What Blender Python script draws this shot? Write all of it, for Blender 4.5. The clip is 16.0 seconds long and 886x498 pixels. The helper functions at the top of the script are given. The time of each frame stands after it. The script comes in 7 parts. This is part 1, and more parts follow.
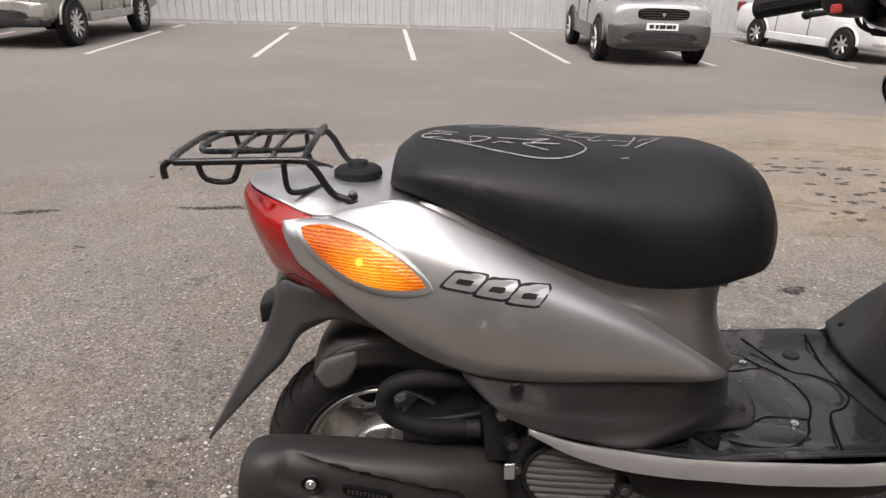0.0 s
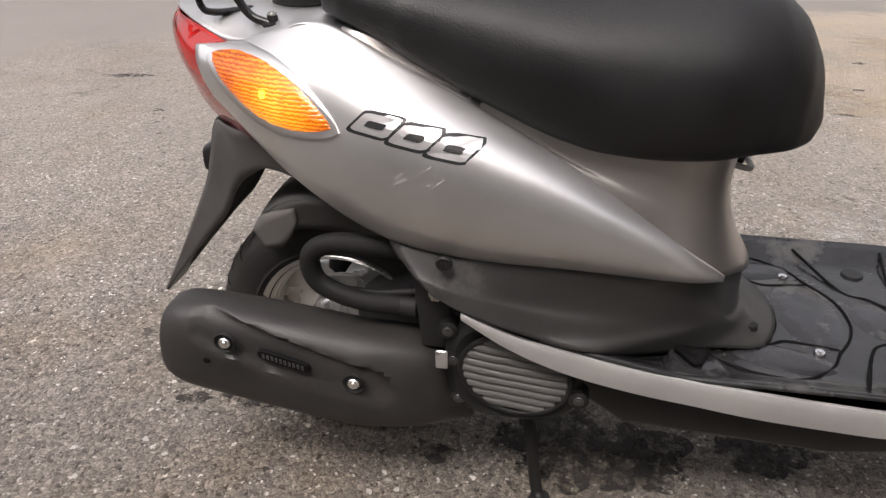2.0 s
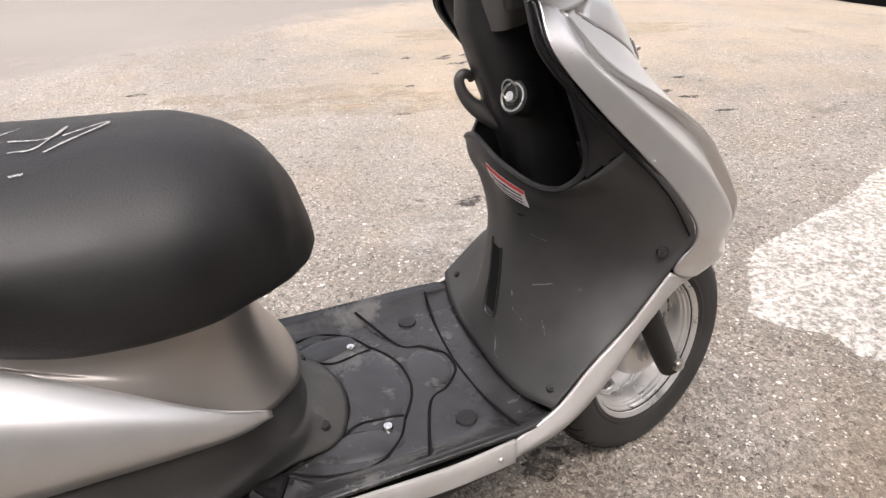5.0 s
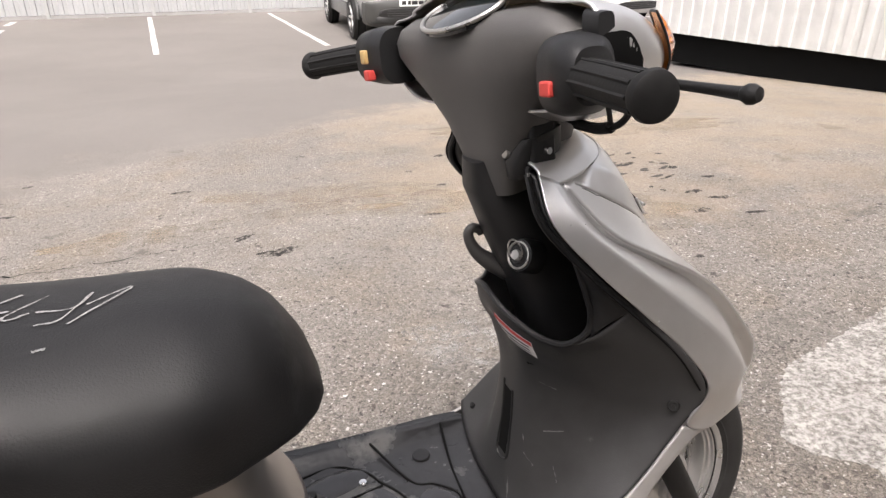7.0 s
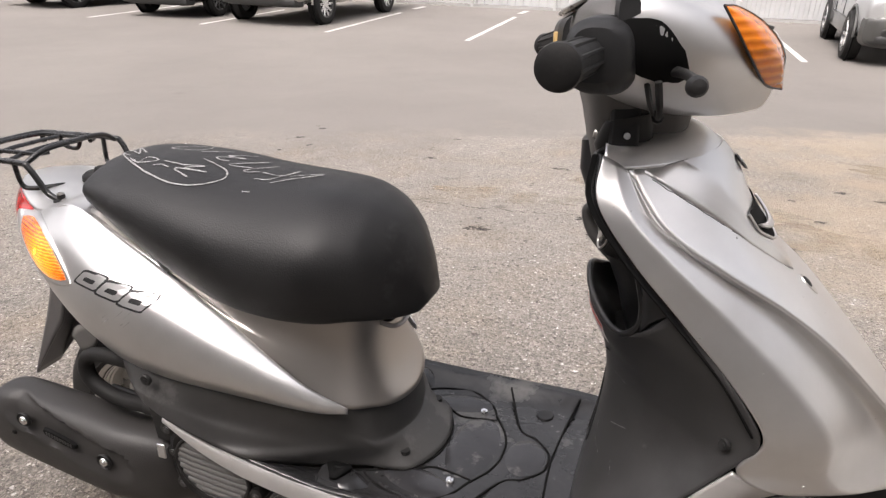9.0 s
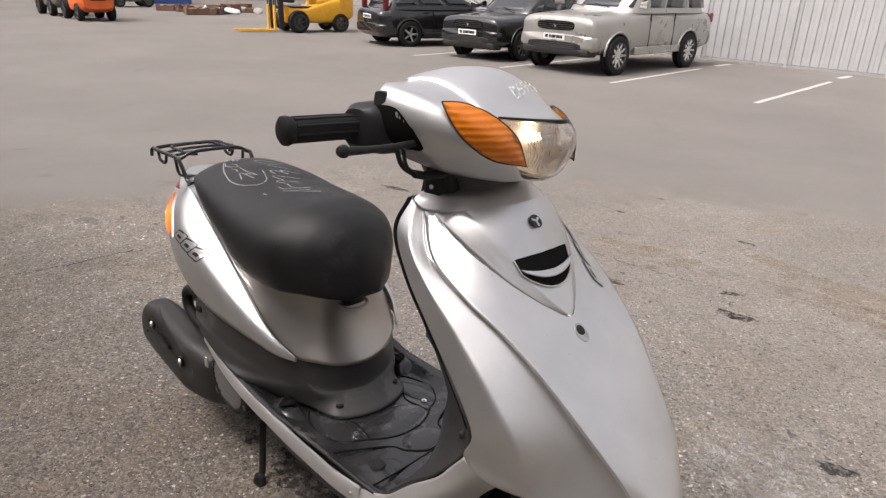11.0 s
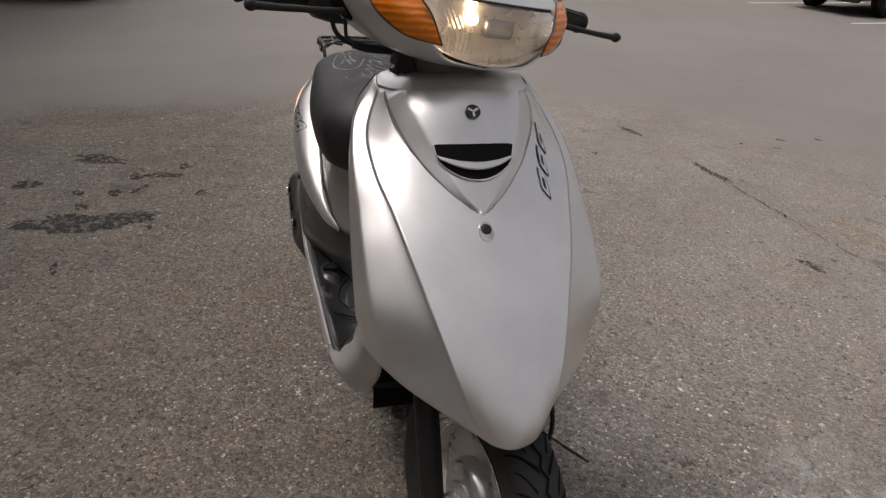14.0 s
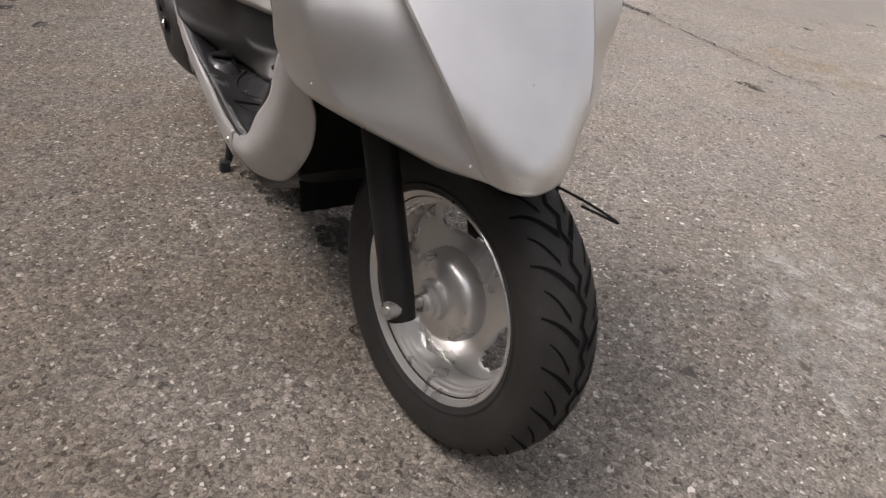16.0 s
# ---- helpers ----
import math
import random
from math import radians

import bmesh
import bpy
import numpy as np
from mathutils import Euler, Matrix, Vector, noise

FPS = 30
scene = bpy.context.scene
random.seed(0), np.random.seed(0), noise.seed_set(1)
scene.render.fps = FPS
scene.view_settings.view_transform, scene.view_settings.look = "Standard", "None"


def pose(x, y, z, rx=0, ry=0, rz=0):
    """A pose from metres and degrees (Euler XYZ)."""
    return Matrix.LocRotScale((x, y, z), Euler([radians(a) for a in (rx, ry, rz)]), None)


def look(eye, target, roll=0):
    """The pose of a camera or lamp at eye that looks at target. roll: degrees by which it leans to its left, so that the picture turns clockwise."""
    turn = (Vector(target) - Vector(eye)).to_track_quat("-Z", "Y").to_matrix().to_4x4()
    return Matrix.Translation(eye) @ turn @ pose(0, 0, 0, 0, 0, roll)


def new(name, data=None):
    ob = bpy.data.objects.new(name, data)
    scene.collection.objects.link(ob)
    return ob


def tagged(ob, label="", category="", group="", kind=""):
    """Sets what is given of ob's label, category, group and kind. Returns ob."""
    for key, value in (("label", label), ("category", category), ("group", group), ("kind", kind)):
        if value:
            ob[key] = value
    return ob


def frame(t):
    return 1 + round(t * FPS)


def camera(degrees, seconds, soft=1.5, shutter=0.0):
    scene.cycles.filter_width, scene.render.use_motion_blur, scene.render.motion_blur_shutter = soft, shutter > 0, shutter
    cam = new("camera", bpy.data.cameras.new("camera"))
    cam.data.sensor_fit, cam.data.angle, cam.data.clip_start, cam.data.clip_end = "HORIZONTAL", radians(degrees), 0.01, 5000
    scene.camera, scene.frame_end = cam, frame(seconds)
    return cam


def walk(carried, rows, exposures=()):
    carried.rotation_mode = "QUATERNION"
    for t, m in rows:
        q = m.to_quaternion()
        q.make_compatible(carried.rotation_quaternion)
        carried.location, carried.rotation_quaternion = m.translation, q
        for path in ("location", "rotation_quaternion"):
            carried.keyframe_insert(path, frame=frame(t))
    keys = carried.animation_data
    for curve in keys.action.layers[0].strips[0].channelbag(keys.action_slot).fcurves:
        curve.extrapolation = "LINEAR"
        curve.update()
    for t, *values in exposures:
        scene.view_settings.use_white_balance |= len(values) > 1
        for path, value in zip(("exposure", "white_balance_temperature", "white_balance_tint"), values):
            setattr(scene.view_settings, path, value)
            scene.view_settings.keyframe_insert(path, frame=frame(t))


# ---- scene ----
cam = camera(67.5, 16.0, soft=1.35)
PATH = [
    (0, (0.112, -0.95, 0.97), (0.184, 0.889, 0.187), 1.8),
    (0.3, (0.16, -0.986, 0.929), (0.113, 0.862, 0.166), 0.6),
    (0.5, (0.187, -0.943, 0.963), (0.101, 0.889, 0.163), -0.3),
    (1, (0.279, -0.896, 0.924), (-0.013, 0.861, 0.016), 1.8),
    (1.5, (0.334, -0.857, 0.88), (0.021, 0.836, -0.137), 2.9),
    (2, (0.358, -0.825, 0.854), (0.067, 0.855, -0.191), 1.5),
    (2.5, (0.39, -0.846, 0.87), (0.041, 0.833, -0.161), 0.7),
    (3, (0.494, -0.894, 0.907), (0.085, 0.766, -0.132), 0.4),
    (3.5, (0.562, -0.854, 0.951), (0.289, 0.837, -0.082), -1.5),
    (4, (0.561, -0.746, 0.958), (0.71, 0.939, -0.11), -0.3),
    (4.5, (0.551, -0.728, 0.95), (0.938, 0.866, -0.193), 1.8),
    (5, (0.53, -0.716, 0.997), (1.209, 0.848, -0.048), 1.3),
    (5.2, (0.523, -0.714, 1.015), (1.288, 0.854, 0.037), 2.4),
    (7.3, (0.604, -0.701, 1.091), (1.12, 1.037, 0.245), -0.5),
    (7.5, (0.642, -0.713, 1.082), (1.013, 1.045, 0.203), 0.2),
    (8, (0.716, -0.769, 1.075), (0.774, 1.004, 0.153), 0.4),
    (8.2, (0.745, -0.806, 1.075), (0.664, 0.979, 0.176), 0.2),
    (10.3, (1.475, -0.854, 1.153), (0.358, 0.608, 0.368), 2.8),
    (10.5, (1.533, -0.844, 1.174), (0.375, 0.587, 0.392), 2.3),
    (11, (1.65, -0.754, 1.179), (0.322, 0.54, 0.429), 2.0),
    (11.5, (1.739, -0.652, 1.135), (0.309, 0.455, 0.281), 3.0),
    (12, (1.787, -0.614, 1.152), (0.27, 0.389, 0.32), 2.6),
    (12.5, (1.881, -0.579, 1.181), (0.218, 0.241, 0.432), 3.9),
    (13, (1.962, -0.508, 1.198), (0.257, 0.187, 0.418), 3.3),
    (13.5, (1.979, -0.379, 1.175), (0.237, 0.183, 0.369), 3.9),
    (14, (1.979, -0.29, 1.113), (0.28, 0.219, 0.189), 2.7),
    (14.5, (1.957, -0.278, 1.011), (0.334, 0.21, -0.052), 2.9),
    (15, (1.91, -0.292, 0.927), (0.356, 0.206, -0.229), 3.1),
    (15.5, (1.848, -0.298, 0.833), (0.336, 0.329, -0.316), 4.7),
    (16, (1.797, -0.313, 0.77), (0.363, 0.453, -0.395), 5.5),
]
walk(cam, [(t, look(eye, target, roll)) for t, eye, target, roll in PATH], exposures=[(t, e, 6700, 15) for t, e in ((0, 0.8), (1.5, 1.03), (2.0, 1.12), (3.0, 1.27), (3.5, 1.27), (4.5, 1.55), (5.2, 1.75), (7.5, 1.3), (8.2, 1.4), (10.3, 1.08), (11, 0.92), (12.5, 0.68), (13.5, 0.45), (14, 0.32), (14.5, 0.1), (15, 0.3), (15.5, 0.61), (16, 0.93))])

# ---------------------------------------------------------------- world and light
world = bpy.data.worlds.new("world")
scene.world = world
world.use_nodes = True
wn = world.node_tree.nodes
wl = world.node_tree.links
sky = wn.new("ShaderNodeTexSky")
sky.sky_type = "NISHITA"
sky.sun_disc = False
SUN_EL, SUN_AZ = radians(58), radians(200)
sky.sun_elevation, sky.sun_rotation = SUN_EL, SUN_AZ
sky.air_density, sky.dust_density, sky.ozone_density = 1.0, 6.0, 0.6
haze = wn.new("ShaderNodeHueSaturation")
haze.inputs["Saturation"].default_value = 0.22
wl.new(sky.outputs[0], haze.inputs["Color"])
wl.new(haze.outputs[0], wn["Background"].inputs[0])
wn["Background"].inputs[1].default_value = 0.15
sun_data = bpy.data.lights.new("sun", "SUN")
sun_data.energy, sun_data.angle, sun_data.color = 0.8, radians(24), (1.0, 0.95, 0.905)
sun = new("sun", sun_data)
sun_dir = Vector((math.cos(SUN_EL) * math.sin(SUN_AZ), math.cos(SUN_EL) * math.cos(SUN_AZ), math.sin(SUN_EL)))
sun.matrix_world = look(sun_dir * 40, (0, 0, 0))

# ---------------------------------------------------------------- small tools
LOT = -0.47


def ground_z(x, y):
    """Height of the yard: a gentle ramp round the scooter, level further out."""
    r = math.hypot(x - 0.7, y - 0.5)
    w = min(1.0, max(0.0, (r - 3.0) / 6.5))
    w = w * w * (3 - 2 * w)
    return (-0.0234 + 0.0407 * x - 0.0288 * y) * (1 - w) + LOT * w


def cr(points, n):
    """Catmull-Rom through rows of points, n samples along the first axis."""
    p = np.asarray(points, float)
    k = len(p)
    if k == 2:
        t = np.linspace(0, 1, n).reshape((-1,) + (1,) * (p.ndim - 1))
        return p[0] * (1 - t) + p[1] * t
    q = np.concatenate([[2 * p[0] - p[1]], p, [2 * p[-1] - p[-2]]])
    s = np.linspace(0, k - 1 - 1e-9, n)
    i = s.astype(int)
    f = (s - i).reshape((-1,) + (1,) * (p.ndim - 1))
    a, b, c, d = q[i], q[i + 1], q[i + 2], q[i + 3]
    return 0.5 * (2 * b + (c - a) * f + (2 * a - 5 * b + 4 * c - d) * f ** 2 + (3 * b - a - 3 * c + d) * f ** 3)


def net(curves, nu, nv):
    """A smooth grid through long curves: curves[j] runs along u, the curves follow one another along v."""
    dense = np.stack([cr(c, nu) for c in curves], 0)
    return np.swapaxes(cr(dense, nv), 0, 1)


def keyed(rows, x):
    """Smooth value of a table of (x, value) rows at x."""
    rows = np.asarray(rows, float)
    s = np.interp(x, rows[:, 0], np.arange(len(rows)))
    d = cr(rows[:, 1], 20 * (len(rows) - 1) + 1)
    return np.interp(s, np.linspace(0, len(rows) - 1, len(d)), d)


def grid_mesh(g, close_u=False, close_v=False, cap_u=False):
    """Vertices and faces of a grid of places."""
    nu, nv = g.shape[:2]
    verts = [tuple(p) for p in g.reshape(-1, 3)]
    faces = []
    for i in range(nu if close_u else nu - 1):
        for j in range(nv if close_v else nv - 1):
            a, b = i * nv + j, i * nv + (j + 1) % nv
            c, d = ((i + 1) % nu) * nv + (j + 1) % nv, ((i + 1) % nu) * nv + j
            faces.append((a, b, c, d))
    if cap_u:
        faces.append(tuple(range(nv))[::-1])
        faces.append(tuple((nu - 1) * nv + j for j in range(nv)))
    return verts, faces


def put(name, data, mat, parent=None, label="", smooth=True, weld=False, thick=0.0, bevel=0.0):
    """Link vertices and faces, or a bmesh, as one object."""
    me = bpy.data.meshes.new(name)
    bm = data
    if isinstance(data, tuple):
        bm = bmesh.new()
        vs = [bm.verts.new(v) for v in data[0]]
        for f in data[1]:
            if len(set(f)) > 2:
                try:
                    bm.faces.new([vs[i] for i in f])
                except ValueError:
                    pass
    if weld:
        bmesh.ops.remove_doubles(bm, verts=bm.verts, dist=1e-5)
    bmesh.ops.recalc_face_normals(bm, faces=bm.faces)
    bm.to_mesh(me)
    bm.free()
    if smooth:
        for p in me.polygons:
            p.use_smooth = True
        me.set_sharp_from_angle(angle=radians(42))
    me.materials.append(mat)
    ob = new(name, me)
    if parent is not None:
        ob.parent = parent
    if label:
        tagged(ob, label)
    if thick:
        m = ob.modifiers.new("thickness", "SOLIDIFY")
        m.thickness, m.offset, m.use_even_offset = thick, 0.0, False
    if bevel:
        m = ob.modifiers.new("edges", "BEVEL")
        m.width, m.segments, m.limit_method = bevel, 2, "ANGLE"
    return ob


def part(name, bm, material, parent, label="", **more):
    return put(name, bm, material, parent, label, **more)


def joined(*datas):
    """Several (vertices, faces) as one."""
    verts, faces = [], []
    for v, f in datas:
        k = len(verts)
        verts += list(v)
        faces += [tuple(i + k for i in face) for face in f]
    return verts, faces


def moved(data, m):
    return [tuple(m @ Vector(v)) for v in data[0]], data[1]


def flipped(data):
    """Mirror in the plane y = 0."""
    return [(x, -y, z) for x, y, z in data[0]], [f[::-1] for f in data[1]]


def block(cx, cy, cz, sx, sy, sz, m=None):
    v = [(cx + sx * a / 2, cy + sy * b / 2, cz + sz * c / 2) for a in (-1, 1) for b in (-1, 1) for c in (-1, 1)]
    f = [(0, 1, 3, 2), (4, 6, 7, 5), (0, 4, 5, 1), (2, 3, 7, 6), (0, 2, 6, 4), (1, 5, 7, 3)]
    return moved((v, f), m) if m else (v, f)


def tube(points, r, n=10, samples=None, taper=None):
    """A round bar along points; r may be a number or one for each point."""
    p = np.asarray(points, float)
    k = samples or (len(p) if len(p) == 2 else 6 * (len(p) - 1) + 1)
    path = cr(p, k)
    rad = np.full(k, r) if np.isscalar(r) else cr(np.asarray(r, float), k)
    out, up = [], None
    for i in range(k):
        d = Vector(path[min(i + 1, k - 1)] - path[max(i - 1, 0)]).normalized()
        if up is None:
            up = d.orthogonal().normalized()
        up = (up - d * up.dot(d)).normalized()
        side = d.cross(up)
        out.append([Vector(path[i]) + (up * math.cos(a) + side * math.sin(a)) * rad[i] for a in np.linspace(0, 2 * math.pi, n, endpoint=False)])
    return grid_mesh(np.array([[tuple(v) for v in ring] for ring in out]), close_v=True, cap_u=True)


def lathe(profile, n=40, m=None, closed=False):
    """Turn a profile of (radius, height) round z."""
    prof = list(profile)
    g = np.array([[(r * math.cos(a), r * math.sin(a), z) for a in np.linspace(0, 2 * math.pi, n, endpoint=False)] for r, z in prof])
    verts, faces = grid_mesh(g, close_v=True, close_u=closed)
    if not closed and prof[0][0] < 0.03:
        faces.append(tuple(range(n))[::-1])
    if not closed and prof[-1][0] < 0.03:
        faces.append(tuple((len(prof) - 1) * n + j for j in range(n)))
    return moved((verts, faces), m) if m else (verts, faces)


def ring_loft(rows, n=36, p=2.0):
    """Closed sections: rows of (centre, half a, half b, axis a, axis b) joined and capped; p: squareness."""
    out = []
    for c, a, b, da, db in rows:
        c, da, db = Vector(c), Vector(da), Vector(db)
        ring = []
        for t in np.linspace(0, 2 * math.pi, n, endpoint=False):
            ct, st = math.cos(t), math.sin(t)
            ring.append(tuple(c + da * (a * math.copysign(abs(ct) ** (2 / p), ct)) + db * (b * math.copysign(abs(st) ** (2 / p), st))))
        out.append(ring)
    return grid_mesh(np.array(out), close_v=True, cap_u=True)


class Skin:
    """A dense copy of a grid, to lay patches on it."""

    def __init__(self, g, out):
        self.g = cr(np.swapaxes(cr(g, 160), 0, 1), 120)
        self.p = self.g.reshape(-1, 3)
        du, dv = np.gradient(self.g, axis=0), np.gradient(self.g, axis=1)
        n = np.cross(du, dv)
        n /= np.linalg.norm(n, axis=2, keepdims=True) + 1e-12
        n *= np.sign((n * np.asarray(out, float)).sum(2, keepdims=True) + 1e-9)
        self.n = n.reshape(-1, 3)

    def lay(self, places, off, axes=(0, 1, 2)):
        """The nearest places of the skin, off metres proud; axes: the coordinates that count."""
        q = np.asarray(places, float)
        flat = q.reshape(-1, 3)
        out = []
        for one in flat:
            d = ((self.p[:, axes] - one[list(axes)]) ** 2).sum(1)
            near = np.argsort(d)[:4]
            w = 1 / (d[near] + 1e-8)
            w /= w.sum()
            out.append((self.p[near] * w[:, None]).sum(0) + off * (self.n[near] * w[:, None]).sum(0))
        return np.array(out).reshape(q.shape)


def leaf(a, b, rise, fall, nu=26, nv=9, power=0.75):
    """A pointed oval between places a and b: rise and fall are the vectors to its upper and lower side in the middle."""
    a, b, rise, fall = (np.asarray(v, float) for v in (a, b, rise, fall))
    out = []
    for s in np.linspace(0, 1, nu):
        w = max(0.0, math.sin(math.pi * s)) ** power
        mid = a * (1 - s) + b * s
        out.append([mid + w * (rise * (1 - t) + fall * t) for t in np.linspace(0, 1, nv)])
    return np.array(out)


# ---------------------------------------------------------------- materials
def shader(name, base=(0.5, 0.5, 0.5), rough=0.5, metal=0.0, **more):
    m = bpy.data.materials.new(name)
    m.use_nodes = True
    b = m.node_tree.nodes["Principled BSDF"]
    b.inputs["Base Color"].default_value = (*base, 1)
    b.inputs["Roughness"].default_value = rough
    b.inputs["Metallic"].default_value = metal
    for k, v in more.items():
        b.inputs[k.replace("_", " ")].default_value = v
    return m


def node(m, kind, **values):
    n = m.node_tree.nodes.new(kind)
    for k, v in values.items():
        n.inputs[k.replace("_", " ")].default_value = v
    return n


def link(m, a, b):
    m.node_tree.links.new(a, b)


def coords(m):
    return node(m, "ShaderNodeTexCoord").outputs["Object"]


def ramp(m, fac, stops):
    r = node(m, "ShaderNodeValToRGB")
    e = r.color_ramp.elements
    while len(e) < len(stops):
        e.new(0.5)
    for el, (pos, col) in zip(e, stops):
        el.position, el.color = pos, (*col, 1) if len(col) == 3 else col
    link(m, fac, r.inputs[0])
    return r.outputs[0]


def mixed(m, fac, a, b, kind="MIX"):
    n = node(m, "ShaderNodeMix")
    n.data_type, n.blend_type = "RGBA", kind
    for sock, v in ((n.inputs[0], fac), (n.inputs[6], a), (n.inputs[7], b)):
        if isinstance(v, (int, float)):
            sock.default_value = v
        elif isinstance(v, tuple):
            sock.default_value = (*v, 1)
        else:
            link(m, v, sock)
    return n.outputs[2]


def grained(name, base, rough, metal=0.0, scale=30.0, amount=0.25, rough_var=0.15, bump=0.1, bump_scale=400.0, spots=None, depth=0.001, detail=6.0, **more):
    """A surface with wear at two scales: cloudy tone and sheen, and fine relief."""
    m = shader(name, base, rough, metal, **more)
    b = m.node_tree.nodes["Principled BSDF"]
    co = coords(m)
    n1 = node(m, "ShaderNodeTexNoise", Scale=scale, Detail=detail, Roughness=0.6)
    n2 = node(m, "ShaderNodeTexNoise", Scale=bump_scale, Detail=3.0)
    link(m, co, n1.inputs["Vector"])
    link(m, co, n2.inputs["Vector"])
    lo = tuple(c * (1 - amount) for c in base)
    hi = tuple(min(1, c * (1 + amount)) for c in base)
    tone = ramp(m, n1.outputs["Fac"], [(0.3, lo), (0.7, hi)])
    if spots:
        n3 = node(m, "ShaderNodeTexNoise", Scale=spots[1], Detail=8.0, Roughness=0.7)
        link(m, co, n3.inputs["Vector"])
        mask = ramp(m, n3.outputs["Fac"], [(spots[2], (0, 0, 0)), (min(1, spots[2] + 0.06), (1, 1, 1))])
        tone = mixed(m, mask, tone, spots[0])
    link(m, tone, b.inputs["Base Color"])
    rr = node(m, "ShaderNodeMapRange")
    rr.inputs["To Min"].default_value = max(0.02, rough - rough_var)
    rr.inputs["To Max"].default_value = min(1.0, rough + rough_var)
    rr.inputs["From Min"].default_value, rr.inputs["From Max"].default_value = 0.3, 0.7
    link(m, n1.outputs["Fac"], rr.inputs["Value"])
    link(m, rr.outputs[0], b.inputs["Roughness"])
    if bump:
        bp = node(m, "ShaderNodeBump", Strength=bump, Distance=depth)
        link(m, n2.outputs["Fac"], bp.inputs["Height"])
        link(m, bp.outputs[0], b.inputs["Normal"])
    return m


silver = grained("silver_paint", (0.64, 0.635, 0.63), 0.36, 0.88, scale=9, amount=0.07, rough_var=0.05, bump=0.12, bump_scale=2200, depth=0.0003, detail=5.0, Coat_Weight=0.25, Coat_Roughness=0.16)
silver_flat = grained("silver_plastic", (0.46, 0.45, 0.44), 0.46, 0.4, scale=14, amount=0.10, rough_var=0.1, bump=0.05, spots=((0.38, 0.36, 0.34), 9, 0.66))
# same silver, with the dim brownish reflections below the seat put into its colour
silver_shaded = grained("shaded_silver_paint", (0.41, 0.385, 0.36), 0.34, 0.88, scale=6, amount=0.05, rough_var=0.05, bump=0, detail=1.0, Coat_Weight=0.25, Coat_Roughness=0.2)
vinyl = grained("seat_vinyl", (0.014, 0.014, 0.0145), 0.5, scale=7, amount=0.35, rough_var=0.12, bump=0.5, bump_scale=420, Specular_IOR_Level=0.32, spots=((0.026, 0.026, 0.027), 4.5, 0.57))
black_plastic = grained("black_plastic", (0.013, 0.013, 0.0135), 0.42, scale=11, amount=0.4, rough_var=0.12, bump=0.15, bump_scale=500, spots=((0.05, 0.05, 0.05), 26, 0.72), Specular_IOR_Level=0.36)
black_matte = grained("matte_black_metal", (0.013, 0.0127, 0.0125), 0.55, scale=16, amount=0.3, rough_var=0.1, bump=0.3, bump_scale=350, Specular_IOR_Level=0.3)
grey_plastic = grained("dark_grey_plastic", (0.04, 0.0385, 0.037), 0.48, scale=12, amount=0.25, rough_var=0.1, bump=0.2, bump_scale=600)
gloss_black = grained("black_wire", (0.012, 0.012, 0.012), 0.3, 0.0, scale=30, amount=0.3, bump=0.05)
rubber = grained("rubber", (0.012, 0.0117, 0.0115), 0.66, scale=20, amount=0.4, rough_var=0.1, bump=0.3, bump_scale=250, Specular_IOR_Level=0.25)
tyre_rubber = grained("tyre_rubber", (0.026, 0.0252, 0.0245), 0.56, scale=14, amount=0.4, rough_var=0.08, bump=0.4, bump_scale=300, Specular_IOR_Level=0.2)
groove_shade = shader("groove_shade", (0.006, 0.006, 0.006), 0.9, Specular_IOR_Level=0.1)
# near-black: paints the shade inside holes and gaps; also black liners and footings
void = shader("black_and_hollow_shade", (0.006, 0.006, 0.006), 0.8, Specular_IOR_Level=0.1)
alloy = grained("painted_alloy", (0.66, 0.655, 0.645), 0.30, 0.85, scale=18, amount=0.07, rough_var=0.06, detail=2.0, bump=0.05, spots=((0.25, 0.18, 0.12), 30, 0.72))
steel = grained("worn_steel", (0.45, 0.44, 0.42), 0.35, 0.9, scale=40, amount=0.3, bump=0.1)
chrome = shader("chrome", (0.8, 0.8, 0.8), 0.12, 1.0)
seat_chalk = grained("rubbed_chalk", (0.27, 0.27, 0.265), 0.9, scale=250, amount=0.5)
chalk = grained("chalk", (0.78, 0.78, 0.76), 0.9, scale=300, amount=0.25)
sticker_white = grained("white_label", (0.7, 0.69, 0.68), 0.5, scale=30, amount=0.1)
sticker_red = shader("red_label", (0.45, 0.05, 0.05), 0.5)
ink = shader("black_ink", (0.015, 0.015, 0.016), 0.4)
chip_pale = shader("bare_primer", (0.48, 0.475, 0.47), 0.6)
white_ink = shader("white_ink", (0.62, 0.62, 0.62), 0.4)
button_red = shader("red_button", (0.55, 0.06, 0.05), 0.45)
button_tan = shader("tan_button", (0.55, 0.38, 0.16), 0.45)


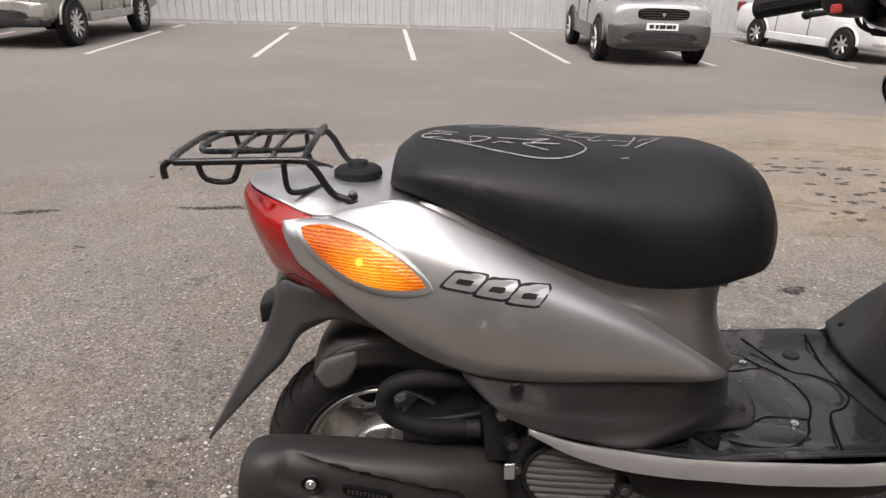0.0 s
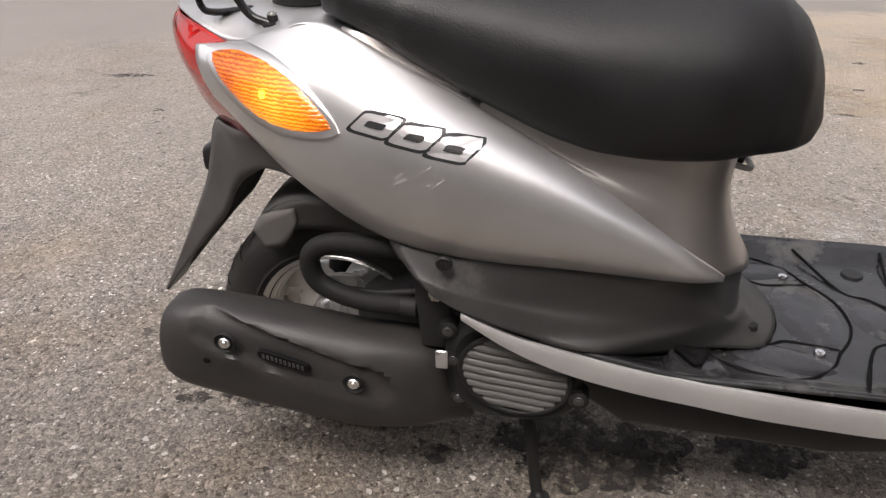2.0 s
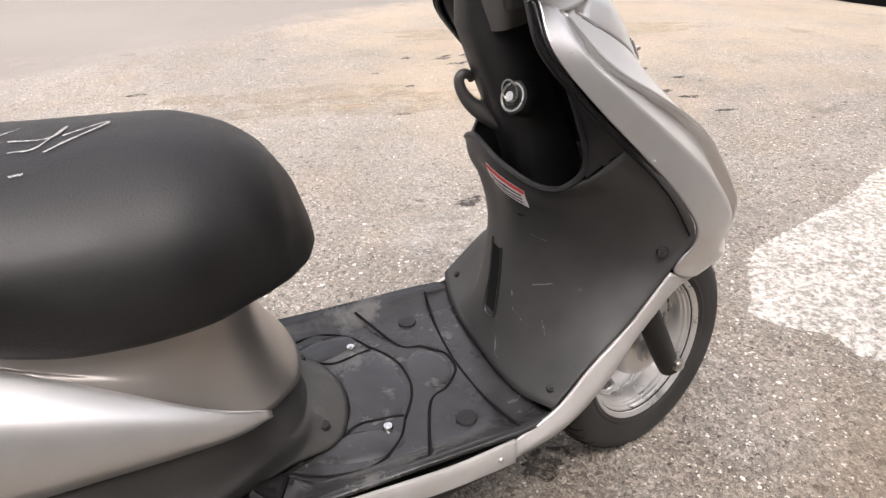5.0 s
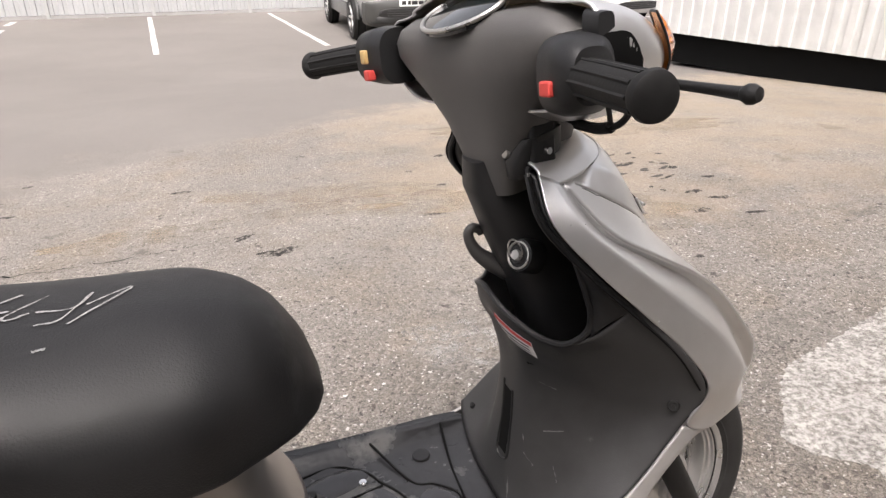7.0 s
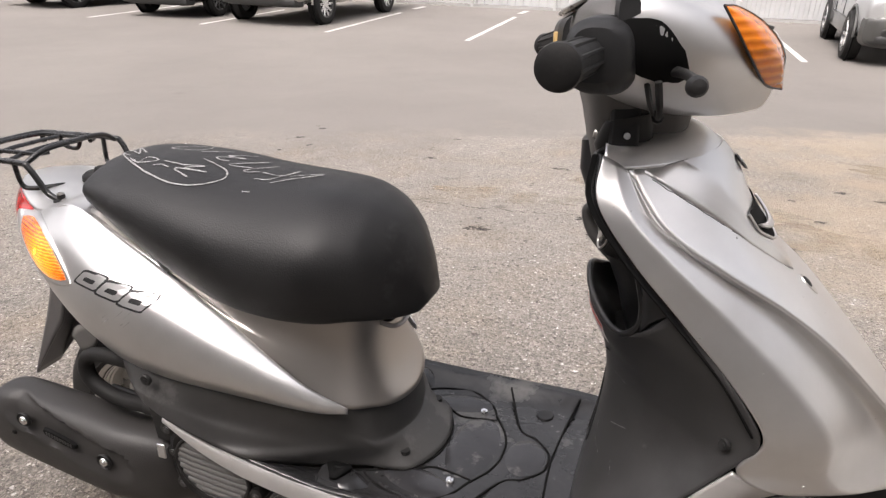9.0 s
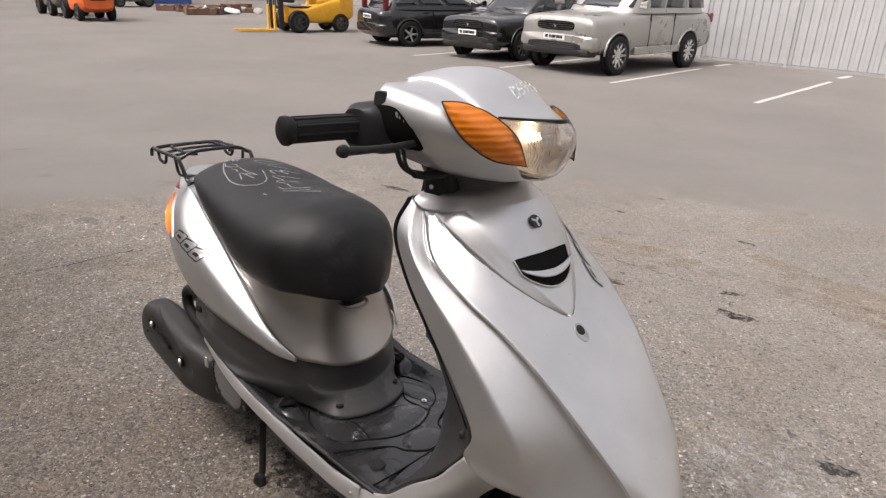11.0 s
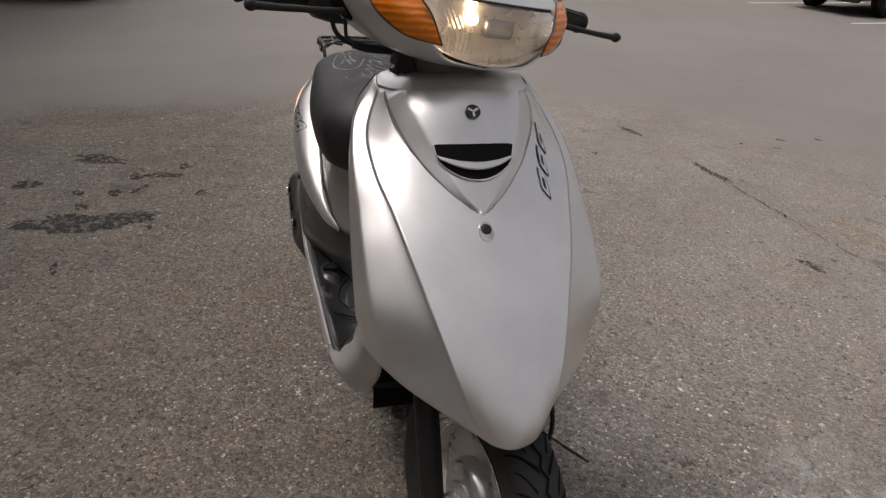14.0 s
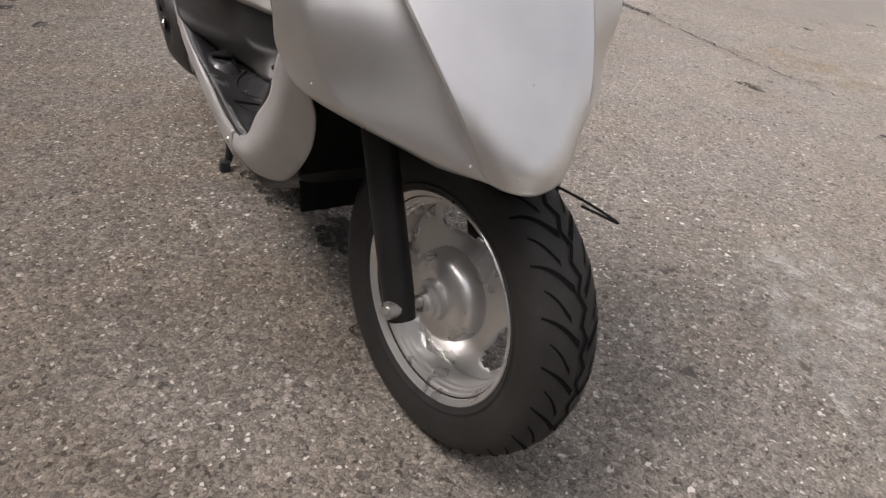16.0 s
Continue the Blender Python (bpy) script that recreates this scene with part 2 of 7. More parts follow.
def lens_material(name, base, rough=0.08, stripes=0.0, glow=None, weight=0.45):
    """Moulded lens plastic: tinted, clear-coated, with uneven ribs inside."""
    m = shader(name, base, rough, 0.0, Transmission_Weight=weight, IOR=1.45, Coat_Weight=0.45)
    b = m.node_tree.nodes["Principled BSDF"]
    if stripes:
        co = coords(m)
        w = node(m, "ShaderNodeTexWave", Scale=stripes, Distortion=3.0 if glow else 1.0, Detail=2.0, Detail_Scale=2.2)
        w.bands_direction = "Z"
        link(m, co, w.inputs["Vector"])
        n = node(m, "ShaderNodeTexNoise", Scale=60.0, Detail=2.0)
        link(m, co, n.inputs["Vector"])
        f = node(m, "ShaderNodeMath")
        f.operation = "MULTIPLY"
        link(m, w.outputs["Fac"], f.inputs[0])
        link(m, n.outputs["Fac"], f.inputs[1])
        dark = tuple(c * (0.42 if glow else 0.82) for c in base)
        light = tuple(min(1.0, c * 1.25 + 0.01) for c in base)
        link(m, ramp(m, f.outputs[0], [(0.10, dark), (0.48, light)]), b.inputs["Base Color"])
        bp = node(m, "ShaderNodeBump", Strength=0.35, Distance=0.002)
        link(m, w.outputs["Fac"], bp.inputs["Height"])
        link(m, bp.outputs[0], b.inputs["Normal"])
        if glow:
            # the bulb's glow is painted into the lens: emission that fades from one point
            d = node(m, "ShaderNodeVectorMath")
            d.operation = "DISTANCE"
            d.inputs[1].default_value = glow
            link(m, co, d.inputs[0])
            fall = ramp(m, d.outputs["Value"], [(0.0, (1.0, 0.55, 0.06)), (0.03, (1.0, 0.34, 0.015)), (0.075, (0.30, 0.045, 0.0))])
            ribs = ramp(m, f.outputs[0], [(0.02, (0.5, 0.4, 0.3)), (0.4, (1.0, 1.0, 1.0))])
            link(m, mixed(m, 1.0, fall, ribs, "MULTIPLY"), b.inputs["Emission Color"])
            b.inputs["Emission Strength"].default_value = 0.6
    return m


amber = lens_material("amber_lens", (0.94, 0.235, 0.003), stripes=34, weight=0.3)
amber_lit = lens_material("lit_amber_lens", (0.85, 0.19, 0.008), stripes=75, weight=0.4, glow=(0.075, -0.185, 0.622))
red_lens = lens_material("red_lens", (0.55, 0.016, 0.012), stripes=0, weight=0.3)
red_dark = lens_material("dark_red_lens", (0.16, 0.012, 0.010), weight=0.2)
clear_lens = lens_material("clear_lens", (0.97, 0.93, 0.86), weight=0.96, rough=0.03)
amber_inner = shader("amber_reflector", (0.88, 0.34, 0.03), 0.25, 0.6)
reflector = grained("lamp_reflector", (0.86, 0.78, 0.70), 0.32, 0.75, scale=60, amount=0.10, rough_var=0.12, bump=0.5, bump_scale=60, depth=0.003)


def glowing(name, col, power):
    m = shader(name, col, 0.4)
    b = m.node_tree.nodes["Principled BSDF"]
    b.inputs["Emission Color"].default_value = (*col, 1)
    b.inputs["Emission Strength"].default_value = power
    return m


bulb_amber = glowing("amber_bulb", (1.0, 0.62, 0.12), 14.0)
bulb_warm = glowing("headlight_bulb", (1.0, 0.80, 0.52), 16.0)


def asphalt_material():
    """Worn coarse asphalt: stones of every tone in a brown binder, pale chips, pits, sand and old oil."""
    m = shader("worn_asphalt", (0.2, 0.19, 0.18), 0.92)
    b = m.node_tree.nodes["Principled BSDF"]
    b.inputs["Specular IOR Level"].default_value = 0.2
    co = coords(m)

    def noise_at(scale, detail=6.0, rough=0.6):
        n = node(m, "ShaderNodeTexNoise", Scale=scale, Detail=detail, Roughness=rough)
        link(m, co, n.inputs["Vector"])
        return n

    warp = node(m, "ShaderNodeVectorMath")
    warp.operation = "MULTIPLY_ADD"
    link(m, noise_at(70, 3).outputs["Color"], warp.inputs[0])
    warp.inputs[1].default_value = (0.016, 0.016, 0.016)
    link(m, co, warp.inputs[2])

    def cells(scale, feature="F1"):
        v = node(m, "ShaderNodeTexVoronoi", Scale=scale)
        v.feature = feature
        link(m, warp.outputs[0], v.inputs["Vector"])
        return v

    big = ramp(m, noise_at(0.55, 8).outputs["Fac"], [(0.28, (0.176, 0.162, 0.147)), (0.5, (0.224, 0.207, 0.188)), (0.75, (0.262, 0.241, 0.218))])
    mid = ramp(m, noise_at(7, 8, 0.7).outputs["Fac"], [(0.3, (0.86, 0.855, 0.85)), (0.7, (1.13, 1.125, 1.11))])
    col = mixed(m, 1.0, big, mid, "MULTIPLY")
    stone = cells(105)
    tone = ramp(m, stone.outputs["Color"], [(0.12, (0.66, 0.655, 0.65)), (0.5, (0.97, 0.97, 0.97)), (0.85, (1.33, 1.325, 1.31))])
    col = mixed(m, 0.85, col, tone, "MULTIPLY")
    fine = ramp(m, cells(300).outputs["Color"], [(0.15, (0.60, 0.60, 0.60)), (0.85, (1.45, 1.445, 1.43))])
    col = mixed(m, 0.8, col, fine, "MULTIPLY")
    # small shadows between the stones, painted as darker cell edges
    gap_shade = ramp(m, cells(105, "DISTANCE_TO_EDGE").outputs["Distance"], [(0.0, (0.50, 0.495, 0.49)), (0.09, (1, 1, 1))])
    col = mixed(m, 0.8, col, gap_shade, "MULTIPLY")
    xyz = node(m, "ShaderNodeSeparateXYZ")
    link(m, co, xyz.inputs[0])
    # the trodden side is rougher than the far side
    span = node(m, "ShaderNodeMapRange")
    span.inputs["From Min"].default_value, span.inputs["From Max"].default_value = 0.3, 1.6
    link(m, xyz.outputs["Y"], span.inputs["Value"])
    col = mixed(m, ramp(m, span.outputs[0], [(0.0, (0, 0, 0)), (1.0, (0.4, 0.4, 0.4))]), col, big)
    rough_side = ramp(m, span.outputs[0], [(0.0, (1, 1, 1)), (1.0, (0.5, 0.5, 0.5))])
    # pale broken chips
    for scale, thr, near_d, chip in ((75, 0.88, 0.34, (0.70, 0.675, 0.64)), (42, 0.94, 0.26, (0.66, 0.635, 0.60)), (140, 0.83, 0.38, (0.64, 0.615, 0.58))):
        v = cells(scale)
        pick = ramp(m, v.outputs["Color"], [(thr - 0.01, (0, 0, 0)), (thr, (1, 1, 1))])
        near = ramp(m, v.outputs["Distance"], [(near_d, (1, 1, 1)), (near_d + 0.06, (0, 0, 0))])
        few = ramp(m, noise_at(2.2, 5, 0.6).outputs["Fac"], [(0.36, (0.28, 0.28, 0.28)), (0.62, (1.0, 1.0, 1.0))])
        col = mixed(m, mixed(m, 1.0, mixed(m, 1.0, mixed(m, 1.0, pick, near, "MULTIPLY"), few, "MULTIPLY"), rough_side, "MULTIPLY"), col, chip)
    # dark pits with their small shadows painted in, and old oil
    for scale, thr, dark, strength in ((75, 0.615, (0.05, 0.046, 0.042), 0.8), (28, 0.655, (0.07, 0.062, 0.055), 0.7), (2.8, 0.66, (0.085, 0.077, 0.07), 0.5), (11, 0.70, (0.06, 0.056, 0.052), 0.8)):
        mask = ramp(m, noise_at(scale, 5, 0.55).outputs["Fac"], [(thr, (0, 0, 0)), (thr + 0.03, (strength,) * 3)])
        col = mixed(m, mask, col, dark)
    # rusty brown dirt in the hollows
    dirt = ramp(m, noise_at(3.3, 7, 0.62).outputs["Fac"], [(0.46, (0, 0, 0)), (0.66, (0.8, 0.8, 0.8))])
    col = mixed(m, dirt, col, mixed(m, 1.0, col, (0.98, 0.935, 0.875), "MULTIPLY"))
    # ochre sand washed over the surface
    sand = ramp(m, noise_at(0.9, 9, 0.65).outputs["Fac"], [(0.58, (0, 0, 0)), (0.76, (0.4, 0.4, 0.4))])
    col = mixed(m, sand, col, (0.30, 0.235, 0.165))

    def calc(kind, a, b_):
        n = node(m, "ShaderNodeMath")
        n.operation = kind
        for sock, v in ((n.inputs[0], a), (n.inputs[1], b_)):
            if isinstance(v, (int, float)):
                sock.default_value = v
            else:
                link(m, v, sock)
        return n.outputs[0]

    # ochre dust over the corner ahead
    corner = calc("MINIMUM", calc("SUBTRACT", xyz.outputs["X"], 1.0), calc("SUBTRACT", xyz.outputs["Y"], 1.1))
    dusty = calc("ADD", calc("MINIMUM", corner, 0.8), calc("MULTIPLY", calc("SUBTRACT", noise_at(1.9, 9, 0.7).outputs["Fac"], 0.5), 3.0))
    col = mixed(m, ramp(m, dusty, [(0.15, (0, 0, 0)), (1.0, (0.5, 0.5, 0.5))]), col, (0.325, 0.262, 0.192))
    # browner and darker on the near side of the yard, with an uneven edge
    near_side = calc("ADD", calc("SUBTRACT", 0.35, xyz.outputs["Y"]), calc("MULTIPLY", calc("SUBTRACT", noise_at(1.6, 8, 0.68).outputs["Fac"], 0.5), 2.2))
    near_brown = ramp(m, near_side, [(0.10, (0, 0, 0)), (0.85, (0.85, 0.85, 0.85))])
    col = mixed(m, near_brown, col, mixed(m, 1.0, col, (0.77, 0.742, 0.71), "MULTIPLY"))
    # newer, smooth asphalt beyond the old rough field
    ahead_of = calc("SUBTRACT", calc("SUBTRACT", xyz.outputs["Y"], 3.55), calc("MULTIPLY", xyz.outputs["X"], 0.38))
    beside = calc("SUBTRACT", calc("MULTIPLY", xyz.outputs["X"], -1.0), 2.6)
    edge = calc("ADD", calc("MAXIMUM", ahead_of, beside), calc("MULTIPLY", calc("SUBTRACT", noise_at(1.3, 8, 0.7).outputs["Fac"], 0.5), 2.4))
    new_field = ramp(m, calc("ADD", calc("MULTIPLY", edge, 0.5), 0.5), [(0.36, (0, 0, 0)), (0.64, (1, 1, 1))])
    even = ramp(m, noise_at(0.35, 8, 0.65).outputs["Fac"], [(0.3, (0.150, 0.1385, 0.1265)), (0.7, (0.190, 0.1765, 0.162))])
    even = mixed(m, 1.0, even, ramp(m, noise_at(160, 3, 0.6).outputs["Fac"], [(0.3, (0.80, 0.80, 0.80)), (0.7, (1.2, 1.2, 1.2))]), "MULTIPLY")
    even = mixed(m, ramp(m, noise_at(1.7, 7, 0.6).outputs["Fac"], [(0.68, (0, 0, 0)), (0.73, (0.45, 0.45, 0.45))]), even, (0.11, 0.101, 0.093))
    col = mixed(m, new_field, col, even)
    link(m, col, b.inputs["Base Color"])
    bp = node(m, "ShaderNodeBump", Strength=1.0, Distance=0.006)
    link(m, ramp(m, new_field, [(0.0, (1, 1, 1)), (1.0, (0.2, 0.2, 0.2))]), bp.inputs["Strength"])
    hgt = node(m, "ShaderNodeMath")
    link(m, noise_at(45, 6, 0.7).outputs["Fac"], hgt.inputs[0])
    inv = node(m, "ShaderNodeMath")
    inv.operation = "MULTIPLY"
    link(m, stone.outputs["Distance"], inv.inputs[0])
    inv.inputs[1].default_value = -0.7
    link(m, inv.outputs[0], hgt.inputs[1])
    link(m, hgt.outputs[0], bp.inputs["Height"])
    link(m, bp.outputs[0], b.inputs["Normal"])
    return m


asphalt = asphalt_material()
line_paint = grained("worn_road_paint", (0.52, 0.505, 0.48), 0.8, scale=5, amount=0.12, rough_var=0.05, bump=0.3, bump_scale=120, spots=((0.30, 0.28, 0.26), 16, 0.60))
concrete = grained("pale_concrete", (0.42, 0.40, 0.37), 0.9, scale=7, amount=0.16, rough_var=0.03, bump=0.5, bump_scale=90, spots=((0.27, 0.25, 0.225), 34, 0.66))
oil = grained("oil_stain", (0.040, 0.037, 0.034), 0.82, scale=20, amount=0.6, rough_var=0.15, bump=0.9, bump_scale=110, depth=0.004, Specular_IOR_Level=0.2)
rust_sand = grained("rusty_sand", (0.29, 0.228, 0.155), 0.95, scale=6, amount=0.25, rough_var=0.02, bump=0.6, bump_scale=160)
fence_metal = grained("galvanised_sheet", (0.43, 0.435, 0.435), 0.5, 0.25, scale=3, amount=0.07, rough_var=0.08, bump=0.1, bump_scale=60)
fence_post = grained("grey_post", (0.42, 0.42, 0.41), 0.6, 0.2, scale=6, amount=0.12, bump=0.1)
white_sheet = grained("white_sheet_metal", (0.66, 0.66, 0.64), 0.45, 0.15, scale=4, amount=0.08, rough_var=0.1, bump=0.1, spots=((0.36, 0.33, 0.30), 5, 0.68))
wall_plaster = grained("grey_wall", (0.30, 0.295, 0.285), 0.9, scale=2, amount=0.12, bump=0.2, bump_scale=50)
glass_dark = shader("car_glass", (0.015, 0.018, 0.02), 0.05, 0.0, Coat_Weight=0.6)
plate_white = shader("number_plate", (0.72, 0.72, 0.70), 0.5)
car_black_trim = grained("car_trim_black", (0.02, 0.02, 0.02), 0.5, scale=10, amount=0.2)


def car_paint(name, base, metal=0.5, rough=0.3):
    return grained(name, base, rough, metal, scale=2.5, amount=0.06, rough_var=0.05, bump=0.02, Coat_Weight=0.7, Coat_Roughness=0.08)


def thin_cover(m, scale, lo, hi, most=1.0):
    """Let the ground show through a worn cover in uneven spots."""
    b = m.node_tree.nodes["Principled BSDF"]
    n = node(m, "ShaderNodeTexNoise", Scale=scale, Detail=9.0, Roughness=0.72)
    link(m, coords(m), n.inputs["Vector"])
    link(m, ramp(m, n.outputs["Fac"], [(lo, (0, 0, 0)), (hi, (most,) * 3)]), b.inputs["Alpha"])


thin_cover(line_paint, 9, 0.26, 0.42, 0.92)
thin_cover(rust_sand, 6, 0.38, 0.72, 0.6)
thin_cover(oil, 42, 0.42, 0.55, 0.9)
thin_cover(concrete, 60, 0.33, 0.60)

# ---------------------------------------------------------------- the yard
def axis_steps(lo, hi, fine_lo, fine_hi, fine):
    mid = list(np.arange(fine_lo, fine_hi + 1e-6, fine))
    out, step, x = [], fine, fine_hi
    while x < hi:
        step *= 1.35
        x = min(hi, x + step)
        mid.append(x)
    step, x = fine, fine_lo
    while x > lo:
        step *= 1.35
        x = max(lo, x - step)
        out.append(x)
    return np.array(out[::-1] + mid)


gx, gy = axis_steps(-260, 260, -10, 11, 0.3), axis_steps(-260, 260, -9, 12, 0.3)
yard = np.array([[(x, y, ground_z(x, y)) for y in gy] for x in gx])
tagged(put("ground", grid_mesh(yard), asphalt, smooth=True), "worn grey-brown asphalt yard with pale stones and stains", "ground", kind="structure")


def blob(cx, cy, ra, rb, turn, seed, lift, n=48, rough=0.22):
    """An uneven flat patch that lies on the yard."""
    rnd = random.Random(seed)
    ph = [(rnd.uniform(0, 6.28), k, rough / k ** 0.7 * rnd.uniform(0.5, 1)) for k in range(2, 13)]
    verts = [(cx, cy, ground_z(cx, cy) + lift)]
    c, s = math.cos(radians(turn)), math.sin(radians(turn))
    faces = []
    for ring in (0.5, 1.0):
        for i in range(n):
            a = 2 * math.pi * i / n
            k = ring * (1 + sum(w * math.sin(f * a + p) for p, f, w in ph) * ring + (rnd.uniform(-0.012, 0.012) if ring == 1.0 else 0))
            x, y = ra * k * math.cos(a), rb * k * math.sin(a)
            px, py = cx + c * x - s * y, cy + s * x + c * y
            verts.append((px, py, ground_z(px, py) + lift * (1.0 if ring < 1 else 0.35)))
    for i in range(n):
        j = (i + 1) % n
        faces += [(0, 1 + i, 1 + j), (1 + i, 1 + n + i, 1 + n + j, 1 + j)]
    return verts, faces


# bay lines in front of the fence
BAYS = [(-10.45, 9.85, 3.2), (-7.85, 9.98, 3.2), (-5.23, 10.1, 3.9), (-2.62, 10.25, 4.2), (-0.02, 10.37, 5.7), (2.58, 10.48, 5.75), (5.17, 10.68, 4.6), (7.77, 10.87, 4.6), (10.4, 11.0, 4.6)]
for i, (x, y, length) in enumerate(BAYS):
    n = 14
    rnd = random.Random(i)
    strip = np.array([[(x - 0.055 * s * length + e * (0.048 + rnd.uniform(-0.006, 0.006)), y + s * length, LOT + 0.005) for e in (-1, 1)] for s in np.linspace(0, 1, n)])
    tagged(put("bay_line", grid_mesh(strip), line_paint), "worn white painted parking bay line on asphalt", "road marking", "parking bay lines", "structure")
for x, y in ((-5.52, 15.0), (-2.95, 15.3)):
    tagged(put("bay_line", block(x, y + 0.3, LOT + 0.004, 0.12, 0.7, 0.006), line_paint), "worn white painted parking bay line on asphalt", "road marking", "parking bay lines", "structure")

# patches and stains on the yard
patch_ob = put("concrete_patch", blob(2.56, 0.12, 0.80, 0.42, 8, 5, 0.006, n=260, rough=0.15), concrete)
tagged(patch_ob, "rough pale concrete repair patch in the asphalt", "patch", kind="structure")
smear = grained("concrete_smear", (0.40, 0.385, 0.36), 0.9, scale=12, amount=0.2, bump=0.5, bump_scale=120)
thin_cover(smear, 22, 0.44, 0.64, 0.6)
tagged(put("concrete_smear", blob(1.36, 0.78, 0.34, 0.16, -20, 40, 0.005, n=120, rough=0.2), smear), "small pale concrete smear on the asphalt", "patch", kind="structure")
STAINS = [(0.47, -0.02, 0.14, 0.085, 10), (0.56, -0.05, 0.07, 0.05, 40), (0.76, 0.02, 0.085, 0.045, 5), (0.22, -0.07, 0.03, 0.024, 0), (-0.14, 0.0, 0.045, 0.025, 0), (-0.24, -0.02, 0.03, 0.016, 20), (1.05, -0.02, 0.05, 0.035, 0),
          (-0.57, -0.95, 0.22, 0.10, 85), (-1.03, -1.26, 0.06, 0.05, 20), (-1.37, -1.03, 0.13, 0.06, 60), (-1.1, -0.72, 0.09, 0.035, 80), (0.76, 1.78, 0.07, 0.04, 10), (1.37, 1.01, 0.045, 0.03, 0), (0.22, 1.72, 0.05, 0.03, 15), (-1.72, 2.05, 0.13, 0.03, 5), (-0.87, 2.06, 0.16, 0.025, 3), (-0.4, 2.77, 0.03, 0.02, 0)]
for i, (x, y, a, b, t) in enumerate(STAINS):
    tagged(put("oil_stain", blob(x, y, a, b, t, 60 + i, 0.004, n=64, rough=0.3), oil), "dark wet oil stain on asphalt", "stain", "oil stains", "structure")
rnd = random.Random(8)
for i in range(64):
    if i < 34:
        s = rnd.uniform(-0.5, 1.4)
        x, y = 2.26 + 0.38 * s + rnd.gauss(0, 0.16), 2.54 - 0.7 * s + rnd.gauss(0, 0.16)
    elif i < 46:
        x, y = -0.85 + rnd.gauss(0, 0.3), -0.95 + rnd.gauss(0, 0.22)
    else:
        x, y = rnd.uniform(-2.0, 2.3), rnd.uniform(1.0, 3.4)
    tagged(put("oil_stain", blob(x, y, rnd.uniform(0.015, 0.055), rnd.uniform(0.01, 0.026), rnd.uniform(-30, 30), 100 + i, 0.004, n=22, rough=0.3), oil), "small dark oil spot on asphalt", "stain", "oil stains", "structure")
for i, (x, y, a, b, t) in enumerate(((2.15, 1.55, 0.42, 0.20, -12), (1.55, 2.05, 0.5, 0.14, -22), (2.85, 2.95, 0.9, 0.22, -20), (1.1, 2.4, 0.5, 0.14, -15), (0.2, 2.2, 0.4, 0.1, 0), (1.0, 2.2, 0.3, 0.09, -10))):
    tagged(put("sand_streak", blob(x, y, a, b, t, 170 + i, 0.004, n=90, rough=0.3), rust_sand), "ochre rusty sand streak on asphalt", "stain", kind="structure")
dried_oil = grained("dried_oil", (0.075, 0.068, 0.062), 0.85, scale=30, amount=0.5, rough_var=0.1, bump=0.6, bump_scale=130, depth=0.003, Specular_IOR_Level=0.2)
SPOTS = [(2.22, 2.57), (2.27, 2.42), (2.27, 2.25), (2.45, 2.53), (2.51, 2.40), (2.58, 2.30), (2.42, 2.14), (2.74, 2.30), (2.58, 2.13), (2.64, 2.01), (2.49, 2.01), (2.24, 2.06), (2.14, 1.94), (2.06, 2.08), (2.04, 1.80), (2.26, 1.51), (2.10, 1.04), (2.64, 1.90), (2.75, 2.00)]
rnd = random.Random(77)
for i, (x, y) in enumerate(SPOTS):
    for k in range(2):
        tagged(put("oil_stain", blob(x + k * rnd.gauss(0, 0.07), y + k * rnd.gauss(0, 0.07), rnd.uniform(0.018, 0.042) / (1 + k), rnd.uniform(0.012, 0.026) / (1 + 0.6 * k), rnd.uniform(-40, 40), 300 + 2 * i + k, 0.005, n=24, rough=0.3), dried_oil), "small dark oil spot on asphalt", "stain", "oil stains", "structure")
# a crack across the yard
def crack(points, seed, width=0.004):
    rnd = random.Random(seed)
    path = cr([(x, y, 0) for x, y in points], 70)
    out = []
    for i, (x, y, _) in enumerate(path):
        x, y = x + rnd.uniform(-0.012, 0.012), y + rnd.uniform(-0.012, 0.012)
        w = width * rnd.uniform(0.05, 1) * math.sin(math.pi * (i + 0.5) / 70) ** 0.5
        out.append([(x - w, y - w, ground_z(x, y) + 0.004), (x + w, y + w, ground_z(x, y) + 0.004)])
    return grid_mesh(np.array(out))


for i, pts in enumerate((((-1.25, 2.09), (-0.7, 2.03), (-0.16, 1.99), (0.28, 1.98), (0.62, 2.02)), ((-1.6, -1.3), (-1.53, -0.28), (-1.53, 0.39), (-1.42, 0.95)))):
    tagged(put("crack", crack(pts, i), void), "long thin crack in the asphalt", "crack", kind="structure")

# corrugated sheet fence behind the bays
def corrugated(length, height, pitch=0.2, depth=0.03):
    xs, out = 0.0, []
    while xs < length:
        for dx, d in ((0.0, 0), (0.09, 0), (0.105, depth), (0.185, depth)):
            out.append((xs + dx * pitch / 0.2, d))
        xs += pitch
    g = np.array([[(x, d, z) for z in (0.0, height)] for x, d in out])
    return grid_mesh(g)


fence_turn = math.degrees(math.atan2(0.028, 1))
fence = tagged(new("fence"), "tall pale grey corrugated sheet metal fence with posts", "fence", kind="structure")
fence.matrix_world = pose(-19.3, 15.95, LOT, 0, 0, fence_turn)
